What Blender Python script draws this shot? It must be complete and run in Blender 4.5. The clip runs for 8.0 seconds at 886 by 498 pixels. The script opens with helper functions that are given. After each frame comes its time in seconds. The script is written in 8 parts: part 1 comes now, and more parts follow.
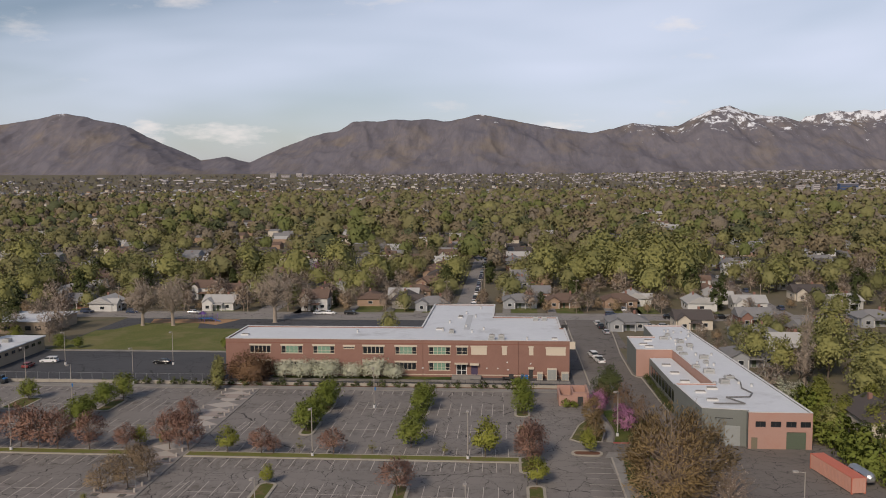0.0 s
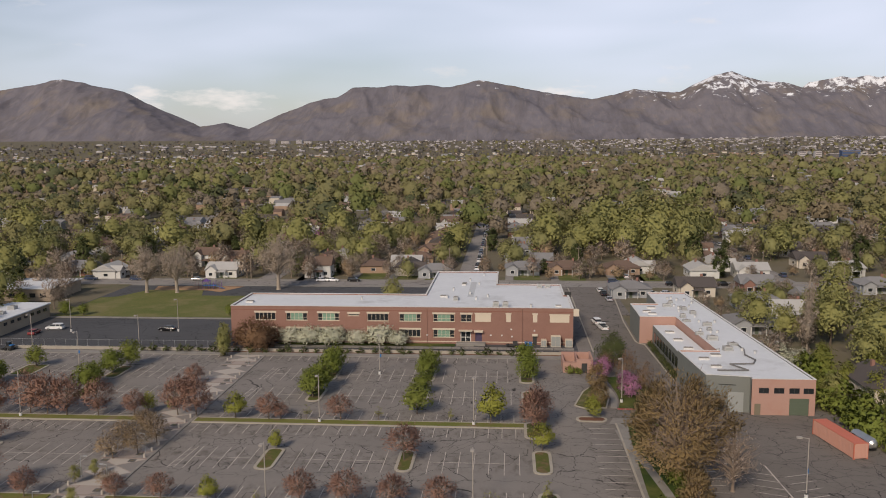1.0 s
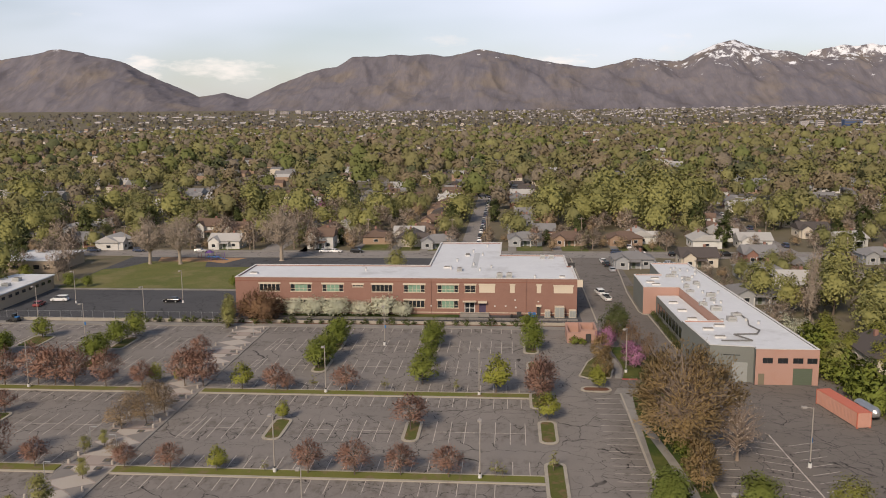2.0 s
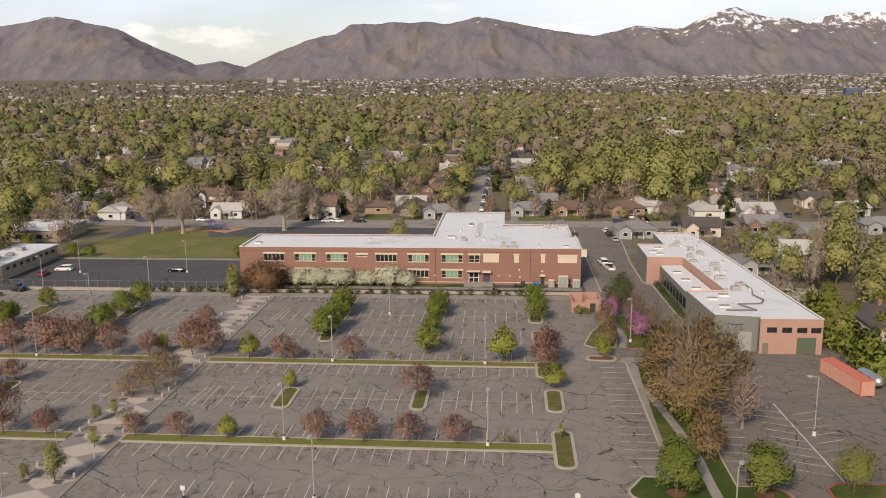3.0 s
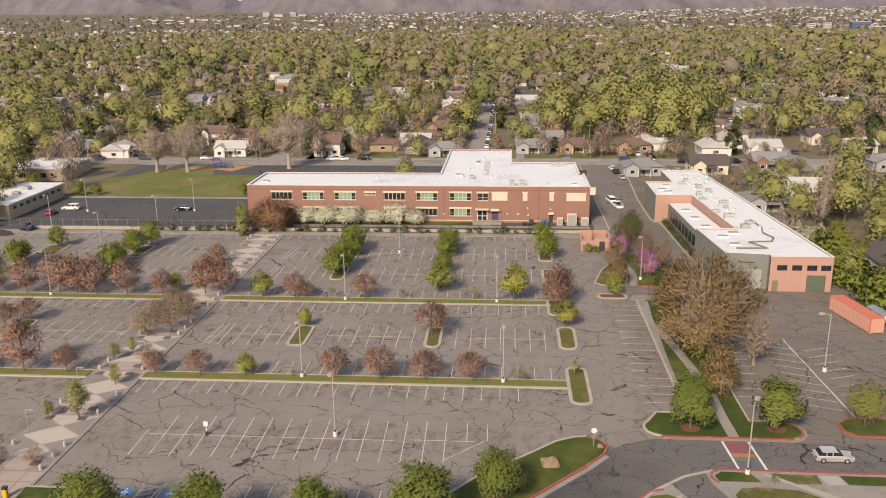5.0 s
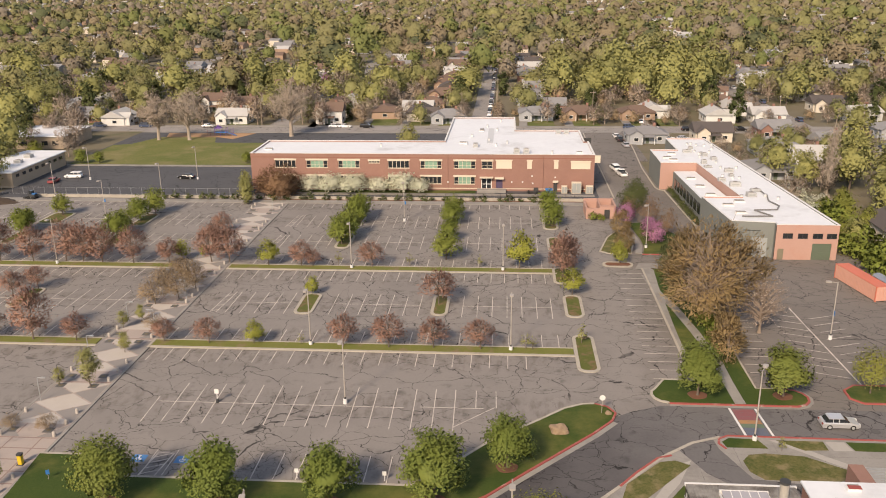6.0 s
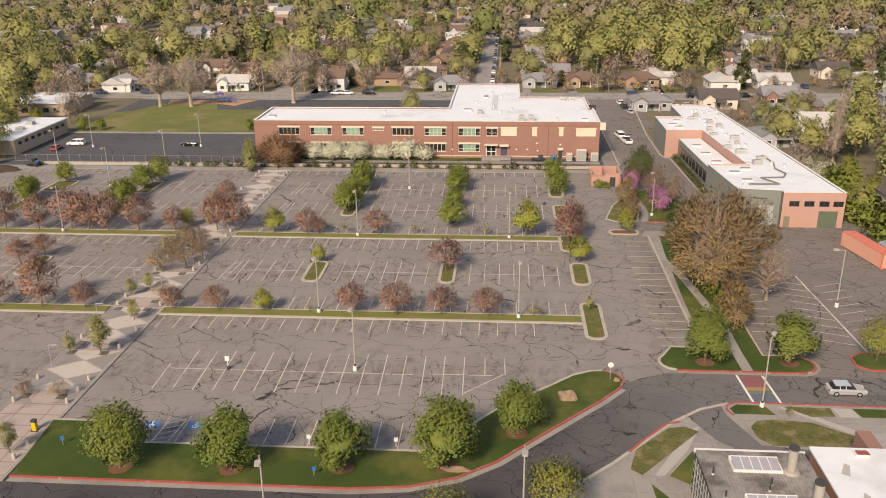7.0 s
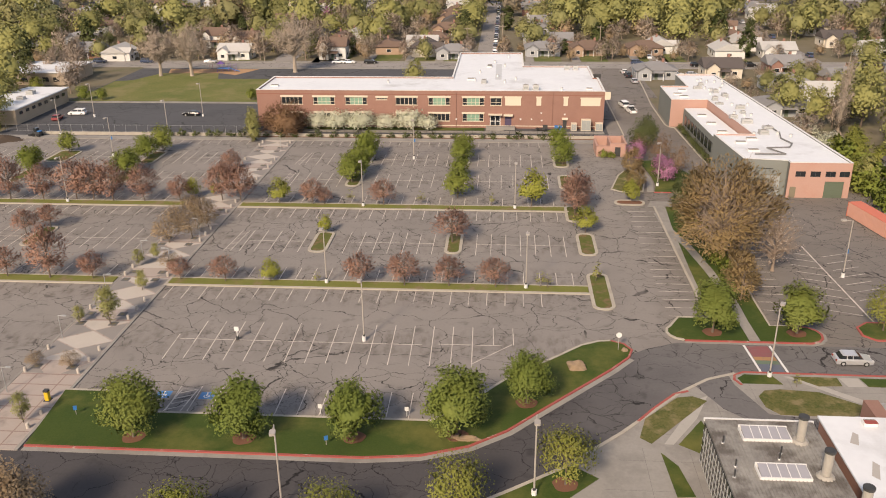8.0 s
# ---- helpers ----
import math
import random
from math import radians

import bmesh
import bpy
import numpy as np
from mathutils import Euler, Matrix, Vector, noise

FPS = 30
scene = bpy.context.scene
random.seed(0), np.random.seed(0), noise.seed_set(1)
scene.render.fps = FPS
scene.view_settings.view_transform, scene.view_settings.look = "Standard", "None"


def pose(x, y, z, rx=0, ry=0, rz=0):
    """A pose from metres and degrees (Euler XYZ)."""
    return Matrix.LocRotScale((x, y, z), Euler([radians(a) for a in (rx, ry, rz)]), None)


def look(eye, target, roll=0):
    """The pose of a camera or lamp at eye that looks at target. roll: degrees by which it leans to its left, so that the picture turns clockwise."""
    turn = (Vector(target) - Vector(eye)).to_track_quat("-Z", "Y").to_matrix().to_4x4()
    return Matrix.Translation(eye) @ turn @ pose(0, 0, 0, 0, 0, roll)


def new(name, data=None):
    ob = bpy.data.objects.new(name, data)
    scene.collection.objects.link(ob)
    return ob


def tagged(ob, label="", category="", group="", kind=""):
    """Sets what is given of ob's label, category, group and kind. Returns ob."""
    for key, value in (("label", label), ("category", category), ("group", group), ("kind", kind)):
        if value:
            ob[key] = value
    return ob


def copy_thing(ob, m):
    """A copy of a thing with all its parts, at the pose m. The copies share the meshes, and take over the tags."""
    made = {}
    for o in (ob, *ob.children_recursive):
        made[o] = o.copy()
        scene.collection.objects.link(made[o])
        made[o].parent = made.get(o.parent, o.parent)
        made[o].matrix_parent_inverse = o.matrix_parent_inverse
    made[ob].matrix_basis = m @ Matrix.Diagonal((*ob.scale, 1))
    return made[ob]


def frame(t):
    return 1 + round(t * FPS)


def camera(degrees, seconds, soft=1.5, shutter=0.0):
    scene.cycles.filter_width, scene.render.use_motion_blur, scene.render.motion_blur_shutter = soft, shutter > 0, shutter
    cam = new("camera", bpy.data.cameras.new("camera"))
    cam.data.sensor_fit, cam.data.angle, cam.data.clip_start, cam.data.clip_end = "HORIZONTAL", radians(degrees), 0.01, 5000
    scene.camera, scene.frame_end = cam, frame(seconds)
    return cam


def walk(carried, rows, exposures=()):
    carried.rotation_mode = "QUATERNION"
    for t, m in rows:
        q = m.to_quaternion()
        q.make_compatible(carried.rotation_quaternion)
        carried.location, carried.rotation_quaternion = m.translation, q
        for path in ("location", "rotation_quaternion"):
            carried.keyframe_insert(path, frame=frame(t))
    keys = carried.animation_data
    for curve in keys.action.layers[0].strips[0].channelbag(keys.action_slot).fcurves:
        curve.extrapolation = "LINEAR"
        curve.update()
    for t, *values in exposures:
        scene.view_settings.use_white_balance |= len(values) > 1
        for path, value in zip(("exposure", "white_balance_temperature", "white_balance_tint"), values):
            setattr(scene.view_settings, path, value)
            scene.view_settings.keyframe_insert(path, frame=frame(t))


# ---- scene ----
cam = camera(55.9, 8.0, 1.0)
PATH = [
    (0, (0.892, 0.321, 51.769), (0.734, 2.306, 51.591), -0.4),
    (0.5, (0.349, 0.235, 51.829), (0.19, 2.217, 51.61), -0.4),
    (1, (-0.192, 0.194, 51.943), (-0.35, 2.171, 51.686), -0.4),
    (1.5, (-0.587, 0.246, 52.038), (-0.746, 2.218, 51.746), -0.5),
    (3, (-2.508, -0.048, 52.223), (-2.663, 1.906, 51.824), -0.5),
    (3.5, (-3.105, -0.056, 52.321), (-3.259, 1.89, 51.885), -0.5),
    (4, (-3.745, -0.104, 52.4), (-3.898, 1.834, 51.928), -0.6),
    (4.5, (-4.355, -0.133, 52.422), (-4.507, 1.795, 51.914), -0.6),
    (6, (-6.261, -0.295, 52.576), (-6.409, 1.601, 51.958), -0.6),
    (6.5, (-6.906, -0.277, 52.562), (-7.052, 1.607, 51.907), -0.6),
    (7, (-7.501, -0.391, 52.666), (-7.647, 1.48, 51.974), -0.6),
    (7.5, (-8.151, -0.401, 52.712), (-8.295, 1.455, 51.982), -0.6),
    (8, (-8.783, -0.446, 52.768), (-8.925, 1.399, 52.009), -0.6),
]
walk(cam, [(t, look(eye, target, roll)) for t, eye, target, roll in PATH],
     [(0.0, -0.58, 6850, 14), (1.5, -0.34, 7150, 14.5), (3.0, -0.03, 7400, 15), (4.5, 0.29, 7600, 15.5), (6.0, 0.41, 7700, 16), (8.0, 0.4, 7750, 16)])

# ---- world, sun ----
SUN_EL, SUN_AZ = radians(36), radians(202)  # azimuth clockwise from +y
world = bpy.data.worlds.new("world")
scene.world = world
world.use_nodes = True


def build_sky():
    nt = world.node_tree
    nd, ln = nt.nodes, nt.links
    nd.clear()
    out, bg = nd.new("ShaderNodeOutputWorld"), nd.new("ShaderNodeBackground")
    sky = nd.new("ShaderNodeTexSky")
    sky.sky_type, sky.sun_disc = "NISHITA", False
    sky.sun_elevation, sky.sun_rotation = SUN_EL, SUN_AZ
    sky.air_density, sky.dust_density, sky.ozone_density = 1.0, 0.9, 1.4
    tc, mp = nd.new("ShaderNodeTexCoord"), nd.new("ShaderNodeMapping")
    mp.inputs["Scale"].default_value = (1.0, 1.0, 3.2)
    ln.new(tc.outputs["Generated"], mp.inputs["Vector"])
    n1, n2 = nd.new("ShaderNodeTexNoise"), nd.new("ShaderNodeTexNoise")
    n1.inputs["Scale"].default_value, n1.inputs["Detail"].default_value, n1.inputs["Distortion"].default_value = 1.3, 4.0, 0.3
    n2.inputs["Scale"].default_value, n2.inputs["Detail"].default_value, n2.inputs["Roughness"].default_value = 7.0, 8.0, 0.6
    for n in (n1, n2):
        ln.new(mp.outputs["Vector"], n.inputs["Vector"])
    r1, r2 = nd.new("ShaderNodeValToRGB"), nd.new("ShaderNodeValToRGB")
    r1.color_ramp.elements[0].position, r1.color_ramp.elements[1].position = 0.42, 0.72
    r1.color_ramp.elements[0].color, r1.color_ramp.elements[1].color = (0.08, 0.08, 0.08, 1), (0.75, 0.75, 0.75, 1)
    r2.color_ramp.elements[0].position, r2.color_ramp.elements[1].position = 0.62, 0.86
    ln.new(n1.outputs["Fac"], r1.inputs["Fac"])
    ln.new(n2.outputs["Fac"], r2.inputs["Fac"])
    mix1, mix2 = nd.new("ShaderNodeMix"), nd.new("ShaderNodeMix")
    mix1.data_type = mix2.data_type = "RGBA"
    sep, veil, mul = nd.new("ShaderNodeSeparateXYZ"), nd.new("ShaderNodeMapRange"), nd.new("ShaderNodeMath")
    ln.new(tc.outputs["Generated"], sep.inputs[0])
    veil.inputs["From Min"].default_value, veil.inputs["From Max"].default_value = 0.12, 0.55
    veil.inputs["To Min"].default_value, veil.inputs["To Max"].default_value = 1.35, 0.2
    ln.new(sep.outputs["Z"], veil.inputs["Value"])
    mul.operation = "MULTIPLY"
    ln.new(r1.outputs["Color"], mul.inputs[0])
    ln.new(veil.outputs["Result"], mul.inputs[1])
    ln.new(mul.outputs[0], mix1.inputs["Factor"])
    ln.new(sky.outputs["Color"], mix1.inputs["A"])
    mix1.inputs["B"].default_value = (8.6, 9.9, 12.4, 1)
    ln.new(r2.outputs["Color"], mix2.inputs["Factor"])
    ln.new(mix1.outputs["Result"], mix2.inputs["A"])
    mix2.inputs["B"].default_value = (10.0, 10.0, 10.2, 1)
    # a few small fair-weather clouds over the mountains
    def calc(op, a, b, c=None):
        n = nd.new("ShaderNodeMath")
        n.operation = op
        for k, v in enumerate((a, b) if c is None else (a, b, c)):
            if isinstance(v, (int, float)):
                n.inputs[k].default_value = v
            else:
                ln.new(v, n.inputs[k])
        return n.outputs[0]

    ahead = calc("MAXIMUM", sep.outputs["Y"], 0.05)
    across, above = calc("DIVIDE", sep.outputs["X"], ahead), calc("DIVIDE", sep.outputs["Z"], ahead)
    n3 = nd.new("ShaderNodeTexNoise")
    n3.inputs["Scale"].default_value, n3.inputs["Detail"].default_value, n3.inputs["Roughness"].default_value = 26.0, 6.0, 0.6
    ln.new(mp.outputs["Vector"], n3.inputs["Vector"])
    puff = calc("MULTIPLY", calc("SUBTRACT", n3.outputs["Fac"], 0.5), 3.2)
    col = mix2.outputs["Result"]
    for u0, v0, a, b, thick in ((-0.448, 0.057, 0.035, 0.016, 0.9), (-0.345, 0.053, 0.06, 0.016, 0.75), (0.058, 0.054, 0.036, 0.014, 0.9), (0.196, 0.172, 0.035, 0.012, 0.6), (-0.6, 0.185, 0.05, 0.02, 0.35)):
        du, dv = calc("DIVIDE", calc("SUBTRACT", across, u0), a), calc("DIVIDE", calc("SUBTRACT", above, v0), b)
        rad = calc("POWER", calc("ADD", calc("MULTIPLY", du, du), calc("MULTIPLY", dv, dv)), 0.5)
        m = calc("MULTIPLY", calc("MINIMUM", calc("MAXIMUM", calc("ADD", calc("SUBTRACT", 0.9, rad), puff), 0.0), 1.0), thick)
        mixc = nd.new("ShaderNodeMix")
        mixc.data_type = "RGBA"
        ln.new(m, mixc.inputs["Factor"])
        ln.new(col, mixc.inputs["A"])
        mixc.inputs["B"].default_value = (11.0, 10.8, 10.8, 1)
        col = mixc.outputs["Result"]
    ln.new(col, bg.inputs["Color"])
    bg.inputs["Strength"].default_value = 0.112
    ln.new(bg.outputs["Background"], out.inputs["Surface"])


build_sky()
sun = new("sun", bpy.data.lights.new("sun", "SUN"))
sun.data.energy, sun.data.angle, sun.data.color = 3.8, radians(10.0), (1.0, 0.9, 0.765)
sd = Vector((math.sin(SUN_AZ) * math.cos(SUN_EL), math.cos(SUN_AZ) * math.cos(SUN_EL), math.sin(SUN_EL)))
sun.matrix_world = look(sd * 300, (0, 0, 0))

# ---- materials ----
MATS = {}


def surface(name, base, second=None, rough=0.8, fine=8.0, broad=0.25, amount=0.5, bump=0.0, metal=0.0, by_object=0.0,
            by_island=0.0, stain=None, stain_scale=0.1, stain_at=(0.55, 0.75), coords="Position", spec=0.3):
    """A two-scale procedural surface: fine grain and broad blotches between two colours, with optional stains."""
    m = bpy.data.materials.new(name)
    m.use_nodes = True
    nd, ln = m.node_tree.nodes, m.node_tree.links
    bs = nd["Principled BSDF"]
    bs.inputs["Roughness"].default_value, bs.inputs["Metallic"].default_value = rough, metal
    bs.inputs["Specular IOR Level"].default_value = spec
    second = second or tuple(c * 0.7 for c in base)
    if coords == "Position":
        vec = nd.new("ShaderNodeNewGeometry").outputs["Position"]
    else:
        vec = nd.new("ShaderNodeTexCoord").outputs["Object"]

    def noise_at(scale, detail=5.0, rgh=0.6):
        n = nd.new("ShaderNodeTexNoise")
        n.inputs["Scale"].default_value, n.inputs["Detail"].default_value, n.inputs["Roughness"].default_value = scale, detail, rgh
        ln.new(vec, n.inputs["Vector"])
        return n.outputs["Fac"]

    def mathn(op, a, b):
        n = nd.new("ShaderNodeMath")
        n.operation = op
        for k, v in enumerate((a, b)):
            if isinstance(v, (int, float)):
                n.inputs[k].default_value = v
            else:
                ln.new(v, n.inputs[k])
        return n.outputs[0]

    f, b = noise_at(fine), noise_at(broad)
    fac = mathn("ADD", mathn("MULTIPLY", f, 0.5), mathn("MULTIPLY", b, 0.5))
    fac = mathn("ADD", mathn("MULTIPLY", mathn("SUBTRACT", fac, 0.5), 3.0 * amount), 0.5 * amount)
    if by_object:
        rnd = nd.new("ShaderNodeObjectInfo").outputs["Random"]
        fac = mathn("ADD", fac, mathn("MULTIPLY", mathn("SUBTRACT", rnd, 0.5), by_object))
    if by_island:
        rnd = nd.new("ShaderNodeNewGeometry").outputs["Random Per Island"]
        fac = mathn("ADD", fac, mathn("MULTIPLY", mathn("SUBTRACT", rnd, 0.5), by_island))
    cl = nd.new("ShaderNodeClamp")
    ln.new(fac, cl.inputs["Value"])
    mx = nd.new("ShaderNodeMix")
    mx.data_type = "RGBA"
    mx.inputs["A"].default_value, mx.inputs["B"].default_value = (*base, 1), (*second, 1)
    ln.new(cl.outputs[0], mx.inputs["Factor"])
    col = mx.outputs["Result"]
    if stain:
        rp = nd.new("ShaderNodeMapRange")
        rp.inputs["From Min"].default_value, rp.inputs["From Max"].default_value = stain_at
        ln.new(noise_at(stain_scale, 6.0, 0.65), rp.inputs["Value"])
        m2 = nd.new("ShaderNodeMix")
        m2.data_type = "RGBA"
        m2.inputs["B"].default_value = (*stain, 1)
        ln.new(rp.outputs["Result"], m2.inputs["Factor"])
        ln.new(col, m2.inputs["A"])
        col = m2.outputs["Result"]
    ln.new(col, bs.inputs["Base Color"])
    if bump:
        bp = nd.new("ShaderNodeBump")
        bp.inputs["Strength"].default_value, bp.inputs["Distance"].default_value = bump, 0.05
        ln.new(f, bp.inputs["Height"])
        ln.new(bp.outputs["Normal"], bs.inputs["Normal"])
    MATS[name] = m
    return m


def asphalt(name, base, second, crack, cell=0.16, crack_width=0.016, fine_cell=0.0):
    """Worn asphalt with a wandering network of cracks and sealed joints."""
    m = surface(name, base, second, rough=0.9, fine=3.0, broad=0.06, amount=0.8, bump=0.15, stain=tuple(c * 0.8 for c in base),
                stain_scale=0.07, stain_at=(0.48, 0.72))
    nd, ln = m.node_tree.nodes, m.node_tree.links
    bs = nd["Principled BSDF"]
    old = bs.inputs["Base Color"].links[0].from_socket
    pos = nd.new("ShaderNodeNewGeometry").outputs["Position"]
    wob = nd.new("ShaderNodeTexNoise")
    wob.inputs["Scale"].default_value, wob.inputs["Detail"].default_value = 0.3, 8.0
    wob.inputs["Roughness"].default_value = 0.56
    ln.new(pos, wob.inputs["Vector"])
    sc = nd.new("ShaderNodeVectorMath")
    sc.operation = "MULTIPLY_ADD"
    sc.inputs[1].default_value = (3.6, 3.6, 0.0)
    ln.new(wob.outputs["Color"], sc.inputs[0])
    ln.new(pos, sc.inputs[2])
    flat = nd.new("ShaderNodeVectorMath")
    flat.operation = "MULTIPLY"
    flat.inputs[1].default_value = (0.72, 1.0, 0.0)
    ln.new(sc.outputs[0], flat.inputs[0])
    patch = nd.new("ShaderNodeTexNoise")
    patch.inputs["Scale"].default_value, patch.inputs["Detail"].default_value = 0.045, 4.0
    ln.new(pos, patch.inputs["Vector"])
    for size, width, lo, hi in ((cell * 1.05, crack_width * 0.95, -1.0, 0.2), (cell * 2.2, crack_width * 1.3, 0.42, 0.52), (cell * 6.5, crack_width * 2.2, 0.56, 0.68)):
        vo = nd.new("ShaderNodeTexVoronoi")
        vo.feature = "DISTANCE_TO_EDGE"
        vo.inputs["Scale"].default_value, vo.inputs["Randomness"].default_value = size, 0.8
        ln.new(flat.outputs[0], vo.inputs["Vector"])
        rp = nd.new("ShaderNodeMapRange")
        rp.inputs["From Min"].default_value, rp.inputs["From Max"].default_value = width * 0.35 * 0.5, width * 0.5
        rp.inputs["To Min"].default_value, rp.inputs["To Max"].default_value = 1.0, 0.0
        ln.new(vo.outputs["Distance"], rp.inputs["Value"])
        pr = nd.new("ShaderNodeMapRange")
        pr.inputs["From Min"].default_value, pr.inputs["From Max"].default_value = lo, hi
        ln.new(patch.outputs["Fac"], pr.inputs["Value"])
        mu = nd.new("ShaderNodeMath")
        mu.operation = "MULTIPLY"
        ln.new(rp.outputs[0], mu.inputs[0])
        ln.new(pr.outputs[0], mu.inputs[1])
        mx = nd.new("ShaderNodeMix")
        mx.data_type = "RGBA"
        mx.inputs["B"].default_value = (*crack, 1)
        ln.new(mu.outputs[0], mx.inputs["Factor"])
        ln.new(old, mx.inputs["A"])
        old = mx.outputs["Result"]
    # oil drips and tyre grime
    oil, orp, mo = nd.new("ShaderNodeTexNoise"), nd.new("ShaderNodeMapRange"), nd.new("ShaderNodeMix")
    oil.inputs["Scale"].default_value, oil.inputs["Detail"].default_value = 0.42, 5.0
    ln.new(pos, oil.inputs["Vector"])
    orp.inputs["From Min"].default_value, orp.inputs["From Max"].default_value, orp.inputs["To Max"].default_value = 0.6, 0.74, 0.45
    ln.new(oil.outputs["Fac"], orp.inputs["Value"])
    mo.data_type = "RGBA"
    mo.inputs["B"].default_value = (*crack, 1)
    ln.new(orp.outputs[0], mo.inputs["Factor"])
    ln.new(old, mo.inputs["A"])
    ln.new(mo.outputs["Result"], bs.inputs["Base Color"])
    return m


def leafy(name, base, second, glow_through=0.18, m=None):
    m = m or surface(name, base, second, rough=0.65, fine=2.0, broad=0.5, amount=0.5, by_object=0.7, by_island=0.22, coords="Object", spec=0.12)
    nd, ln = m.node_tree.nodes, m.node_tree.links
    bs, out = nd["Principled BSDF"], nd["Material Output"]
    tr, mixs = nd.new("ShaderNodeBsdfTranslucent"), nd.new("ShaderNodeMixShader")
    ln.new(bs.inputs["Base Color"].links[0].from_socket, tr.inputs["Color"])
    mixs.inputs["Fac"].default_value = glow_through
    ln.new(bs.outputs[0], mixs.inputs[1])
    ln.new(tr.outputs[0], mixs.inputs[2])
    ln.new(mixs.outputs[0], out.inputs["Surface"])
    return m


ASPHALT = asphalt("worn_asphalt", (0.242, 0.219, 0.2), (0.195, 0.176, 0.161), (0.032, 0.029, 0.027), crack_width=0.0135)
ROAD = asphalt("road_asphalt", (0.15, 0.14, 0.137), (0.115, 0.108, 0.106), (0.024, 0.022, 0.021), cell=0.2)


def resealed(m, dark, x0, x1):
    """The older seal wears from dark to pale between x0 and x1, with a ragged edge."""
    nd, ln = m.node_tree.nodes, m.node_tree.links
    bs = nd["Principled BSDF"]
    old = bs.inputs["Base Color"].links[0].from_socket
    geo, sep, nz = nd.new("ShaderNodeNewGeometry"), nd.new("ShaderNodeSeparateXYZ"), nd.new("ShaderNodeTexNoise")
    ln.new(geo.outputs["Position"], sep.inputs[0])
    ln.new(geo.outputs["Position"], nz.inputs["Vector"])
    nz.inputs["Scale"].default_value, nz.inputs["Detail"].default_value = 0.12, 6.0
    ma, rg = nd.new("ShaderNodeMath"), nd.new("ShaderNodeMapRange")
    ma.operation = "MULTIPLY_ADD"
    ma.inputs[1].default_value = 30.0
    ln.new(nz.outputs["Fac"], ma.inputs[0])
    ln.new(sep.outputs["X"], ma.inputs[2])
    rg.inputs["From Min"].default_value, rg.inputs["From Max"].default_value = x0 + 15, x1 + 15
    rg.inputs["To Min"].default_value, rg.inputs["To Max"].default_value = 1.0, 0.0
    ln.new(ma.outputs[0], rg.inputs["Value"])
    mx = nd.new("ShaderNodeMix")
    mx.data_type, mx.blend_type = "RGBA", "MULTIPLY"
    mx.inputs["B"].default_value = (*dark, 1)
    ln.new(rg.outputs[0], mx.inputs["Factor"])
    ln.new(old, mx.inputs["A"])
    ln.new(mx.outputs["Result"], bs.inputs["Base Color"])


resealed(ASPHALT, (0.76, 0.745, 0.73), 22.0, 11.0)
resealed(ROAD, (0.48, 0.475, 0.5), -2.0, 15.0)


def parking_wear(m, rows, east):
    """Drips of oil where the cars' fronts stand, in strips along the given rows."""
    nd, ln = m.node_tree.nodes, m.node_tree.links
    bs = nd["Principled BSDF"]
    old = bs.inputs["Base Color"].links[0].from_socket
    geo, sep, mp, nz = nd.new("ShaderNodeNewGeometry"), nd.new("ShaderNodeSeparateXYZ"), nd.new("ShaderNodeMapping"), nd.new("ShaderNodeTexNoise")
    ln.new(geo.outputs["Position"], sep.inputs[0])
    ln.new(geo.outputs["Position"], mp.inputs["Vector"])
    mp.inputs["Scale"].default_value = (1.0, 0.45, 1.0)
    ln.new(mp.outputs["Vector"], nz.inputs["Vector"])
    nz.inputs["Scale"].default_value, nz.inputs["Detail"].default_value, nz.inputs["Roughness"].default_value = 0.75, 6.0, 0.65

    def calc(op, a, b):
        n = nd.new("ShaderNodeMath")
        n.operation, n.use_clamp = op, op == "MULTIPLY"
        for k, v in enumerate((a, b)):
            if isinstance(v, (int, float)):
                n.inputs[k].default_value = v
            else:
                ln.new(v, n.inputs[k])
        return n.outputs[0]

    near = None
    for y in rows:
        d = calc("ABSOLUTE", calc("SUBTRACT", sep.outputs["Y"], y), 0.0)
        near = d if near is None else calc("MINIMUM", near, d)
    strip = calc("MULTIPLY", calc("SUBTRACT", 4.6, near), 0.45)
    strip = calc("MULTIPLY", strip, calc("MULTIPLY", calc("SUBTRACT", east, sep.outputs["X"]), 0.5))
    blot = calc("MULTIPLY", calc("SUBTRACT", nz.outputs["Fac"], 0.47), 4.5)
    mx = nd.new("ShaderNodeMix")
    mx.data_type, mx.blend_type = "RGBA", "MULTIPLY"
    mx.inputs["B"].default_value = (0.62, 0.59, 0.575, 1)
    ln.new(calc("MULTIPLY", strip, blot), mx.inputs["Factor"])
    ln.new(old, mx.inputs["A"])
    ln.new(mx.outputs["Result"], bs.inputs["Base Color"])


parking_wear(ASPHALT, (80.5, 95.0, 109.5, 116.5, 130.2, 143.5, 152.0, 165.0, 180.0, 194.0), 8.0)
STREET = asphalt("street_asphalt", (0.285, 0.262, 0.242), (0.235, 0.215, 0.2), (0.09, 0.082, 0.076), cell=0.1)
BLACKTOP = asphalt("new_blacktop", (0.088, 0.088, 0.093), (0.066, 0.066, 0.07), (0.03, 0.03, 0.03), cell=0.1)
CONCRETE = surface("concrete", (0.285, 0.266, 0.24), (0.212, 0.197, 0.18), rough=0.9, fine=3, broad=0.22, amount=0.8, bump=0.1, stain=(0.2, 0.184, 0.167), stain_scale=0.22, stain_at=(0.48, 0.68))
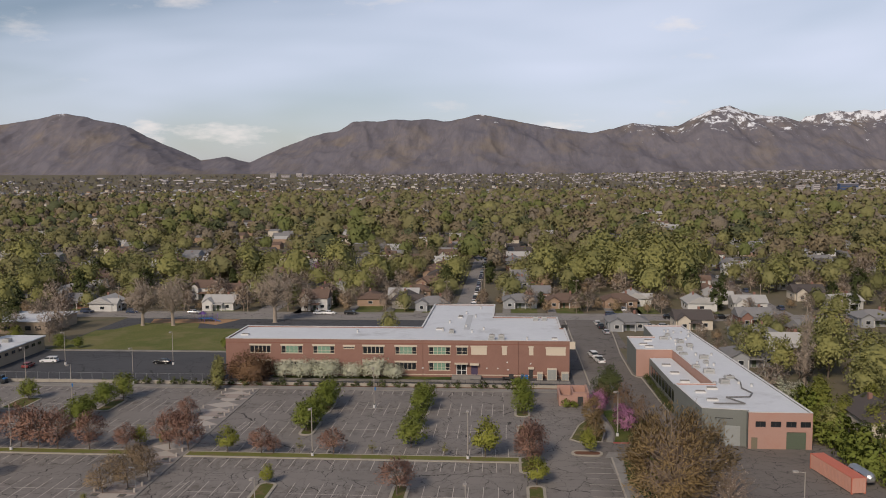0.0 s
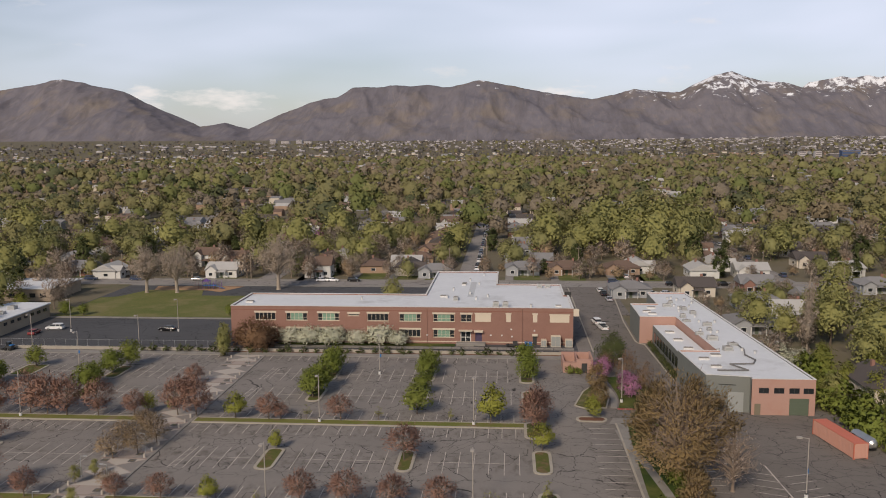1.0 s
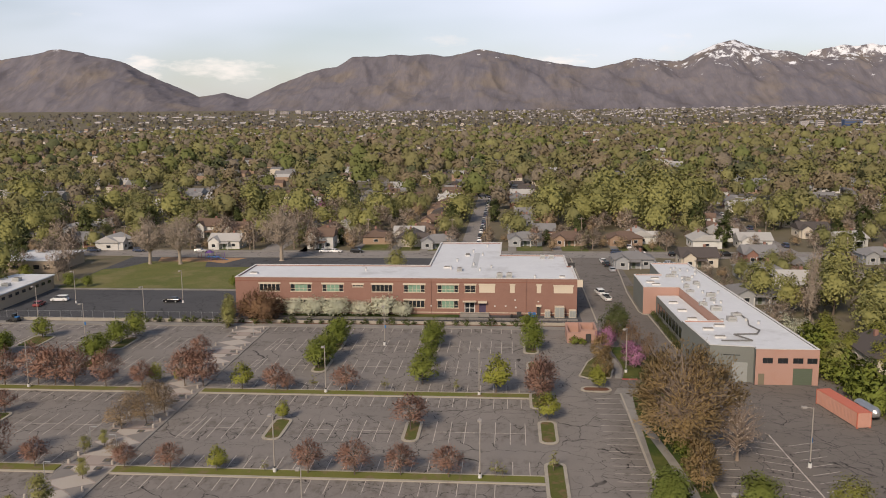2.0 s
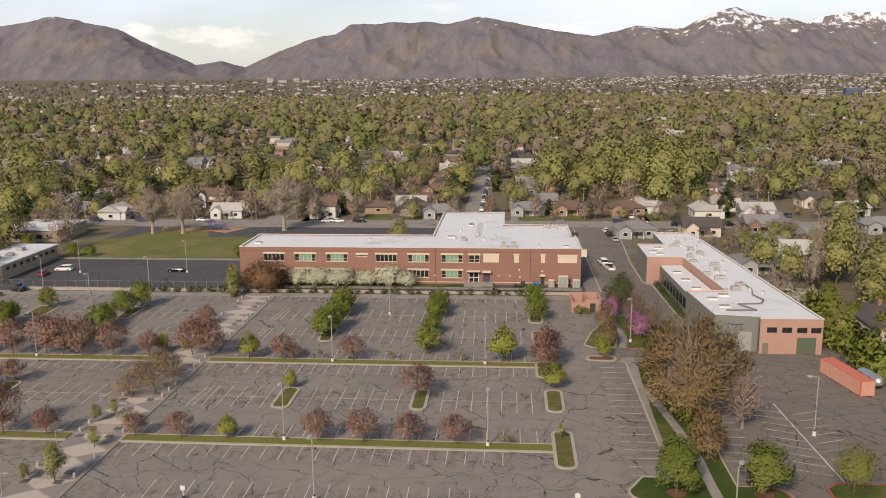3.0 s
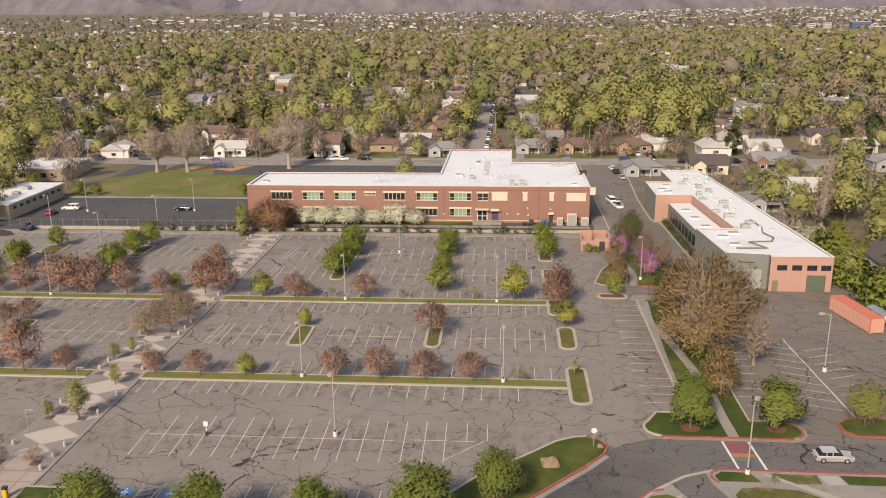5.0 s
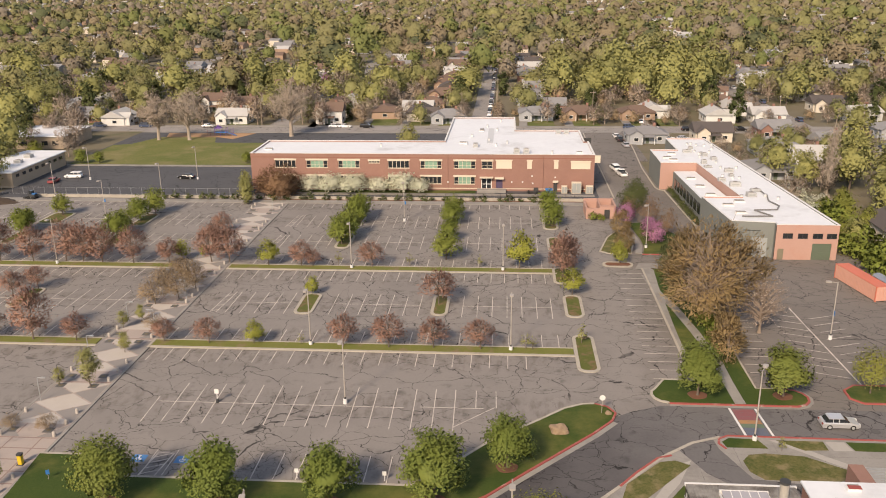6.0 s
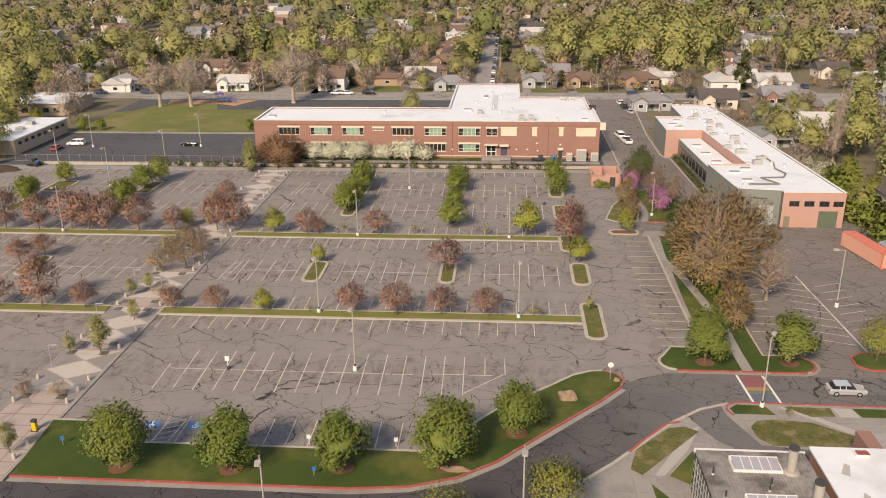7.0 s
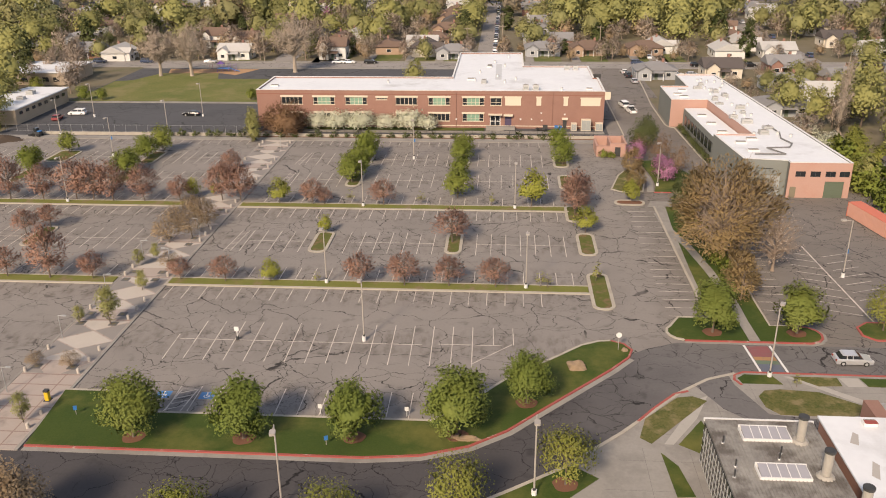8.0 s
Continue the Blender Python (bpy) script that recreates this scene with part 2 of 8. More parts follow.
KERB = surface("kerb_concrete", (0.4, 0.36, 0.3), (0.28, 0.255, 0.22), rough=0.9, fine=3, broad=0.6, stain=(0.25, 0.22, 0.19), stain_scale=0.5)
RED_KERB = surface("red_kerb_paint", (0.33, 0.07, 0.06), (0.3, 0.12, 0.1), rough=0.75, fine=5, broad=0.7, stain=(0.42, 0.34, 0.29), stain_scale=0.7, stain_at=(0.6, 0.7))
PAINT = surface("line_paint", (0.6, 0.535, 0.47), (0.42, 0.375, 0.335), rough=0.8, fine=4, broad=0.8, amount=0.9, stain=(0.23, 0.208, 0.195), stain_scale=0.5, stain_at=(0.5, 0.68))
BLUE_PAINT = surface("blue_marking", (0.06, 0.2, 0.42), (0.1, 0.2, 0.33), rough=0.8)
GRASS = surface("lawn", (0.024, 0.05, 0.006), (0.05, 0.074, 0.012), rough=0.95, fine=5, broad=0.16, amount=1.0, bump=0.6, stain=(0.125, 0.12, 0.03), stain_scale=0.075, stain_at=(0.47, 0.66))
PLANTER = surface("planter_turf", (0.07, 0.088, 0.016), (0.11, 0.112, 0.03), rough=0.95, fine=5, broad=0.5, amount=1.0, bump=0.6, stain=(0.17, 0.11, 0.06), stain_scale=0.35, stain_at=(0.5, 0.62))
DRYGRASS = surface("dry_strip", (0.115, 0.135, 0.024), (0.17, 0.158, 0.045), rough=0.95, fine=5, broad=0.3, amount=1.0, bump=0.5, stain=(0.19, 0.14, 0.08), stain_scale=0.35, stain_at=(0.52, 0.66))
FIELD = surface("school_field", (0.085, 0.11, 0.022), (0.15, 0.145, 0.045), rough=0.95, fine=1.2, broad=0.07, amount=1.1, bump=0.4, stain=(0.2, 0.17, 0.075), stain_scale=0.08, stain_at=(0.48, 0.7))
GRASS_DRY = surface("dry_lawn", (0.05, 0.068, 0.014), (0.12, 0.11, 0.036), rough=0.95, fine=4, broad=0.5, amount=1.3, bump=0.5, stain=(0.2, 0.16, 0.08), stain_scale=0.45, stain_at=(0.5, 0.66))
MULCH = surface("mulch", (0.17, 0.08, 0.048), (0.12, 0.06, 0.04), rough=0.95, fine=9, bump=0.6)
SOIL = surface("valley_ground", (0.13, 0.112, 0.066), (0.175, 0.148, 0.108), rough=0.95, fine=0.15, broad=0.02, amount=0.9, stain=(0.075, 0.085, 0.03), stain_scale=0.05)
PAVER = surface("paver_pink", (0.36, 0.305, 0.27), (0.3, 0.25, 0.222), rough=0.9, fine=5, broad=0.4, stain=(0.22, 0.185, 0.165), stain_scale=0.3)
PAVER_PALE = surface("paver_pale", (0.44, 0.395, 0.35), (0.37, 0.33, 0.29), rough=0.9, fine=5, broad=0.4)
PAVER_DARK = surface("paver_dark", (0.24, 0.22, 0.205), (0.2, 0.183, 0.17), rough=0.9, fine=5, broad=0.4)
BRICK = surface("red_brick", (0.285, 0.158, 0.124), (0.225, 0.122, 0.096), rough=0.9, fine=5, broad=0.35, amount=0.8, bump=0.2, stain=(0.27, 0.155, 0.12), stain_scale=0.2)
PINK = surface("pink_block", (0.43, 0.262, 0.212), (0.365, 0.22, 0.178), rough=0.9, fine=4, broad=0.3, amount=0.6, bump=0.1, stain=(0.4, 0.22, 0.17), stain_scale=0.2)
GREYWALL = surface("grey_block", (0.19, 0.198, 0.18), (0.15, 0.157, 0.143), rough=0.85, fine=4, broad=0.2, amount=0.6)
ROOF = surface("roof_membrane", (0.67, 0.685, 0.7), (0.57, 0.58, 0.6), rough=0.6, fine=0.8, broad=0.1, amount=0.6, stain=(0.43, 0.43, 0.43), stain_scale=0.08, stain_at=(0.55, 0.75))
ROOF_GREY = surface("ribbed_roof", (0.31, 0.295, 0.27), (0.2, 0.188, 0.172), rough=0.6, fine=1.6, broad=0.25, amount=1.2, stain=(0.12, 0.105, 0.092), stain_scale=0.35, stain_at=(0.47, 0.62))
TAN = surface("tan_trim", (0.6, 0.52, 0.41), (0.52, 0.45, 0.36), rough=0.8, fine=4)
WHITE = surface("white_paint", (0.64, 0.63, 0.61), (0.55, 0.54, 0.52), rough=0.6, fine=4, by_object=0.2)
GREY_METAL = surface("galvanised", (0.42, 0.42, 0.41), (0.32, 0.32, 0.32), rough=0.5, metal=0.4, fine=3)
POLE_METAL = surface("pole_metal", (0.4, 0.36, 0.32), (0.33, 0.3, 0.27), rough=0.6, metal=0.2, fine=3)
DARK_METAL = surface("dark_metal", (0.05, 0.05, 0.05), (0.035, 0.035, 0.035), rough=0.6, fine=3)
GREEN_DOOR = surface("green_door", (0.11, 0.135, 0.095), (0.09, 0.11, 0.08), rough=0.7, fine=3)
GREY_DOOR = surface("grey_door", (0.3, 0.31, 0.295), (0.25, 0.26, 0.25), rough=0.7, fine=3)
BLIND = surface("green_blind", (0.19, 0.32, 0.235), (0.14, 0.25, 0.18), rough=0.6, fine=3, by_object=0.5)
GLASS = surface("dark_glass", (0.02, 0.024, 0.028), (0.03, 0.034, 0.038), rough=0.12, fine=1, spec=0.6)
SKYLIGHT = surface("skylight_glass", (0.36, 0.35, 0.37), (0.24, 0.24, 0.26), rough=0.15, fine=0.8, spec=0.6)
ORANGE = surface("container_red", (0.56, 0.16, 0.1), (0.48, 0.14, 0.09), rough=0.6, fine=1.5, broad=0.3, stain=(0.5, 0.24, 0.17), stain_scale=0.6)
PINK_STEEL = surface("container_faded", (0.55, 0.3, 0.23), (0.48, 0.25, 0.19), rough=0.7, fine=1.5)
RUBBER = surface("rubber", (0.02, 0.02, 0.02), (0.03, 0.03, 0.03), rough=0.9)
BARK = surface("bark", (0.15, 0.115, 0.09), (0.1, 0.08, 0.065), rough=0.95, fine=6, coords="Object", by_object=0.4)
BARK_PALE = surface("pale_bark", (0.36, 0.3, 0.24), (0.25, 0.2, 0.16), rough=0.95, fine=3, coords="Object")
TWIG = surface("twigs", (0.26, 0.2, 0.155), (0.195, 0.15, 0.118), rough=0.95, fine=3, coords="Object", by_object=0.6)
STONE = surface("boulder", (0.28, 0.2, 0.13), (0.2, 0.14, 0.09), rough=0.9, fine=2, bump=0.4, coords="Object")
BLUE_PLASTIC = surface("blue_plastic", (0.03, 0.16, 0.4), (0.025, 0.12, 0.3), rough=0.5)
YELLOW = surface("yellow_plastic", (0.62, 0.42, 0.03), (0.5, 0.33, 0.03), rough=0.5)
PURPLE = surface("purple_plastic", (0.2, 0.1, 0.32), (0.16, 0.08, 0.25), rough=0.5)
SAND = surface("play_sand", (0.4, 0.24, 0.13), (0.34, 0.2, 0.11), rough=0.95, fine=2)
CW_RED = surface("crossing_red", (0.24, 0.085, 0.09), (0.18, 0.09, 0.092), rough=0.85, fine=3, stain=(0.16, 0.14, 0.135), stain_scale=0.8)
CW_ORANGE = surface("crossing_ochre", (0.36, 0.19, 0.09), (0.26, 0.17, 0.1), rough=0.85, fine=3, stain=(0.16, 0.14, 0.135), stain_scale=0.8)
CW_GREEN = surface("crossing_green", (0.12, 0.17, 0.11), (0.12, 0.14, 0.11), rough=0.85, fine=3, stain=(0.15, 0.14, 0.135), stain_scale=0.8)
CW_BLUE = surface("crossing_blue", (0.11, 0.125, 0.165), (0.115, 0.12, 0.14), rough=0.85, fine=3, stain=(0.15, 0.14, 0.135), stain_scale=0.8)

LEAF = {
    "lawn": leafy("leaf_lawn", (0.13, 0.165, 0.038), (0.198, 0.218, 0.058)),
    "green": leafy("leaf_green", (0.158, 0.19, 0.04), (0.225, 0.245, 0.06)),
    "lime": leafy("leaf_lime", (0.27, 0.275, 0.055), (0.2, 0.21, 0.048)),
    "yellow": leafy("leaf_yellow_green", (0.295, 0.285, 0.105), (0.23, 0.23, 0.09)),
    "olive": leafy("leaf_olive", (0.185, 0.198, 0.045), (0.265, 0.25, 0.065)),
    "yard": leafy("leaf_yard", (0.205, 0.205, 0.084), (0.295, 0.275, 0.118)),
    "dark": leafy("leaf_dark", (0.078, 0.095, 0.035), (0.115, 0.125, 0.05)),
    "russet": leafy("bud_russet", (0.34, 0.2, 0.15), (0.26, 0.15, 0.118)),
    "brown": leafy("bud_brown", (0.35, 0.255, 0.155), (0.265, 0.195, 0.125)),
    "grey": leafy("twig_grey", (0.4, 0.325, 0.26), (0.315, 0.255, 0.205), 0.1),
    "plum": leafy("leaf_plum", (0.23, 0.14, 0.08), (0.165, 0.1, 0.06)),
    "pink": leafy("blossom_pink", (0.44, 0.2, 0.32), (0.34, 0.14, 0.24)),
    "white": leafy("blossom_white", (0.58, 0.57, 0.45), (0.42, 0.44, 0.29)),
    "gold": leafy("bud_gold", (0.34, 0.24, 0.115), (0.25, 0.18, 0.095)),
}
# crowns seen from afar: the colour changes from tree to tree rather than from leaf to leaf
# distance haze is put into these colours: blue raised, "haze" greyed and low in contrast
CANOPY = {k: leafy("", a, b, 0.12, surface("canopy_" + k, a, b, rough=0.8, fine=0.75, broad=0.05, amount=1.25, bump=1.0, by_island=0.12, spec=0.06)) for k, a, b in ((k, (1.3 * a[0], 1.27 * a[1], 1.38 * a[2]), (0.9 * b[0], 0.88 * b[1], 0.95 * b[2])) for k, a, b in (
    ("yellow", (0.222, 0.216, 0.085), (0.182, 0.182, 0.074)), ("olive", (0.165, 0.162, 0.07), (0.205, 0.193, 0.086)), ("green", (0.12, 0.145, 0.05), (0.165, 0.178, 0.062)),
    ("brown", (0.215, 0.178, 0.105), (0.178, 0.148, 0.09)), ("grey", (0.22, 0.188, 0.13), (0.182, 0.158, 0.11)), ("dark", (0.08, 0.095, 0.045), (0.11, 0.12, 0.06)),
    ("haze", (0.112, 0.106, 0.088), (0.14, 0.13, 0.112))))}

for m in CANOPY.values():
    for node in m.node_tree.nodes:
        if node.bl_idname == "ShaderNodeBump":
            node.inputs["Distance"].default_value = 0.7


# ---- mesh building ----
class Shape:
    """Collects vertices and faces of one mesh."""

    def __init__(self):
        self.v, self.f, self.m = [], [], []

    def add(self, verts, faces, mat=0):
        n = len(self.v)
        self.v += [tuple(p) for p in verts]
        self.f += [tuple(n + k for k in q) for q in faces]
        self.m += [mat] * len(faces)
        return self

    def box(self, x0, x1, y0, y1, z0, z1, mat=0):
        vs = [(x, y, z) for z in (z0, z1) for y in (y0, y1) for x in (x0, x1)]
        return self.add(vs, [(0, 2, 3, 1), (4, 5, 7, 6), (0, 1, 5, 4), (2, 6, 7, 3), (0, 4, 6, 2), (1, 3, 7, 5)], mat)

    def prism(self, poly, z0, z1, mat=0, top=None, side=None):
        """Extrudes a plan outline (either way round) from z0 to z1."""
        area = sum(a[0] * b[1] - b[0] * a[1] for a, b in zip(poly, poly[1:] + poly[:1]))
        poly = poly if area > 0 else poly[::-1]
        n = len(poly)
        vs = [(x, y, z0) for x, y in poly] + [(x, y, z1) for x, y in poly]
        self.add(vs, [tuple(range(n, 2 * n))], mat if top is None else top)
        m = len(self.v) - 2 * n
        self.f.append(tuple(m + k for k in range(n - 1, -1, -1)))
        self.m.append(mat)
        for k in range(n):
            j = (k + 1) % n
            self.f.append((m + k, m + j, m + n + j, m + n + k))
            self.m.append(mat if side is None else side)
        return self

    def tube(self, p0, p1, r0, r1, n=8, mat=0, caps=True):
        p0, p1 = Vector(p0), Vector(p1)
        d = (p1 - p0).normalized()
        a = d.orthogonal().normalized()
        b = d.cross(a)
        vs = []
        for p, r in ((p0, r0), (p1, r1)):
            vs += [p + (a * math.cos(2 * math.pi * k / n) + b * math.sin(2 * math.pi * k / n)) * r for k in range(n)]
        fs = [(k, (k + 1) % n, n + (k + 1) % n, n + k) for k in range(n)]
        if caps:
            fs += [tuple(range(n - 1, -1, -1)), tuple(range(n, 2 * n))]
        return self.add(vs, fs, mat)

    def mesh(self, name, mats):
        me = bpy.data.meshes.new(name)
        me.from_pydata(self.v, [], self.f)
        for m in mats if isinstance(mats, (list, tuple)) else (mats,):
            me.materials.append(m)
        me.polygons.foreach_set("material_index", self.m)
        me.update()
        return me


def part(name, shape, mats, parent=None, label=""):
    """One mesh object, under a thing or a part if a parent is given."""
    ob = new(name, shape if isinstance(shape, bpy.types.Mesh) else shape.mesh(name, mats))
    if parent is not None:
        ob.parent = parent
    if label:
        tagged(ob, label)
    return ob


def thing(name, label, category, group="", at=(0, 0, 0), turn=0.0):
    ob = tagged(new(name), label, category, group)
    ob.empty_display_size = 0.3
    ob.matrix_basis = pose(*at, 0, 0, turn)
    return ob


def setting(name, shape, mats, label, category=""):
    return tagged(part(name, shape, mats), label, category or name.split("_")[0], "", "structure")


def arc(cx, cy, r, a0, a1, n=6):
    return [(cx + r * math.cos(radians(a0 + (a1 - a0) * k / n)), cy + r * math.sin(radians(a0 + (a1 - a0) * k / n))) for k in range(n + 1)]


def rounded(x0, x1, y0, y1, r, n=5):
    return arc(x1 - r, y1 - r, r, 0, 90, n) + arc(x0 + r, y1 - r, r, 90, 180, n) + arc(x0 + r, y0 + r, r, 180, 270, n) + arc(x1 - r, y0 + r, r, 270, 360, n)


def inset(poly, d):
    """Plan outline moved inwards by d."""
    area = sum(a[0] * b[1] - b[0] * a[1] for a, b in zip(poly, poly[1:] + poly[:1]))
    poly = [Vector(p) for p in (poly if area > 0 else poly[::-1])]
    res = []
    for k, p in enumerate(poly):
        e0, e1 = (p - poly[k - 1]), (poly[(k + 1) % len(poly)] - p)
        n0, n1 = Vector((-e0.y, e0.x)).normalized(), Vector((-e1.y, e1.x)).normalized()
        b = (n0 + n1)
        b = b / max(0.3, b.length_squared / 2)
        res.append(tuple(p + b * d))
    return res


def band(shape, line, w, z0, z1, mat=0):
    """A raised strip of width w to the left of a plan line."""
    left = []
    for k, p in enumerate(line):
        a, b = Vector(line[max(0, k - 1)]), Vector(line[min(len(line) - 1, k + 1)])
        d = (b - a).normalized()
        left.append((p[0] - d.y * w, p[1] + d.x * w))
    for k in range(len(line) - 1):
        shape.prism([line[k], line[k + 1], left[k + 1], left[k]], z0, z1, mat)
    return shape

# ---- ground, roads, lots ----
def far_rise(x, y):
    """Height of the valley floor: flat near by, climbing to the foothills."""
    r = math.hypot(x, y)
    k = max(0.0, min(1.0, (r - 2300) / 1700))
    return 62 * k


def build_ground():
    radii = [0, 60, 120, 200, 320, 500, 800, 1200, 1700, 2300, 2700, 3100, 3500, 3900, 4300, 4650, 4900]
    sh, n = Shape(), 72
    verts = [(0, 0, -0.12)]
    for r in radii[1:]:
        for k in range(n):
            a = 2 * math.pi * k / n
            x, y = r * math.sin(a), r * math.cos(a)
            verts.append((x, y, -0.12 + far_rise(x, y)))
    faces = [(0, 1 + (k + 1) % n, 1 + k) for k in range(n)]
    for i in range(len(radii) - 2):
        for k in range(n):
            a, b = 1 + i * n, 1 + (i + 1) * n
            j = (k + 1) % n
            faces.append((a + k, a + j, b + j, b + k))
    sh.add(verts, faces)
    setting("ground", sh, SOIL, "brown-green valley floor of yards and dry grass", "ground")


build_ground()
lot = setting("parking_lot", Shape().prism([(-190, 20), (62, 20), (62, 157.5), (62, 158), (36, 182), (17, 182), (17, 197), (-190, 197)], -0.2, 0.0),
              ASPHALT, "worn grey-brown asphalt parking lot with cracks and faded stall lines", "parking lot")
setting("school_yard", Shape().prism([(-139, 197), (17, 197), (17, 296), (-139, 296)], -0.2, 0.0), BLACKTOP, "dark asphalt yard round the school", "yard")
setting("side_street", Shape().prism([(17, 182), (36.2, 182), (36.2, 215), (33.4, 215), (33.4, 248), (36, 248), (36, 296), (17, 296)], -0.2, 0.0), ASPHALT, "worn asphalt side street", "road")
setting("cross_street", Shape().box(-700, 700, 296, 306, -0.2, 0.0), STREET, "straight asphalt residential street", "road")
AVENUES = [-330, -210, -92, -16, 100, 215, 330]
for ax in AVENUES:
    setting("avenue", Shape().box(ax - 4, ax + 4, 306, 1150, -0.2, 0.0), STREET, "residential avenue between houses and trees", "road")
for ay in (520, 730, 940):
    setting("back_street", Shape().box(-900, 900, ay - 4, ay + 4, -0.2, 0.005), ROAD, "residential street between trees", "road")
setting("corner_street", Shape().prism([(96, 306), (104, 306), (122, 215), (113, 215)], -0.2, 0.004), STREET, "residential street running past the houses", "road")
setting("pavement_1", Shape().box(-190, 17, 195.8, 198.6, -0.1, 0.13), CONCRETE, "concrete pavement strip behind the lot", "pavement")
setting("pavement_2", Shape().box(-400, 400, 306.2, 309.0, -0.1, 0.1), CONCRETE, "concrete pavement along the street", "pavement")
setting("pavement_3", Shape().box(-139, 16, 293.4, 295.8, -0.1, 0.1), CONCRETE, "concrete pavement along the street", "pavement")
setting("field", Shape().prism([(-138.4, 238.5), (-75, 238.5), (-75, 274), (-105, 274), (-108, 284), (-128, 284), (-133, 271), (-138.4, 269)], -0.1, 0.06), FIELD, "short green school field", "lawn")
setting("field_kerb", Shape().box(-138.4, -73, 236.8, 238.4, -0.1, 0.14), CONCRETE, "pale concrete edging of the field", "kerb")
setting("play_area", Shape().prism([(-126, 284.2), (-128, 292), (-96, 292), (-101, 281), (-107, 284.2)], -0.1, 0.05), SAND, "orange bark play area", "ground")

# near road, lawns, plaza
ROAD_N = [(-59.2, 70.6), (-23, 70.6), (-17, 71.3), (-12, 73.2), (-8, 76.2), (-4, 80.6), (0.2, 85.1), (4.7, 89.9), (7.2, 93.0), (7.8, 94.8), (7.0, 96.3), (5.5, 97.0),
          (4, 96.8), (1.7, 95.6)]
LAWN_IN = [(-1.7, 92.4), (-7.8, 86.9), (-11.7, 82.0), (-16.2, 77.4), (-50, 77.3), (-51.5, 81.4), (-60.2, 81.4)]
ROAD_S = [(-60, 58.2), (-22, 58.8), (-14, 62.0), (-7.7, 66.3), (-2, 70.4), (1.1, 73.5), (4.4, 76.7), (8.1, 80.8), (12, 85.1), (15.9, 88.3), (19.5, 89.9), (62, 89.6)]
setting("near_road", Shape().prism([(-75, 58.2)] + ROAD_S + [(62, 97.3), (14, 97.3), (10, 95.5), (7.9, 94.0)] + ROAD_N[7::-1] + [(-75, 70.6)], -0.15, 0.004), ROAD,
        "dark worn asphalt drive with cracks", "road")
setting("lawn_front", Shape().prism(ROAD_N + LAWN_IN, -0.1, 0.14), GRASS, "mown green lawn island between lot and drive", "lawn")
sh = Shape()
band(sh, ROAD_N[:1] + ROAD_N[1:12], -0.28, -0.1, 0.16)
setting("kerb_red", sh, RED_KERB, "red painted kerb along the drive", "kerb")
sh = Shape()
band(sh, [(p[0] + 0.0, p[1]) for p in ROAD_N[11:]] + LAWN_IN, -0.35, -0.1, 0.165)
setting("kerb_lawn", sh, KERB, "pale concrete kerb of the lawn", "kerb")
setting("gutter", band(Shape(), ROAD_N[:9], -0.95, -0.1, 0.02), CONCRETE, "concrete gutter pan beside the red kerb", "gutter")
setting("plaza", Shape().prism([(-2.5, 70.0)] + ROAD_S[5:] + [(62, 30), (-2.5, 30)], -0.1, 0.12), CONCRETE, "pale concrete plaza with walkways", "pavement")
setting("lawn_south", Shape().prism([(-60, 57.8), (-22, 58.3), (-14.3, 61.4), (-8, 65.7), (-2.5, 69.7), (-1.4, 70.4), (1.2, 68.4), (-2.2, 65.0), (-2.2, 40), (-60, 40)], -0.1, 0.15), GRASS,
        "green lawn below the drive", "lawn")
sh = Shape()
band(sh, ROAD_S[:-1], -0.4, -0.1, 0.17)
setting("kerb_south", sh, KERB, "pale concrete kerb of the drive", "kerb")
setting("kerb_south_red", band(Shape(), [(19.6, 87.0), (19.0, 88.2), (19.3, 89.4), (20.6, 90.2), (62, 89.95)], -0.3, -0.1, 0.175), RED_KERB, "red painted kerb", "kerb")
setting("kerb_patch_red", band(Shape(), [(6.6, 78.6), (8.7, 81.3), (11.6, 84.5), (13.2, 85.15)], 0.3, -0.1, 0.18), RED_KERB, "worn red painted kerb", "kerb")
setting("driveway", Shape().prism([(14.2, 86.6), (17.5, 89.0), (18.7, 89.0), (18.9, 87.0), (21.2, 81.0), (31, 79.6), (31, 77.0), (20.5, 77.6), (16.4, 81.8)], 0.0, 0.125), ROAD, "asphalt drive cut into the plaza", "road")
PATCHES = [
    [(6.2, 75.6), (7.3, 79.2), (11.6, 83.8), (13.4, 84.2), (14.9, 83.3), (7.3, 74.6)],
    [(21.0, 84.6), (22.0, 85.9), (23.9, 86.3), (28.2, 85.9), (33.5, 82.4), (30.0, 80.8), (22.4, 80.9), (21.2, 82.4)],
    [(19.9, 87.4), (19.6, 88.6), (20.6, 89.5), (23.8, 89.4), (24.6, 87.4)],
    [(26.0, 89.3), (31.4, 89.3), (31.4, 87.4), (28.6, 87.2)],
    [(34.0, 89.3), (62, 89.3), (62, 87.4), (34.4, 87.4)],
    [(8.0, 73.1), (8.4, 66.0), (10.2, 66.2), (9.4, 70.9)],
    [(10.1, 74.6), (13.4, 79.3), (13.8, 76.4), (12.3, 73.0)],
]
JOINT = surface("joint_shadow", (0.13, 0.12, 0.11), (0.1, 0.092, 0.085), rough=0.95)
PALE_CONCRETE = surface("pale_concrete", (0.37, 0.345, 0.31), (0.3, 0.28, 0.25), rough=0.9, fine=3, broad=0.3, stain=(0.25, 0.23, 0.21), stain_scale=0.4)
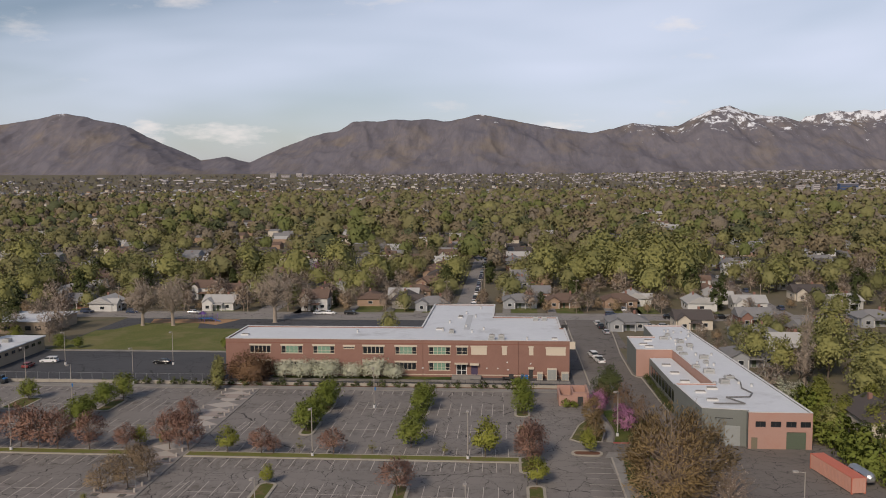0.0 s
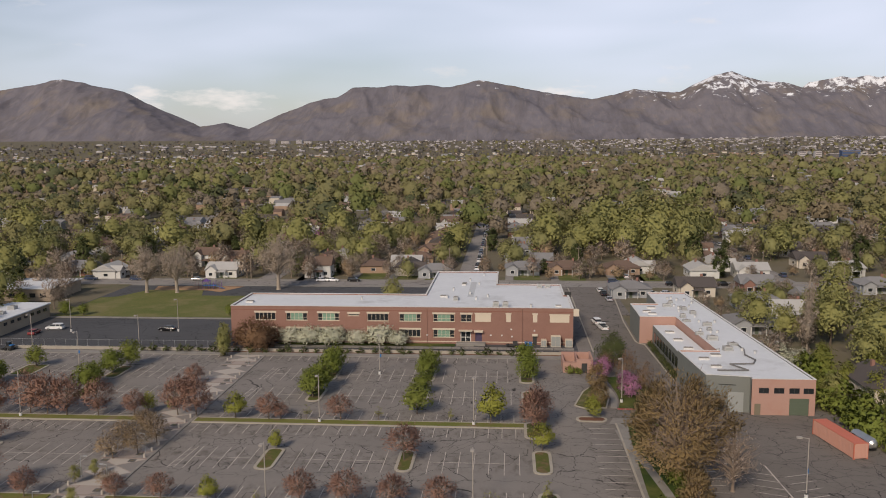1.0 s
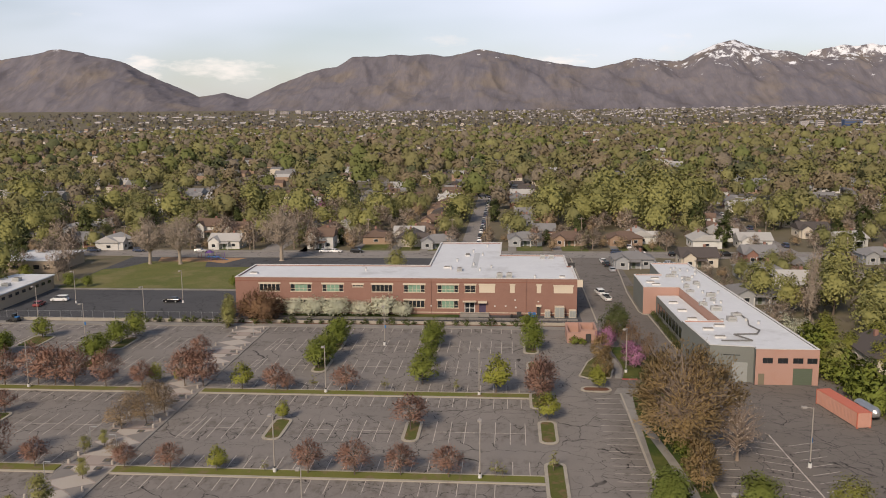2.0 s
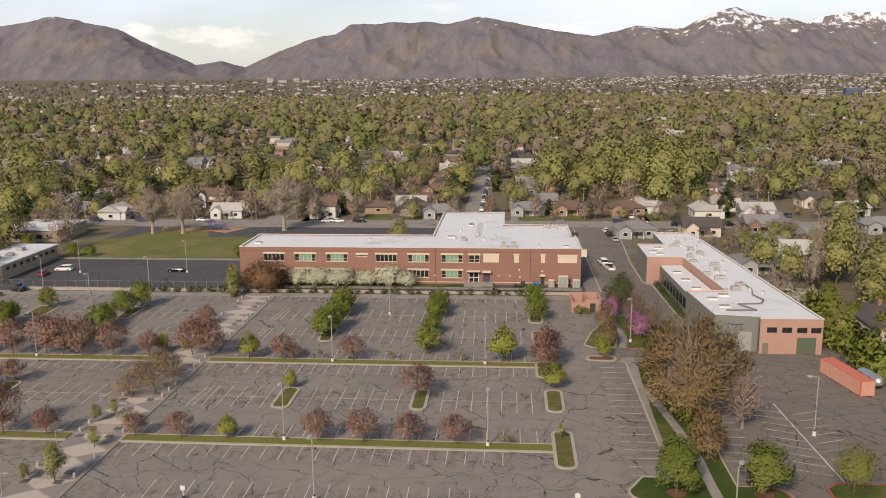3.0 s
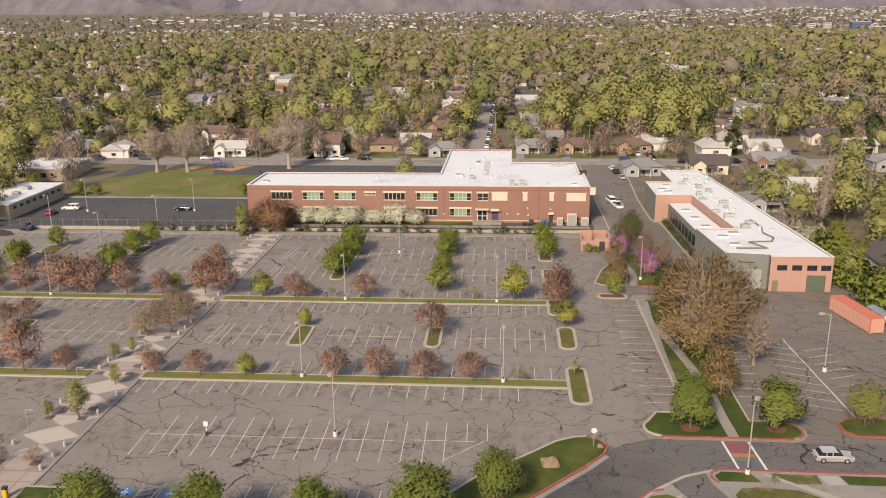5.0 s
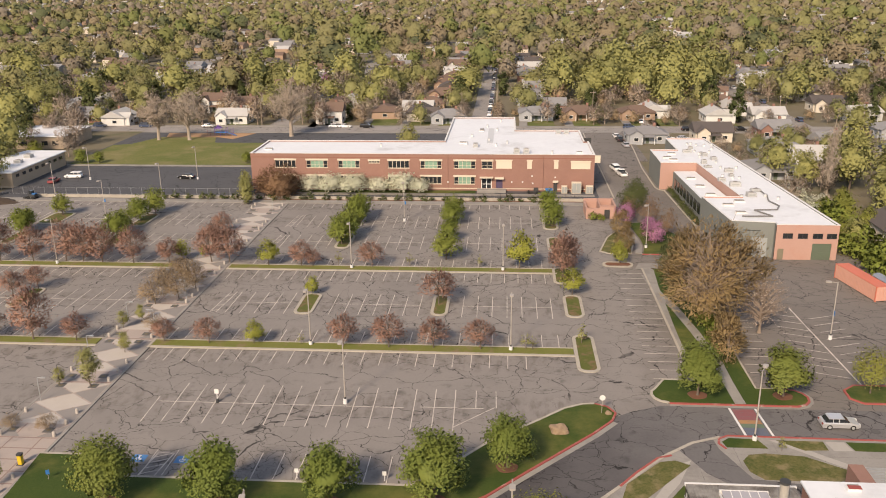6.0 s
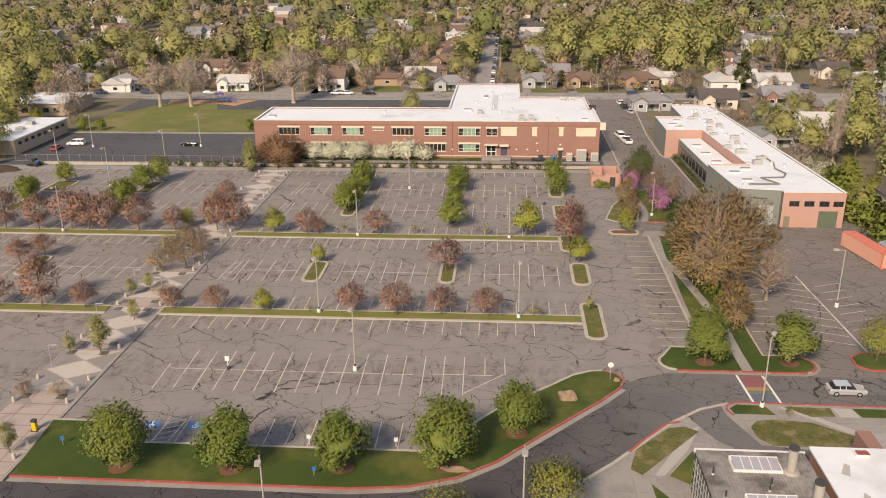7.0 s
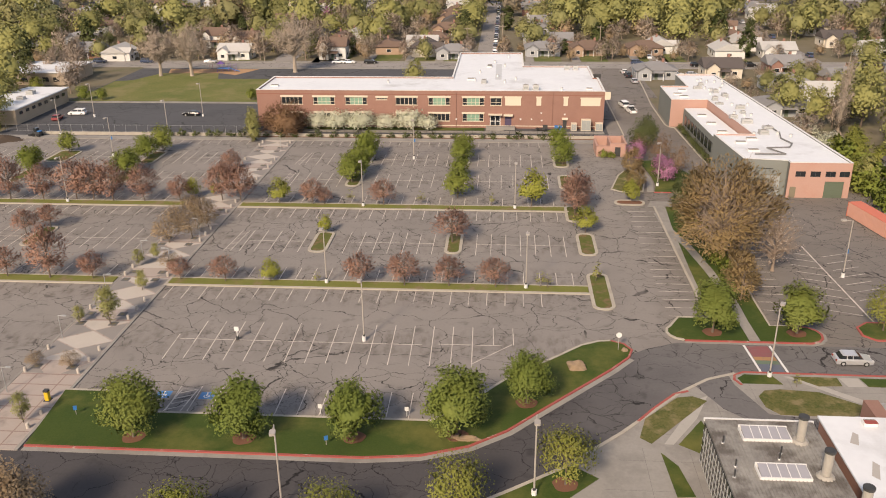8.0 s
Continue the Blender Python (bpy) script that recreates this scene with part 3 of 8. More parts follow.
for p in ([(13.9, 83.6), (15.2, 84.4), (13.0, 79.6), (9.6, 74.6), (8.6, 74.6)], [(25.2, 89.3), (26.6, 89.3), (33.8, 83.6), (38.0, 81.4), (38.0, 80.4), (33.0, 82.9)], [(31.6, 89.3), (33.8, 89.3), (34.2, 87.4), (32.0, 87.3)]):
    setting("plaza_slab", Shape().prism(p, 0.0, 0.124), PALE_CONCRETE, "paler newer concrete slab in the plaza", "pavement")
joints = Shape()
for k in range(6):
    joints.box(6.2 + 4.8 * k, 6.225 + 4.8 * k, 60.0, (74.0, 79.0, 84.5, 88.6, 88.8, 88.8)[k], 0.121, 0.1225)
for k in range(6):
    joints.box((1.0, 1.5, 3.5, 8.0, 12.0, 19.6)[k], 40.0, 62.0 + 4.8 * k, 62.025 + 4.8 * k, 0.121, 0.1225)
setting("plaza_joint", joints, JOINT, "dark saw-cut joints between concrete slabs", "joint")
for k, p in enumerate(PATCHES):
    setting("lawn_patch", Shape().prism(p, 0.0, 0.15), GRASS_DRY if k in (0, 1, 3) else GRASS, "small mown lawn set in the concrete plaza", "lawn")

# grass island with the path, and the strip beside the right-hand stalls
ISLAND_E = [(15.2, 98.0), (31.2, 98.0)] + arc(31.0, 100.2, 2.2, -80, 60, 5) + [(29.6, 102.6), (27.2, 102.5), (27.2, 111), (27.6, 118), (27.6, 150.5), (19.7, 150.5), (19.7, 104.4), (15.6, 104.4)] + arc(15.4, 100.2, 2.0, 130, 262, 5)
setting("lawn_strip", Shape().prism(ISLAND_E, -0.1, 0.12), GRASS, "green lawn strip beside the path", "lawn")
setting("kerb_strip", band(Shape(), ISLAND_E[:9], -0.3, -0.1, 0.16), RED_KERB, "red painted kerb", "kerb")
setting("kerb_strip_pan", band(Shape(), ISLAND_E[:8], -0.75, -0.1, 0.02), CONCRETE, "concrete gutter pan", "gutter")
sh = Shape()
band(sh, [(19.7, 150.5), (19.7, 104.4), (15.6, 104.4)] + ISLAND_E[-6:] + [ISLAND_E[0]], -0.32, -0.1, 0.165)
band(sh, [(29.6, 102.6), (27.2, 102.5), (27.2, 111), (27.6, 118), (27.6, 150)], -0.25, -0.1, 0.16)
setting("kerb_strip_pale", sh, KERB, "pale concrete kerb", "kerb")
setting("footpath", band(Shape(), [(24.9, 98.05), (24.75, 104), (24.85, 110), (23.9, 121), (22.6, 131), (20.95, 138.3), (20.3, 147)], 1.4, 0.0, 0.128), CONCRETE, "narrow concrete footpath through the grass", "path")
setting("side_walk", Shape().prism([(19.68, 150.45), (21.6, 150.45), (21.0, 141.0), (20.35, 121.0), (20.2, 105.0), (19.72, 105.0)], 0.0, 0.131), CONCRETE, "concrete walk beside the stalls", "path")
setting("walk_head", Shape().prism([(18.3, 150.6), (24.0, 150.6), (23.4, 153.8), (19.4, 154.0)], -0.05, 0.02), CONCRETE, "flush concrete walk crossing between beds", "path")
setting("island_far_east", Shape().prism([(40, 99.3), (62, 99.3), (62, 104), (40.5, 104), (38.9, 102.6), (38.8, 100.5)], -0.1, 0.14), GRASS, "small grass island", "lawn")
setting("kerb_far_east", band(Shape(), [(62, 104), (40.5, 104), (38.9, 102.6), (38.8, 100.5), (40, 99.3), (62, 99.3)], -0.3, -0.1, 0.165), RED_KERB, "red painted kerb", "kerb")

# planted end strips of the lot
for y0, spans in ((146.7, ((-190, -70.2), (-59.4, 3.4))), (111.2, ((-190, -68), (-59.9, 4.2)))):
    for x0, x1 in spans:
        setting("verge", Shape().box(x0 + 0.3, x1 - 0.2, y0 + 0.5, y0 + 2.7, -0.1, 0.12), DRYGRASS, "narrow grass verge between parking rows", "verge")
        sh = Shape().box(x0, x1, y0, y0 + 0.5, -0.1, 0.16)
        sh.box(x0, x1, y0 + 2.7, y0 + 2.95, -0.1, 0.15).box(x0, x0 + 0.3, y0 + 0.5, y0 + 2.7, -0.1, 0.15)
        setting("verge_kerb", sh, KERB, "pale concrete kerb of the verge", "kerb")


def island(x0, x1, y0, y1, r=1.4, grass=PLANTER):
    out = rounded(x0, x1, y0, y1, r)
    setting("planter_grass", Shape().prism(inset(out, 0.42), -0.05, 0.13), grass, "grass filling of a parking island", "lawn")
    sh = Shape()
    band(sh, out + out[:1], 0.5, -0.05, 0.17)
    setting("planter_kerb", sh, KERB, "rounded pale concrete kerb of a parking island", "kerb")


for box in ((-41.2, -37.9, 125.2, 134.6), (-18.4, -15.5, 125.6, 135.0), (3.7, 6.9, 125.9, 135.8), (4.1, 7.4, 106.2, 118.9), (2.6, 6.4, 141.5, 150.2),
            (-41.4, -38.2, 160.4, 169.6), (-19.4, -16.4, 160.4, 169.6), (2.4, 5.6, 160.4, 169.6),
            (-41.4, -38.2, 175.4, 185.0), (-19.4, -16.4, 175.4, 185.0), (2.0, 5.4, 175.4, 185.0),
            (-91.4, -88.2, 125.6, 135.0), (-91.2, -87.4, 160.4, 169.6), (-91.0, -87.4, 174.6, 184.8), (-113.6, -110.6, 160.4, 169.6), (-113.6, -108.0, 175.4, 184.8)):
    island(*box)
island(12.4, 18.2, 151.2, 154.2, 1.4, MULCH)
BED_W = [(12.6, 160.8), (14.3, 159.2), (18.9, 159.6), (20.0, 165), (19.8, 171), (17.8, 175.5), (15.0, 170)]
setting("bed", Shape().prism(inset(BED_W, 0.3), -0.05, 0.13), GRASS_DRY, "dry planted bed with bare soil", "lawn")
setting("bed_kerb", band(Shape(), BED_W + BED_W[:1], 0.32, -0.05, 0.16), KERB, "pale concrete kerb round a bed", "kerb")
setting("bed_path", band(Shape(), [(20.9, 159.6), (21.7, 165), (21.5, 170), (20.7, 174.5), (17.5, 180)], 1.3, 0.0, 0.135), CONCRETE, "curved concrete footpath", "path")
setting("bed_east", Shape().prism([(21.1, 159.4), (30, 159.4), (31, 170), (26, 182), (21, 181), (22, 170), (22.0, 164)], -0.05, 0.125), GRASS, "shaded planted bed", "lawn")
setting("bed_kerb_red", Shape().box(20.9, 25.5, 159.0, 159.35, -0.05, 0.15), RED_KERB, "red painted kerb", "kerb")

# plaza walk of patterned pavers
setting("paver_walk", Shape().box(-67.6, -59.9, 69.6, 195.8, -0.1, 0.09), PAVER, "pinkish paver walk between the parking fields", "pavement")
setting("walk_edge", Shape().box(-67.95, -67.6, 69.6, 195.8, -0.1, 0.13).box(-59.9, -59.5, 69.6, 195.8, -0.1, 0.13), CONCRETE, "concrete edging of the paver walk", "kerb")
WALK_MID = -63.75
GRATE = surface("grate_iron", (0.11, 0.105, 0.1), (0.08, 0.075, 0.07), rough=0.7, fine=6)
PAVER_PINK = surface("paver_band_pink", (0.26, 0.185, 0.16), (0.22, 0.155, 0.135), rough=0.9, fine=5, broad=0.4)
for k in range(8):
    cy = 88.15 + 14.6 * k
    for s in (-1, 1):
        for y0, y1, y2 in ((cy - 3.1, cy - 3.1, cy - 0.2), (cy + 0.3, cy + 3.05, cy + 5.2), (cy + 5.6, cy + 8.1, cy + 10.6)):
            reach = 1.1 if y0 == y1 else 0.25
            setting("paver_wedge", Shape().prism([(WALK_MID + s * 3.75, y0), (WALK_MID + s * reach, y1), (WALK_MID + s * 3.75, y2)], 0.0, 0.0945), PAVER_DARK, "grey triangular paving field", "pavement")
    for pts in ([(-3.7, cy + 0.1), (3.7, cy + 0.1), (0.0, cy + 2.95)], [(0.0, cy + 3.1), (3.7, cy + 5.35), (0.0, cy + 8.0), (-3.7, cy + 5.35)], [(0.0, cy + 8.15), (3.7, cy + 10.9), (-3.7, cy + 10.9)]):
        setting("paver_fan", Shape().prism([(WALK_MID + x, y) for x, y in pts], 0.0, 0.094), PAVER_PALE, "pale star-shaped paving field", "pavement")
    for s, dy in ((-1, -1.5), (1, -1.5), (-1, 10.2), (1, 10.2)):
        t = thing("tree_grate", "square dark iron tree grate in the pavers", "tree grate", "tree grates", (WALK_MID + s * 2.3 - 0.5, cy + dy, 0.0945))
        part("frame", Shape().box(-0.6, 0.6, -0.6, 0.6, 0.0, 0.012), GRATE, t)
        part("soil", Shape().prism(arc(0, 0, 0.28, 0, 330, 11), 0.012, 0.03), SOIL, t)
    setting("paver_band", Shape().box(-67.5, -60.0, cy - 3.4, cy - 3.2, 0.0, 0.0935), PAVER_PINK, "thin pinkish cross band of pavers", "pavement")
for j in range(6):
    setting("paver_band", Shape().box(-67.5, -60.0, 70.4 + 2.4 * j, 70.58 + 2.4 * j, 0.0, 0.0935), PAVER_PINK, "thin pinkish cross band of pavers", "pavement")
for x in (-65.6, -61.9):
    setting("paver_band", Shape().box(x, x + 0.16, 69.7, 195.7, 0.0, 0.0925), PAVER_PINK, "thin pinkish long band of pavers", "pavement")

# painted stall lines
LINE = Shape().box(-0.055, 0.055, 0.0, 1.0, 0.0, 0.005).mesh("stall_line", PAINT)


def stall_line(x, y0, y1, turn=0.0, width=1.0):
    ob = part("stall_line", LINE, None, lot)
    ob.matrix_basis = pose(x, y0, 0.002, 0, 0, turn) @ Matrix.Diagonal((width, y1 - y0, 1, 1))


# rows of stalls: their ends, then for each run the first line's x, the step westwards and the number of lines
STALL_ROWS = [
    (106.9, 111.1, ((-3.0, 2.635, 22),)),
    (114.3, 118.9, ((2.0, 2.496, 25), (-70.5, 2.5, 30))),
    (125.4, 134.9, ((1.6, 2.46, 7), (-20.4, 2.46, 7), (-42.7, 2.46, 5), (-70.4, 2.46, 7), (-92.8, 2.46, 14))),
    (141.6, 146.5, ((1.1, 2.454, 25), (-72.6, 2.46, 30))),
    (149.9, 154.3, ((0.8, 2.43, 24), (-75.1, 2.45, 28))),
    (160.3, 169.6, ((0.3, 2.4, 7), (-21.1, 2.41, 7), (-42.9, 2.45, 5), (-70.6, 2.45, 7), (-92.6, 2.45, 7), (-114.8, 2.45, 12))),
    (175.5, 185.2, ((-0.4, 2.36, 7), (-21.4, 2.42, 7), (-45.4, 2.5, 4), (-70.8, 2.45, 7), (-92.4, 2.45, 6), (-115.0, 2.45, 12))),
    (191.9, 195.7, ((1.8, 2.38, 26), (-71.0, 2.4, 30))),
]
for y0, y1, runs in STALL_ROWS:
    for x0, step, n in runs:
        for k in range(n):
            stall_line(x0 - step * k, y0, y1)
        if y1 - y0 > 6:
            stall_line(x0, (y0 + y1) / 2, (y0 + y1) / 2 + step * (n - 1), 90)
    if y1 - y0 > 6:
        # a hatched strip at the end of the row
        for x in (-55.2, -54.1):
            stall_line(x, y0, y1, -4)
        for k in range(4):
            stall_line(-55.0 + 0.16 * k, y0 + 0.6 + 2.3 * k, y0 + 1.9 + 2.3 * k, -50)
for k in range(18):
    x = -7.1 - 2.618 * k
    stall_line(x, 95.4 if k < 2 else 89.5, 96.1 if k == 17 else 100.1, 1.2)
stall_line(-51.3, 94.9, 127.2, -90)
stall_line(-16.9, 95.2, 103.4, -90)
stall_line(-12.4, 90.3, 97.6, -44)
for k in range(12):
    if k not in (2, 7):
        stall_line(-18.9 - 2.53 * k, 78.0, 83.3)
for k in range(17):
    stall_line(19.3, 105.0 + 2.68 * k, 110.0 + 2.68 * k, 90)
for k in range(15):
    stall_line(27.9, 107.5 + 2.68 * k, 112.2 + 2.68 * k, -90)
    if k < 9:
        stall_line(41.0, 106.5 + 2.68 * k, 111.2 + 2.68 * k, 70)
        stall_line(42.4, 106.0 + 2.68 * k, 110.7 + 2.68 * k, -70)
stall_line(41.7, 104.0, 132.0, 2, 2.2)


def disabled_bay(x, y):
    m = part("marking_panel", Shape().box(-0.85, 0.85, -0.75, 0.75, 0.0, 0.004), BLUE_PAINT, lot, "blue square parking marking")
    m.matrix_basis = pose(x, y, 0.003)
    sh = Shape()
    for k in range(10):
        a0, a1 = radians(150 + 24 * k), radians(150 + 24 * (k + 1))
        sh.prism([(0.38 * math.cos(a0), 0.38 * math.sin(a0) - 0.1), (0.38 * math.cos(a1), 0.38 * math.sin(a1) - 0.1),
                  (0.26 * math.cos(a1), 0.26 * math.sin(a1) - 0.1), (0.26 * math.cos(a0), 0.26 * math.sin(a0) - 0.1)], 0, 0.008)
    sh.box(-0.12, 0.02, -0.05, 0.45, 0, 0.008).box(-0.12, 0.35, -0.12, 0.0, 0, 0.008).box(-0.16, 0.06, 0.5, 0.66, 0, 0.008)
    part("marking_symbol", sh, WHITE, lot, "white wheel symbol").matrix_basis = pose(x, y, 0.004)


disabled_bay(-48.2, 81.3)
disabled_bay(-43.0, 81.3)
for a, b in (((-46.9, 77.8), (-46.4, 82.6)), ((-45.0, 77.8), (-44.5, 82.6))):
    d = math.degrees(math.atan2(b[0] - a[0], b[1] - a[1]))
    stall_line(a[0], a[1], a[1] + math.hypot(b[0] - a[0], b[1] - a[1]), -d, 1.4)
for k in range(4):
    stall_line(-46.7 + 0.1 * k, 78.2 + 1.15 * k, 78.2 + 1.15 * k + 2.1, -63, 1.2)
stall_line(-46.4, 82.6, 84.5, -90, 1.3)

# painted crossing
CROSSING = tagged(new("crossing"), "faded rainbow striped crossing with white side lines", "crossing", "", "structure")
for k, m in enumerate((CW_RED, CW_RED, CW_RED, CW_ORANGE, CW_GREEN, CW_BLUE, CW_BLUE)):
    y1 = 96.9 - 0.92 * k
    part("stripe", Shape().prism([(22.75 + 0.04 * k, y1), (25.45 + 0.04 * k, y1), (25.5 + 0.04 * k, y1 - 0.88), (22.8 + 0.04 * k, y1 - 0.88)], 0.0, 0.008), m, CROSSING)
for x in (22.35, 25.6):
    part("side_line", Shape().prism([(x, 97.1), (x + 0.3, 97.1), (x + 0.65, 90.4), (x + 0.35, 90.4)], 0.0, 0.009), WHITE, CROSSING)


# ---- buildings ----
def holed_wall(shape, a0, a1, z0, z1, b0, b1, holes, mat=0):
    """A wall along x from a0 to a1 and b0 to b1 thick, with rectangular openings (lo, hi, bottom, top), as one closed mesh."""
    xs = sorted({a0, a1, *[h[0] for h in holes], *[h[1] for h in holes]})
    zs = sorted({z0, z1, *[h[2] for h in holes], *[h[3] for h in holes]})
    nx, nz = len(xs) - 1, len(zs) - 1

    def solid(i, k):
        if not (0 <= i < nx and 0 <= k < nz):
            return False
        x, z = (xs[i] + xs[i + 1]) / 2, (zs[k] + zs[k + 1]) / 2
        return not any(h[0] < x < h[1] and h[2] < z < h[3] for h in holes)

    seen, vs, fs = {}, [], []

    def vert(i, k, y):
        key = (i, k, y)
        if key not in seen:
            seen[key] = len(vs)
            vs.append((xs[i], y, zs[k]))
        return seen[key]

    for i in range(nx):
        for k in range(nz):
            if not solid(i, k):
                continue
            fs.append((vert(i, k, b0), vert(i + 1, k, b0), vert(i + 1, k + 1, b0), vert(i, k + 1, b0)))
            fs.append((vert(i, k, b1), vert(i, k + 1, b1), vert(i + 1, k + 1, b1), vert(i + 1, k, b1)))
            for di, dk, (p, q) in ((-1, 0, ((i, k), (i, k + 1))), (1, 0, ((i + 1, k + 1), (i + 1, k))), (0, -1, ((i + 1, k), (i, k))), (0, 1, ((i, k + 1), (i + 1, k + 1)))):
                if not solid(i + di, k + dk):
                    fs.append((vert(*p, b0), vert(*q, b0), vert(*q, b1), vert(*p, b1)))
    return shape.add(vs, fs, mat)


def window_south(parent, x0, x1, z0, z1, y, panes=4, blind=0.0, lintel=0.45):
    """A recessed window in a wall that faces -y: frame, panes, a blind behind, a pale lintel."""
    win = part("window", Shape().box(x0, x1, y + 0.1, y + 0.16, z0, z0 + 0.08).box(x0, x1, y + 0.1, y + 0.16, z1 - 0.08, z1).box(x0, x0 + 0.08, y + 0.1, y + 0.16, z0 + 0.08, z1 - 0.08)
               .box(x1 - 0.08, x1, y + 0.1, y + 0.16, z0 + 0.08, z1 - 0.08), TAN, parent)
    step = (x1 - x0 - 0.16) / panes
    for k in range(panes):
        a = x0 + 0.08 + step * k
        kind = GLASS if not blind or k in (0, panes - 1) else BLIND
        part("pane", Shape().box(a + 0.05, a + step - 0.05, y + 0.16, y + 0.2, z0 + 0.08, z1 - 0.08), kind, win)
        if k:
            part("mullion", Shape().box(a - 0.05, a + 0.05, y + 0.08, y + 0.2, z0 + 0.08, z1 - 0.08), TAN, win)
    if blind:
        part("rail", Shape().box(x0 + 0.1, x1 - 0.1, y + 0.12, y + 0.158, z0 + (z1 - z0) * 0.36, z0 + (z1 - z0) * 0.36 + 0.07), TAN, win)
    if lintel:
        part("lintel", Shape().box(x0 - 0.2, x1 + 0.2, y - 0.05, y + 0.1, z1, z1 + lintel), TAN, win, "pale stone lintel")
        part("sill", Shape().box(x0 - 0.1, x1 + 0.1, y - 0.06, y + 0.1, z0 - 0.12, z0), TAN, win)
    return win


UNIT_METAL = surface("unit_metal", (0.42, 0.415, 0.4), (0.33, 0.325, 0.31), rough=0.6, fine=3, by_object=0.8)


def roof_unit(x, y, z, w, d, h, name="air_conditioner", turn=0.0):
    t = thing(name, "pale metal air conditioning unit on a flat roof", "air conditioner", "rooftop units", (x, y, z), turn)
    part("casing", Shape().box(-w / 2, w / 2, -d / 2, d / 2, 0.12, h), UNIT_METAL, t)
    part("base", Shape().box(-w / 2 - 0.1, w / 2 + 0.1, -d / 2 - 0.1, d / 2 + 0.1, 0, 0.12), GREY_METAL, t)
    part("fan_grille", Shape().tube((0, 0, h), (0, 0, h + 0.1), min(w, d) * 0.32, min(w, d) * 0.3, 12), CONCRETE, t)
    part("side_grille", Shape().box(-w * 0.35, w * 0.35, -d / 2 - 0.03, -d / 2 - 0.005, h * 0.3, h * 0.7), GREY_DOOR, t)
    return t


def roof_vent(x, y, z, r=0.25, h=0.7):
    t = thing("roof_vent", "small white roof vent with a cap", "vent", "roof vents", (x, y, z))
    part("pipe", Shape().tube((0, 0, 0), (0, 0, h), r, r, 8), WHITE, t)
    part("cap", Shape().tube((0, 0, h), (0, 0, h + 0.15), r * 1.5, r * 1.1, 8), GREY_METAL, t)


def skylight(x, y, z, w, d, name="roof_hatch"):
    t = thing(name, "low pale skylight curb on a white roof", "skylight", "roof hatches", (x, y, z))
    part("curb", Shape().box(-w / 2, w / 2, -d / 2, d / 2, 0, 0.35), WHITE, t)
    part("dome", Shape().prism(inset([(-w / 2, -d / 2), (w / 2, -d / 2), (w / 2, d / 2), (-w / 2, d / 2)], 0.12), 0.35, 0.45), CONCRETE, t)


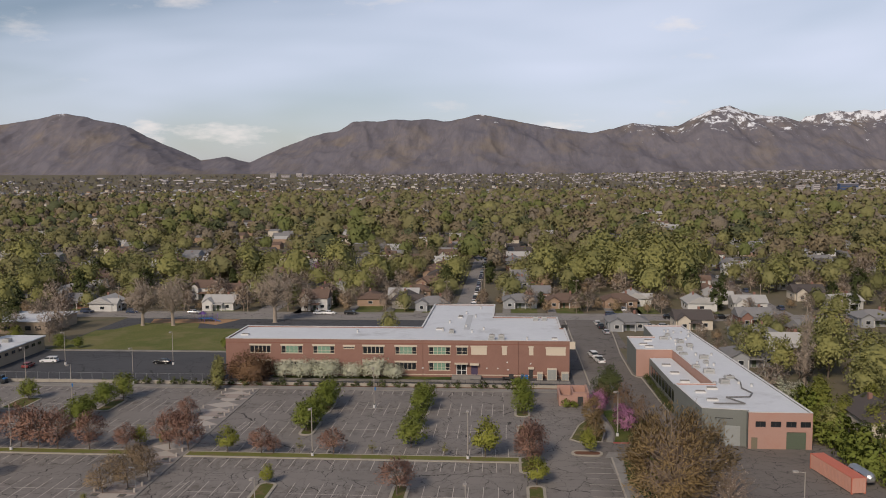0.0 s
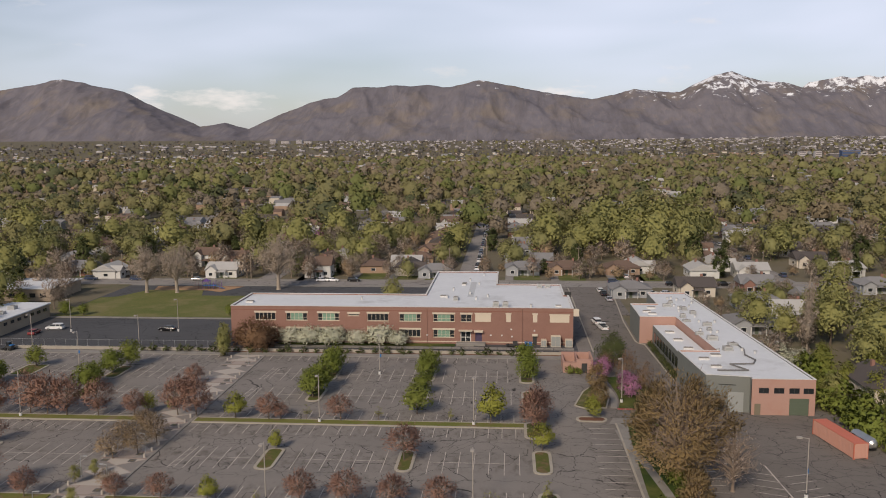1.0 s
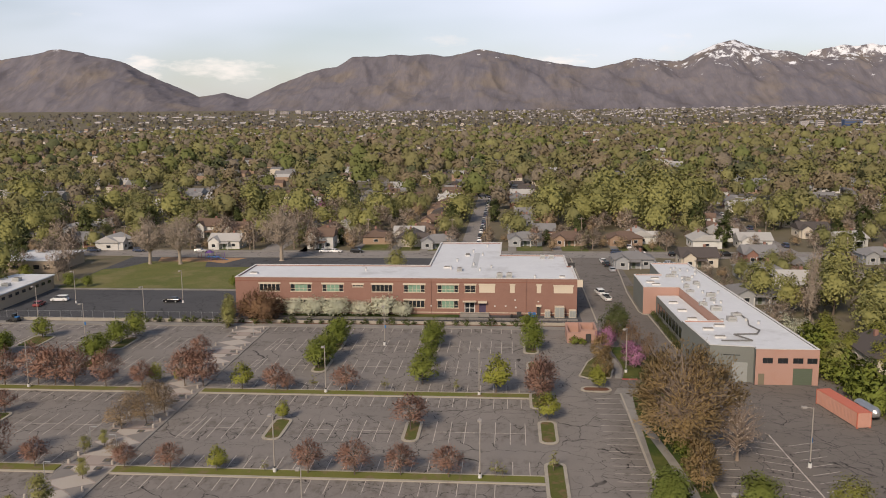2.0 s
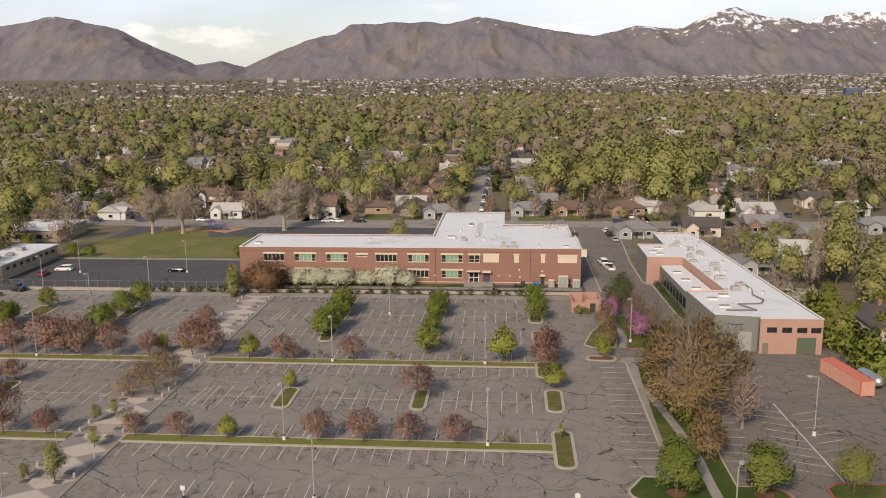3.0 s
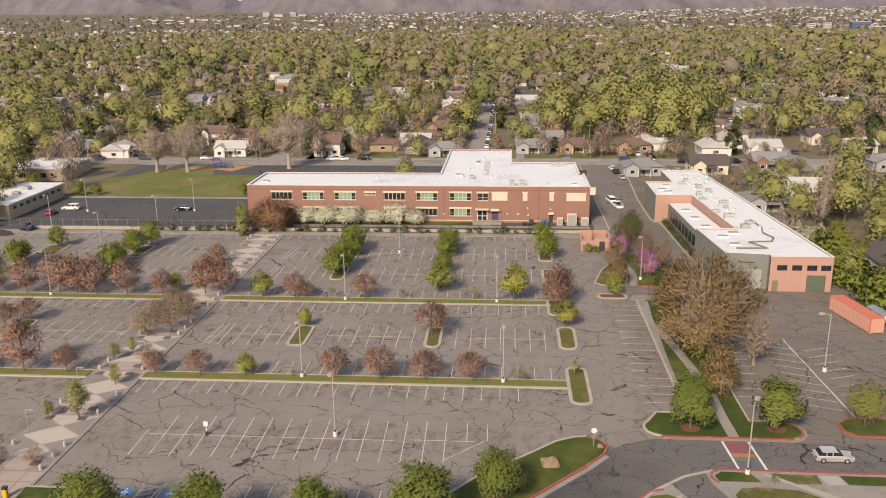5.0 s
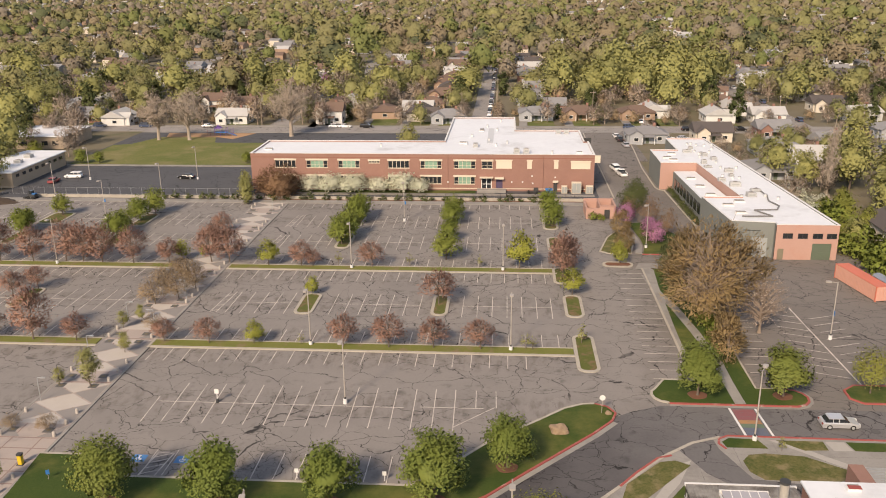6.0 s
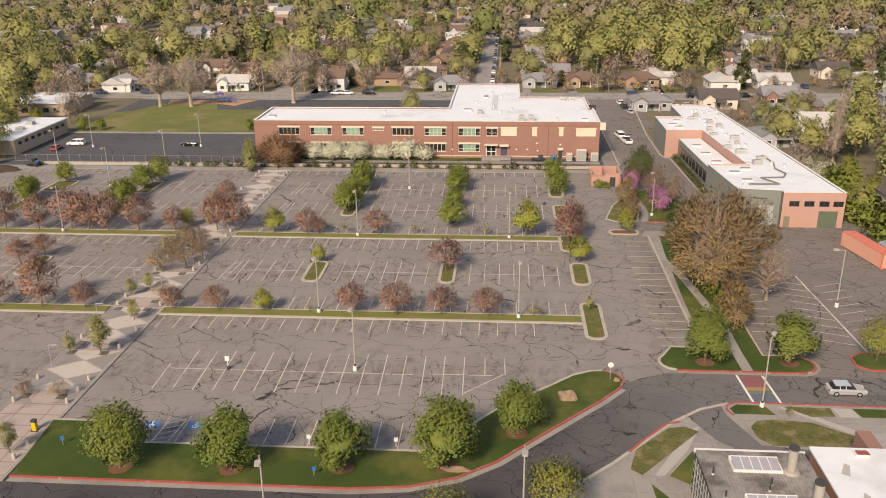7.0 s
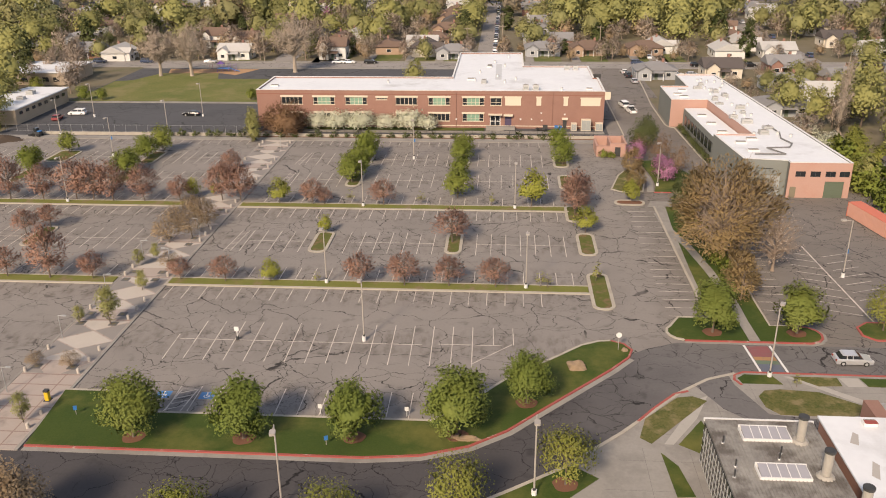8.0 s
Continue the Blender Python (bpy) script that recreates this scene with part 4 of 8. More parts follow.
def build_school():
    X0, X1, Y, H = -72.8, 16.1, 209.9, 9.6
    s = thing("school_building", "two-storey red brick school with a white flat roof", "school")
    up = [(-66.4, -60.9), (-58.1, -52.5), (-49.7, -44.1), (-36.7, -31.2), (-28.3, -22.8), (-19.6, -14.1), (-12.5, -9.7)]
    lo = [(-66.4, -60.9), (-58.1, -52.5), (-49.7, -44.1), (-36.7, -31.2), (-28.3, -22.9), (-19.6, -14.2)]
    holes = [(a, b, 5.9, 7.8) for a, b in up] + [(a, b, 1.8, 3.7) for a, b in lo] + [(-41.7, -38.9, 7.2, 7.7), (-12.6, -9.9, 0.7, 3.5), (-8.8, -7.1, 0.7, 3.2)]
    holes += [(-8.8, -4.8, 5.9, 7.9), (-0.9, 0.3, 5.9, 7.9), (5.9, 7.0, 5.9, 7.9), (10.2, 15.1, 5.9, 7.7)]
    part("wall", holed_wall(Shape(), X0, X1, 0, H, Y, Y + 0.35, holes), BRICK, s)
    for x0, x1, y0, y1 in ((X0, X0 + 0.35, Y + 0.35, 228), (X0 + 0.35, -23.0, 227.65, 228), (-23.35, -23.0, 228, 268.6), (-23.0, -3.6, 268.6, 268.95), (-3.95, -3.6, 245.5, 268.6),
                           (-3.6, 15.0, 245.15, 245.5), (X1 - 0.35, X1, Y + 0.35, 228), (14.65, 15.0, 228, 245.15), (15.0, X1 - 0.35, 227.65, 228)):
        part("wall", Shape().box(x0, x1, y0, y1, 0, H), BRICK, s)
    part("wall", Shape().box(-3.55, 8, 245.55, 256.5, 0, 7.4), BRICK, s)
    part("roof", Shape().prism([(X0 + 0.35, Y + 0.35), (X1 - 0.35, Y + 0.35), (X1 - 0.35, 227.65), (14.65, 227.65), (14.65, 245.15), (-3.95, 245.15), (-3.95, 268.6), (-23, 268.6), (-23, 227.65), (X0 + 0.35, 227.65)], 9.1, 9.32), ROOF, s, "white membrane roof")
    part("roof", Shape().box(-3.5, 7.9, 245.6, 256.4, 7.4, 7.5), ROOF, s, "white membrane roof")
    for x0, x1, y0, y1 in ((X0 - 0.08, X1 + 0.08, Y - 0.08, Y + 0.42), (X0 - 0.08, X0 + 0.42, Y + 0.42, 228.1), (X0 + 0.42, -23.4, 227.6, 228.1), (-23.42, -22.95, 227.6, 268.5), (-23.42, -3.55, 268.5, 269.05),
                           (-4.0, -3.55, 245.6, 268.5), (-4.0, 15.05, 245.1, 245.6), (X1 - 0.42, X1 + 0.08, Y + 0.42, 228.1), (14.6, 15.05, 228.1, 245.1)):
        part("coping", Shape().box(x0, x1, y0, y1, H, H + 0.1), WHITE, s, "white metal coping")
    band_z = Shape().box(X0 - 0.04, X1 + 0.04, Y - 0.035, Y - 0.003, 8.55, 8.7)
    part("string_course", band_z, surface("band_brick", (0.24, 0.1, 0.07), (0.2, 0.085, 0.06), rough=0.9), s)
    part("string_course", Shape().box(X0 - 0.04, X1 + 0.04, Y - 0.035, Y - 0.003, 0.55, 0.75), TAN, s)
    for k, (a, b) in enumerate(up):
        window_south(s, a, b, 5.9, 7.8, Y, 5 if b - a > 4 else 2, 0 if k in (0, 3) else 1)
    for k, (a, b) in enumerate(lo):
        window_south(s, a, b, 1.8, 3.7, Y, 5, 1 if k in (3, 5) else 0)
    window_south(s, -41.7, -38.9, 7.2, 7.7, Y, 4, 0)
    for a, b, z0, z1 in ((-8.8, -4.8, 5.9, 7.9), (-0.9, 0.3, 5.9, 7.9), (5.9, 7.0, 5.9, 7.9), (10.2, 15.1, 5.9, 7.7)):
        part("panel", Shape().box(a, b, Y + 0.05, Y + 0.12, z0, z1).box(a - 0.15, b + 0.15, Y - 0.05, Y + 0.04, z1, z1 + 0.35), TAN, s, "pale tan infill panel")
    door = part("door", Shape().box(-12.6, -9.9, Y + 0.1, Y + 0.18, 3.2, 3.5).box(-12.6, -12.4, Y + 0.1, Y + 0.18, 0.7, 3.2).box(-10.1, -9.9, Y + 0.1, Y + 0.18, 0.7, 3.2).box(-11.33, -11.17, Y + 0.1, Y + 0.18, 0.7, 3.2), WHITE, s, "white framed glass double door")
    for a in (-12.4, -11.17):
        part("pane", Shape().box(a, a + 1.07, Y + 0.19, Y + 0.23, 0.7, 3.2), GLASS, door)
        part("rail", Shape().box(a + 0.02, a + 1.05, Y + 0.13, Y + 0.188, 1.75, 1.9), WHITE, door)
    part("canopy", Shape().box(-13.0, -9.5, Y - 1.2, Y - 0.01, 3.6, 3.8), TAN, s)
    part("door", Shape().box(-8.8, -7.1, Y + 0.15, Y + 0.22, 0.7, 3.2), surface("violet_door", (0.08, 0.06, 0.11), (0.06, 0.05, 0.08)), s, "dark violet service door")
    part("canopy", Shape().box(-9.1, -6.8, Y - 0.9, Y - 0.01, 3.3, 3.75), TAN, s)
    part("stair", Shape().box(-13.6, -6.2, Y - 1.9, Y - 0.01, 0, 0.7).box(-13.6, -9.0, Y - 2.3, Y - 1.9, 0, 0.47).box(-13.6, -9.0, Y - 2.7, Y - 2.3, 0, 0.23), CONCRETE, s, "concrete entrance steps")
    for x, z in ((-4.8, 2.3), (-2.0, 2.3), (0.4, 3.9), (0.6, 2.0), (6.3, 3.6), (-30, 2.0), (-21.2, 2.2)):
        part("wall_lamp", Shape().box(x - 0.18, x + 0.18, Y - 0.2, Y - 0.004, z, z + 0.3), WHITE, s)
    part("door", Shape().box(5.9, 6.9, Y - 0.06, Y - 0.004, 0.05, 2.3), DARK_METAL, s, "dark service door")
    part("canopy", Shape().box(5.7, 7.1, Y - 0.6, Y - 0.004, 2.4, 2.9), TAN, s)
    part("wall_sign", Shape().box(16.12, 17.5, 209.7, 209.9, 7.6, 9.5), TAN, s, "pale wall sign on a corner bracket")
    part("downpipe", Shape().tube((-21.2, Y - 0.09, 0.1), (-21.2, Y - 0.09, 9.3), 0.07, 0.07, 6), BRICK, s)
    part("downpipe", Shape().tube((3.2, Y - 0.09, 0.1), (3.2, Y - 0.09, 9.3), 0.07, 0.07, 6), BRICK, s)
    for x, y, w, d, h in ((-3.6, 213, 1.5, 1.5, 1.3), (-1.1, 213, 1.5, 1.5, 1.3), (11.0, 241.5, 1.4, 1.4, 1.1), (8.6, 241.5, 1.4, 1.4, 1.1), (-14.5, 222, 1.3, 2.6, 0.8)):
        roof_unit(x, y, 9.32, w, d, h)
    for x, y in ((-11, 230), (-16, 236), (-9, 246), (-12, 252), (-9, 222), (-40, 221), (5.5, 212.5), (-6, 226), (-8, 262), (-17, 224)):
        roof_vent(x, y, 9.32)
    for x, y, w, d in ((-13.5, 246, 1.4, 3.4), (-18.0, 226, 2.2, 1.6), (-69.5, 216, 2.0, 1.4), (12.5, 213.5, 1.6, 1.2)):
        skylight(x, y, 9.32, w, d)
    part("roof_walk", Shape().box(-11.6, -9.9, 226, 250, 9.32, 9.35), surface("walk_pad", (0.5, 0.51, 0.52), (0.44, 0.45, 0.46)), s, "grey roof walkway pads")
    for k in range(9):
        part("ladder", Shape().box(16.0, 16.9, 229 + 1.6 * k, 229.07 + 1.6 * k, 9.0 - 0.3 * k, 10.4 - 0.3 * k), DARK_METAL, s)
    # service corner: louvred screen and boxes
    for x, w, h in ((10.4, 2.4, 2.9), (7.9, 1.4, 1.9), (14.0, 1.8, 2.0)):
        b = thing("utility_cabinet", "tan metal utility cabinet beside the brick wall", "cabinet", "utility cabinets", (x, 207.6, 0))
        part("body", Shape().box(0, w, 0, 1.4, 0.15, h), TAN, b)
        part("plinth", Shape().box(-0.1, w + 0.1, -0.1, 1.5, 0, 0.15), CONCRETE, b)
        part("door", Shape().box(0.1, w / 2 - 0.02, -0.03, -0.003, 0.25, h - 0.15), GREY_DOOR, b)
        part("door", Shape().box(w / 2 + 0.02, w - 0.1, -0.03, -0.003, 0.25, h - 0.15), GREY_DOOR, b)


build_school()


def build_workshop():
    H = 7.0
    s = thing("workshop_building", "long low pink and grey block workshop with a white roof", "workshop")
    out = [(33.2, 213.2), (33.2, 230.2), (40.4, 230.2), (40.4, 247.4), (51.5, 247.4), (57.3, 157.3), (45.6, 157.3), (45.6, 158.6), (37.6, 159.8), (36.0, 178.6), (44.4, 178.6), (42.2, 213.2)]
    sh = Shape()
    n = len(out)
    inn = inset(out, 0.3)
    area = sum(a[0] * b[1] - b[0] * a[1] for a, b in zip(out, out[1:] + out[:1]))
    ring = out if area > 0 else out[::-1]
    for k in range(n):
        j = (k + 1) % n
        a, b, c, d = ring[k], ring[j], inn[j], inn[k]
        across = abs(a[1] - b[1]) < abs(a[0] - b[0])
        if a[1] < 157.5 and b[1] < 157.5:
            holes = [(x, x + 1.9, 4.2, 5.3) for x in (46.9, 49.7, 52.5, 55.1)] + [(52.6, 56.2, 0.0, 3.3)]
            part("wall", holed_wall(Shape(), a[0], b[0], 0, H, 157.3, 157.6, holes), PINK, s, "salmon pink block wall")
            continue
        pink = (across and not 158 < a[1] < 161) or (178 < min(a[1], b[1]) < 180 and max(a[1], b[1]) > 212)
        part("wall", Shape().prism([a, b, c, d], 0, H), PINK if pink else GREYWALL, s, "salmon pink block wall" if pink else "dark grey block wall")
    part("roof", Shape().prism(inset(out, 0.3), H - 0.4, H - 0.2), ROOF, s, "white membrane roof")
    cope = Shape()
    band(cope, inset(out, -0.06) + inset(out, -0.06)[:1], 0.42, H, H + 0.1)
    part("coping", cope, WHITE, s)
    low = [(36.4, 212.6), (42.0, 212.9), (44.2, 178.9), (37.6, 178.9)]
    part("wall", Shape().prism(low, 0, 4.8), GREYWALL, s, "low dark wing wall")
    part("roof", Shape().prism(inset(low, 0.15), 4.8, 4.95), ROOF, s, "low white wing roof")
    # west strip of windows on the low wing
    for k in range(9):
        y = 181.5 + 3.3 * k
        x = 37.55 - (y - 178.9) * 0.0356
        part("window", Shape().box(x - 0.12, x - 0.02, y, y + 2.6, 1.2, 3.6), GLASS, s)
    for x in (46.9, 49.7, 52.5, 55.1):
        w = part("window", Shape().box(x, x + 1.9, 157.44, 157.5, 4.2, 5.3), GLASS, s)
        part("frame", Shape().box(x, x + 1.9, 157.38, 157.44, 4.2, 4.28).box(x, x + 1.9, 157.38, 157.44, 5.22, 5.3).box(x + 0.92, x + 0.98, 157.38, 157.44, 4.28, 5.22), DARK_METAL, w)
    d = part("roller_door", Shape().box(52.6, 56.2, 157.46, 157.56, 0, 3.3), GREEN_DOOR, s, "dark green roller door")
    for k in range(8):
        part("rib", Shape().box(52.65, 56.15, 157.42, 157.455, 0.3 + 0.38 * k, 0.36 + 0.38 * k), GREEN_DOOR, d)
    part("door", Shape().box(46.2, 47.3, 157.2, 157.292, 0.05, 2.2), surface("brown_door", (0.2, 0.17, 0.12), (0.16, 0.14, 0.1)), s, "brown metal side door")
    ang = math.degrees(math.atan2(158.6 - 159.8, 45.6 - 37.6))
    q = part("roller_door", Shape().box(4.2, 7.0, -0.16, -0.02, 0, 3.9), GREY_DOOR, s, "pale grey roller door")
    q.matrix_basis = pose(37.6, 159.8, 0, 0, 0, ang)
    for k in range(9):
        part("rib", Shape().box(4.25, 6.95, -0.19, -0.165, 0.3 + 0.4 * k, 0.35 + 0.4 * k), GREY_DOOR, q)
    q = part("door", Shape().box(2.7, 3.6, -0.1, -0.02, 0.05, 2.2), DARK_METAL, s, "dark side door")
    q.matrix_basis = pose(37.6, 159.8, 0, 0, 0, ang)
    q = part("wall_sign", Shape().box(2.4, 5.6, -0.06, -0.02, 5.2, 5.35), DARK_METAL, s)
    q.matrix_basis = pose(37.6, 159.8, 0, 0, 0, ang)
    rnd = random.Random(5)
    for k in range(12):
        y = 180 + 4.8 * k
        x = 47.5 + 2.5 * math.sin(k * 1.7) - (y - 160) * 0.035
        roof_unit(x, y, H - 0.2, rnd.uniform(1.0, 2.4), rnd.uniform(1.0, 1.8), rnd.uniform(0.5, 1.0), turn=rnd.uniform(-5, 5))
    for k in range(22):
        roof_vent(rnd.uniform(44.5, 52), rnd.uniform(176, 242), H - 0.2, 0.28, 0.5)
    for x, y in ((40, 172), (41, 166), (43, 175), (36, 220), (38, 225), (37, 217), (39.5, 196), (40.2, 188), (39, 204)):
        skylight(x, y, (4.95 if 180 < y < 212 else H - 0.2), 2.2, 1.2)
    duct = Shape()
    run = [(40.6, 163.2), (46.6, 163.4), (44.2, 168.0), (48.9, 168.5), (50.2, 171.4), (49.2, 175.5), (50.2, 180.0), (49.8, 187.0)]
    for a, b in zip(run, run[1:]):
        duct.tube((*a, H + 0.0), (*b, H + 0.0), 0.16, 0.16, 6)
    part("duct", duct, surface("dull_duct", (0.17, 0.165, 0.16), (0.12, 0.118, 0.115), rough=0.7), s, "dull dark grey roof duct in a zigzag")


build_workshop()


STACK = surface("stack_metal", (0.34, 0.315, 0.275), (0.26, 0.24, 0.21), rough=0.7, fine=3, broad=0.8, coords="Object")


def build_studio():
    s = thing("studio_building", "low building with a ribbed grey roof and glazed wall", "building")
    out = [(11.8, 72.2), (22.3, 72.2), (22.3, 50), (11.8, 50)]
    part("wall", Shape().prism(inset(out, 0.35), 0.12, 4.7), surface("studio_wall", (0.2, 0.19, 0.17), (0.15, 0.14, 0.13)), s)
    roof = part("roof", Shape().prism(out, 4.7, 5.0), ROOF_GREY, s, "weathered ribbed grey roof")
    for k in range(31):
        a = b = 11.95 + 0.335 * k
        sh = Shape().prism([(a, 72.1), (a + 0.07, 72.1), (b + 0.07, 50.1), (b, 50.1)], 5.0, 5.07)
        part("rib", sh, ROOF_GREY, roof)
    part("gutter", Shape().box(11.7, 22.4, 72.2, 72.45, 4.75, 5.05), WHITE, s)
    d = Vector((0.0, -1.0))
    for k in range(24):
        p = Vector((11.8, 72.2)) + d * (0.2 + 0.9 * k)
        q = p + d * 0.84
        nx = Vector((d.y, -d.x)) * 0.02
        for z in (0.3, 1.2, 2.1, 3.0, 3.9):
            part("pane", Shape().prism([tuple(p + nx), tuple(q + nx), tuple(q + nx * 4), tuple(p + nx * 4)], z, z + 0.82), GLASS, s)
        m = q + d * 0.03
        for z in (0.2, 1.13, 2.03, 2.93, 3.83):
            part("transom", Shape().prism([tuple(p + nx), tuple(q + nx), tuple(q + nx * 6), tuple(p + nx * 6)], z, z + 0.045), GREY_METAL, s)
        part("mullion", Shape().prism([tuple(m + nx), tuple(m + d * 0.06 + nx), tuple(m + d * 0.06 + nx * 7), tuple(m + nx * 7)], 0.13, 4.7), GREY_METAL, s)
    for x0, x1, y0, y1 in ((14.6, 19.2, 68.6, 70.7), (14.6, 19.2, 62.7, 64.7)):
        t = thing("skylight", "long white framed skylight with six panes", "skylight", "studio skylights", (x0, y0, 5.0))
        w, dd = x1 - x0, y1 - y0
        part("curb", Shape().box(0, w, 0, 0.12, 0, 0.3).box(0, w, dd - 0.12, dd, 0, 0.5).box(0, 0.12, 0.12, dd - 0.12, 0, 0.3).box(w - 0.12, w, 0.12, dd - 0.12, 0, 0.3), WHITE, t)
        for k in range(5):
            a = 0.16 + (w - 0.32) / 5 * k
            part("pane", Shape().add([(a, 0.12, 0.28), (a + 0.9, 0.12, 0.28), (a + 0.9, dd - 0.12, 0.47), (a, dd - 0.12, 0.47)], [(0, 1, 2, 3)]), SKYLIGHT, t)
            if k:
                part("bar", Shape().add([(a - 0.05, 0.1, 0.31), (a + 0.03, 0.1, 0.31), (a + 0.03, dd - 0.1, 0.52), (a - 0.05, dd - 0.1, 0.52)], [(0, 1, 2, 3)]), WHITE, t)
    for x, y in ((20.0, 68.9), (20.6, 63.6), (22.0, 58.6)):
        t = thing("chimney_vent", "round grey metal exhaust stack with a dark cap", "chimney", "exhaust stacks", (x, y, 5.0))
        part("flue", Shape().tube((0, 0, 0.2), (0, 0, 2.6), 0.42, 0.42, 14), STACK, t)
        part("flange", Shape().tube((0, 0, 0), (0, 0, 0.25), 0.85, 0.6, 14), STACK, t)
        part("cap", Shape().tube((0, 0, 2.6), (0, 0, 2.85), 0.5, 0.5, 14), DARK_METAL, t)
    for x, y in ((12.6, 68.2), (12.4, 63.0), (12.9, 64.6), (17.2, 65.9), (17.6, 66.8)):
        v = thing("vent_pipe", "thin dark vent pipe on the ribbed roof", "vent", "studio vents", (x, y, 5.0))
        part("pipe", Shape().tube((0, 0, 0), (0, 0, 0.8), 0.08, 0.08, 8), DARK_METAL, v)
        part("flashing", Shape().tube((0, 0, 0), (0, 0, 0.1), 0.2, 0.14, 8), GREY_METAL, v)
    w = thing("annex_building", "building with a bright white membrane roof", "building")
    part("wall", Shape().box(23.3, 44, 50, 73.1, 0.12, 4.9), BRICK, w)
    part("roof", Shape().box(23.1, 44.2, 49.8, 73.3, 4.9, 5.1), ROOF, w)
    skylight(27.6, 72.0, 5.1, 1.3, 0.8)
    part("hatch", Shape().box(27.0, 28.2, 71.4, 72.0, 5.56, 5.6), surface("red_hatch", (0.3, 0.07, 0.06), (0.24, 0.06, 0.05)), w)
    part("stain", Shape().prism([(24.6, 68.8), (25.5, 70.6), (25.9, 70.2), (25.3, 68.4)], 5.1, 5.104).prism([(24.7, 63.8), (25.6, 66.0), (26.0, 65.4), (25.2, 63.2)], 5.1, 5.104), surface("rust_stain", (0.36, 0.33, 0.3), (0.45, 0.43, 0.4)), w)
    part("wall", Shape().box(29.5, 31, 74, 78, 0.12, 4.2), BRICK, w)
    g = thing("pergola", "grey slatted roof screen on brick piers", "pergola", "", (31.2, 74.0, 0.12))
    for k in range(14):
        part("slat", Shape().box(0, 5.5, 0.3 * k, 0.3 * k + 0.12, 3.6, 3.75), GREY_METAL, g)
    for x in (0.1, 5.2):
        part("post", Shape().box(x, x + 0.2, 0, 0.2, 0, 3.6), GREY_METAL, g)
        part("post", Shape().box(x, x + 0.2, 3.8, 4.0, 0, 3.6), GREY_METAL, g)


build_studio()


def build_left_hall():
    s = thing("brick_hall", "long low tan brick hall with a pale flat roof", "hall")
    out = [(-138.2, 209), (-138.6, 238), (-150, 238), (-156, 209)]
    part("wall", Shape().prism(out, 0, 4.0), surface("tan_brick", (0.4, 0.32, 0.235), (0.33, 0.26, 0.19), fine=4), s)
    part("roof", Shape().prism(inset(out, -0.4), 4.0, 4.3), ROOF, s)
    for k in range(8):
        part("window", Shape().box(-138.3, -138.1, 211 + 3.3 * k, 212.4 + 3.3 * k, 2.4, 3.2), GLASS, s)
    roof_unit(-144, 228, 4.3, 2, 2, 1)
    roof_unit(-143, 221, 4.3, 2, 1.6, 0.8)
    s = thing("brick_hall", "long low tan brick hall with a pale flat roof", "hall")
    part("wall", Shape().box(-172, -152, 262, 282, 0, 4.0), MATS["tan_brick"], s)
    part("roof", Shape().box(-172.5, -151.5, 261.5, 282.5, 4.0, 4.3), ROOF, s)
    for k in range(5):
        part("window", Shape().box(-170 + 3.6 * k, -168 + 3.6 * k, 261.9, 262.05, 1.2, 2.6), GLASS, s)


build_left_hall()


def build_shed():
    s = thing("pink_enclosure", "salmon pink block bin enclosure with open bays", "enclosure", "", (12.0, 184.6, 0))
    part("wall", Shape().box(0, 0.3, 0.3, 7, 0, 2.4).box(3.0, 3.3, 0, 7, 0, 3.0).box(6.3, 6.6, 0, 7, 0, 3.0).box(0, 6.6, 7.0, 7.3, 0, 3.0).box(0, 3.0, 0, 0.3, 0, 2.4).box(3.3, 4.1, 0, 0.3, 0, 3.0).box(5.4, 6.3, 0, 0.3, 0, 3.0).box(4.1, 5.4, 0, 0.3, 2.2, 3.0), PINK, s)
    part("coping", Shape().box(-0.08, 3.0, -0.08, 0.38, 2.4, 2.5).box(3.0, 6.7, -0.08, 0.38, 3.0, 3.1).box(6.25, 6.7, 0.38, 7.4, 3.0, 3.1).box(-0.08, 0.35, 0.38, 7.3, 2.4, 2.5), PINK, s)
    part("gate", Shape().box(4.15, 5.35, 0.12, 0.18, 0.1, 2.15), DARK_METAL, s)


build_shed()

setting("street_kerb", Shape().box(20.4, 20.75, 203.0, 294.0, -0.1, 0.13), KERB, "pale concrete kerb of the side street", "kerb")
setting("street_kerb", band(Shape(), [(35.0, 294), (33.7, 262), (32.4, 238), (32.3, 215), (33.0, 212.4), (34.4, 211.6)], 0.35, -0.1, 0.13), KERB, "pale concrete kerb of the side street", "kerb")
setting("hedge_kerb", band(Shape(), [(34.5, 211.3), (35.4, 186), (35.7, 180)], -0.35, -0.1, 0.14), KERB, "pale kerb of the hedge bed", "kerb")

# fences and walls behind the lot
wall = thing("garden_wall", "low white retaining wall behind the lot", "wall")
for k in range(34):
    x = -128 + 4.25 * k
    part("panel", Shape().box(x, x + 4.1, 199.6, 199.85, 0, 0.8), KERB, wall)
    part("post", Shape().box(x + 4.1, x + 4.25, 199.52, 199.93, 0, 0.95), KERB, wall)
fence = thing("railing", "dark metal railing along the service road", "railing")
for k in range(38):
    x = -72 + 2.3 * k
    part("post", Shape().box(x, x + 0.06, 203.0, 203.06, 0, 1.15), DARK_METAL, fence)
    if k < 37:
        part("rail", Shape().box(x + 0.06, x + 2.3, 203.01, 203.05, 1.05, 1.1), DARK_METAL, fence)
        part("rail", Shape().box(x + 0.06, x + 2.3, 203.01, 203.05, 0.55, 0.59), DARK_METAL, fence)
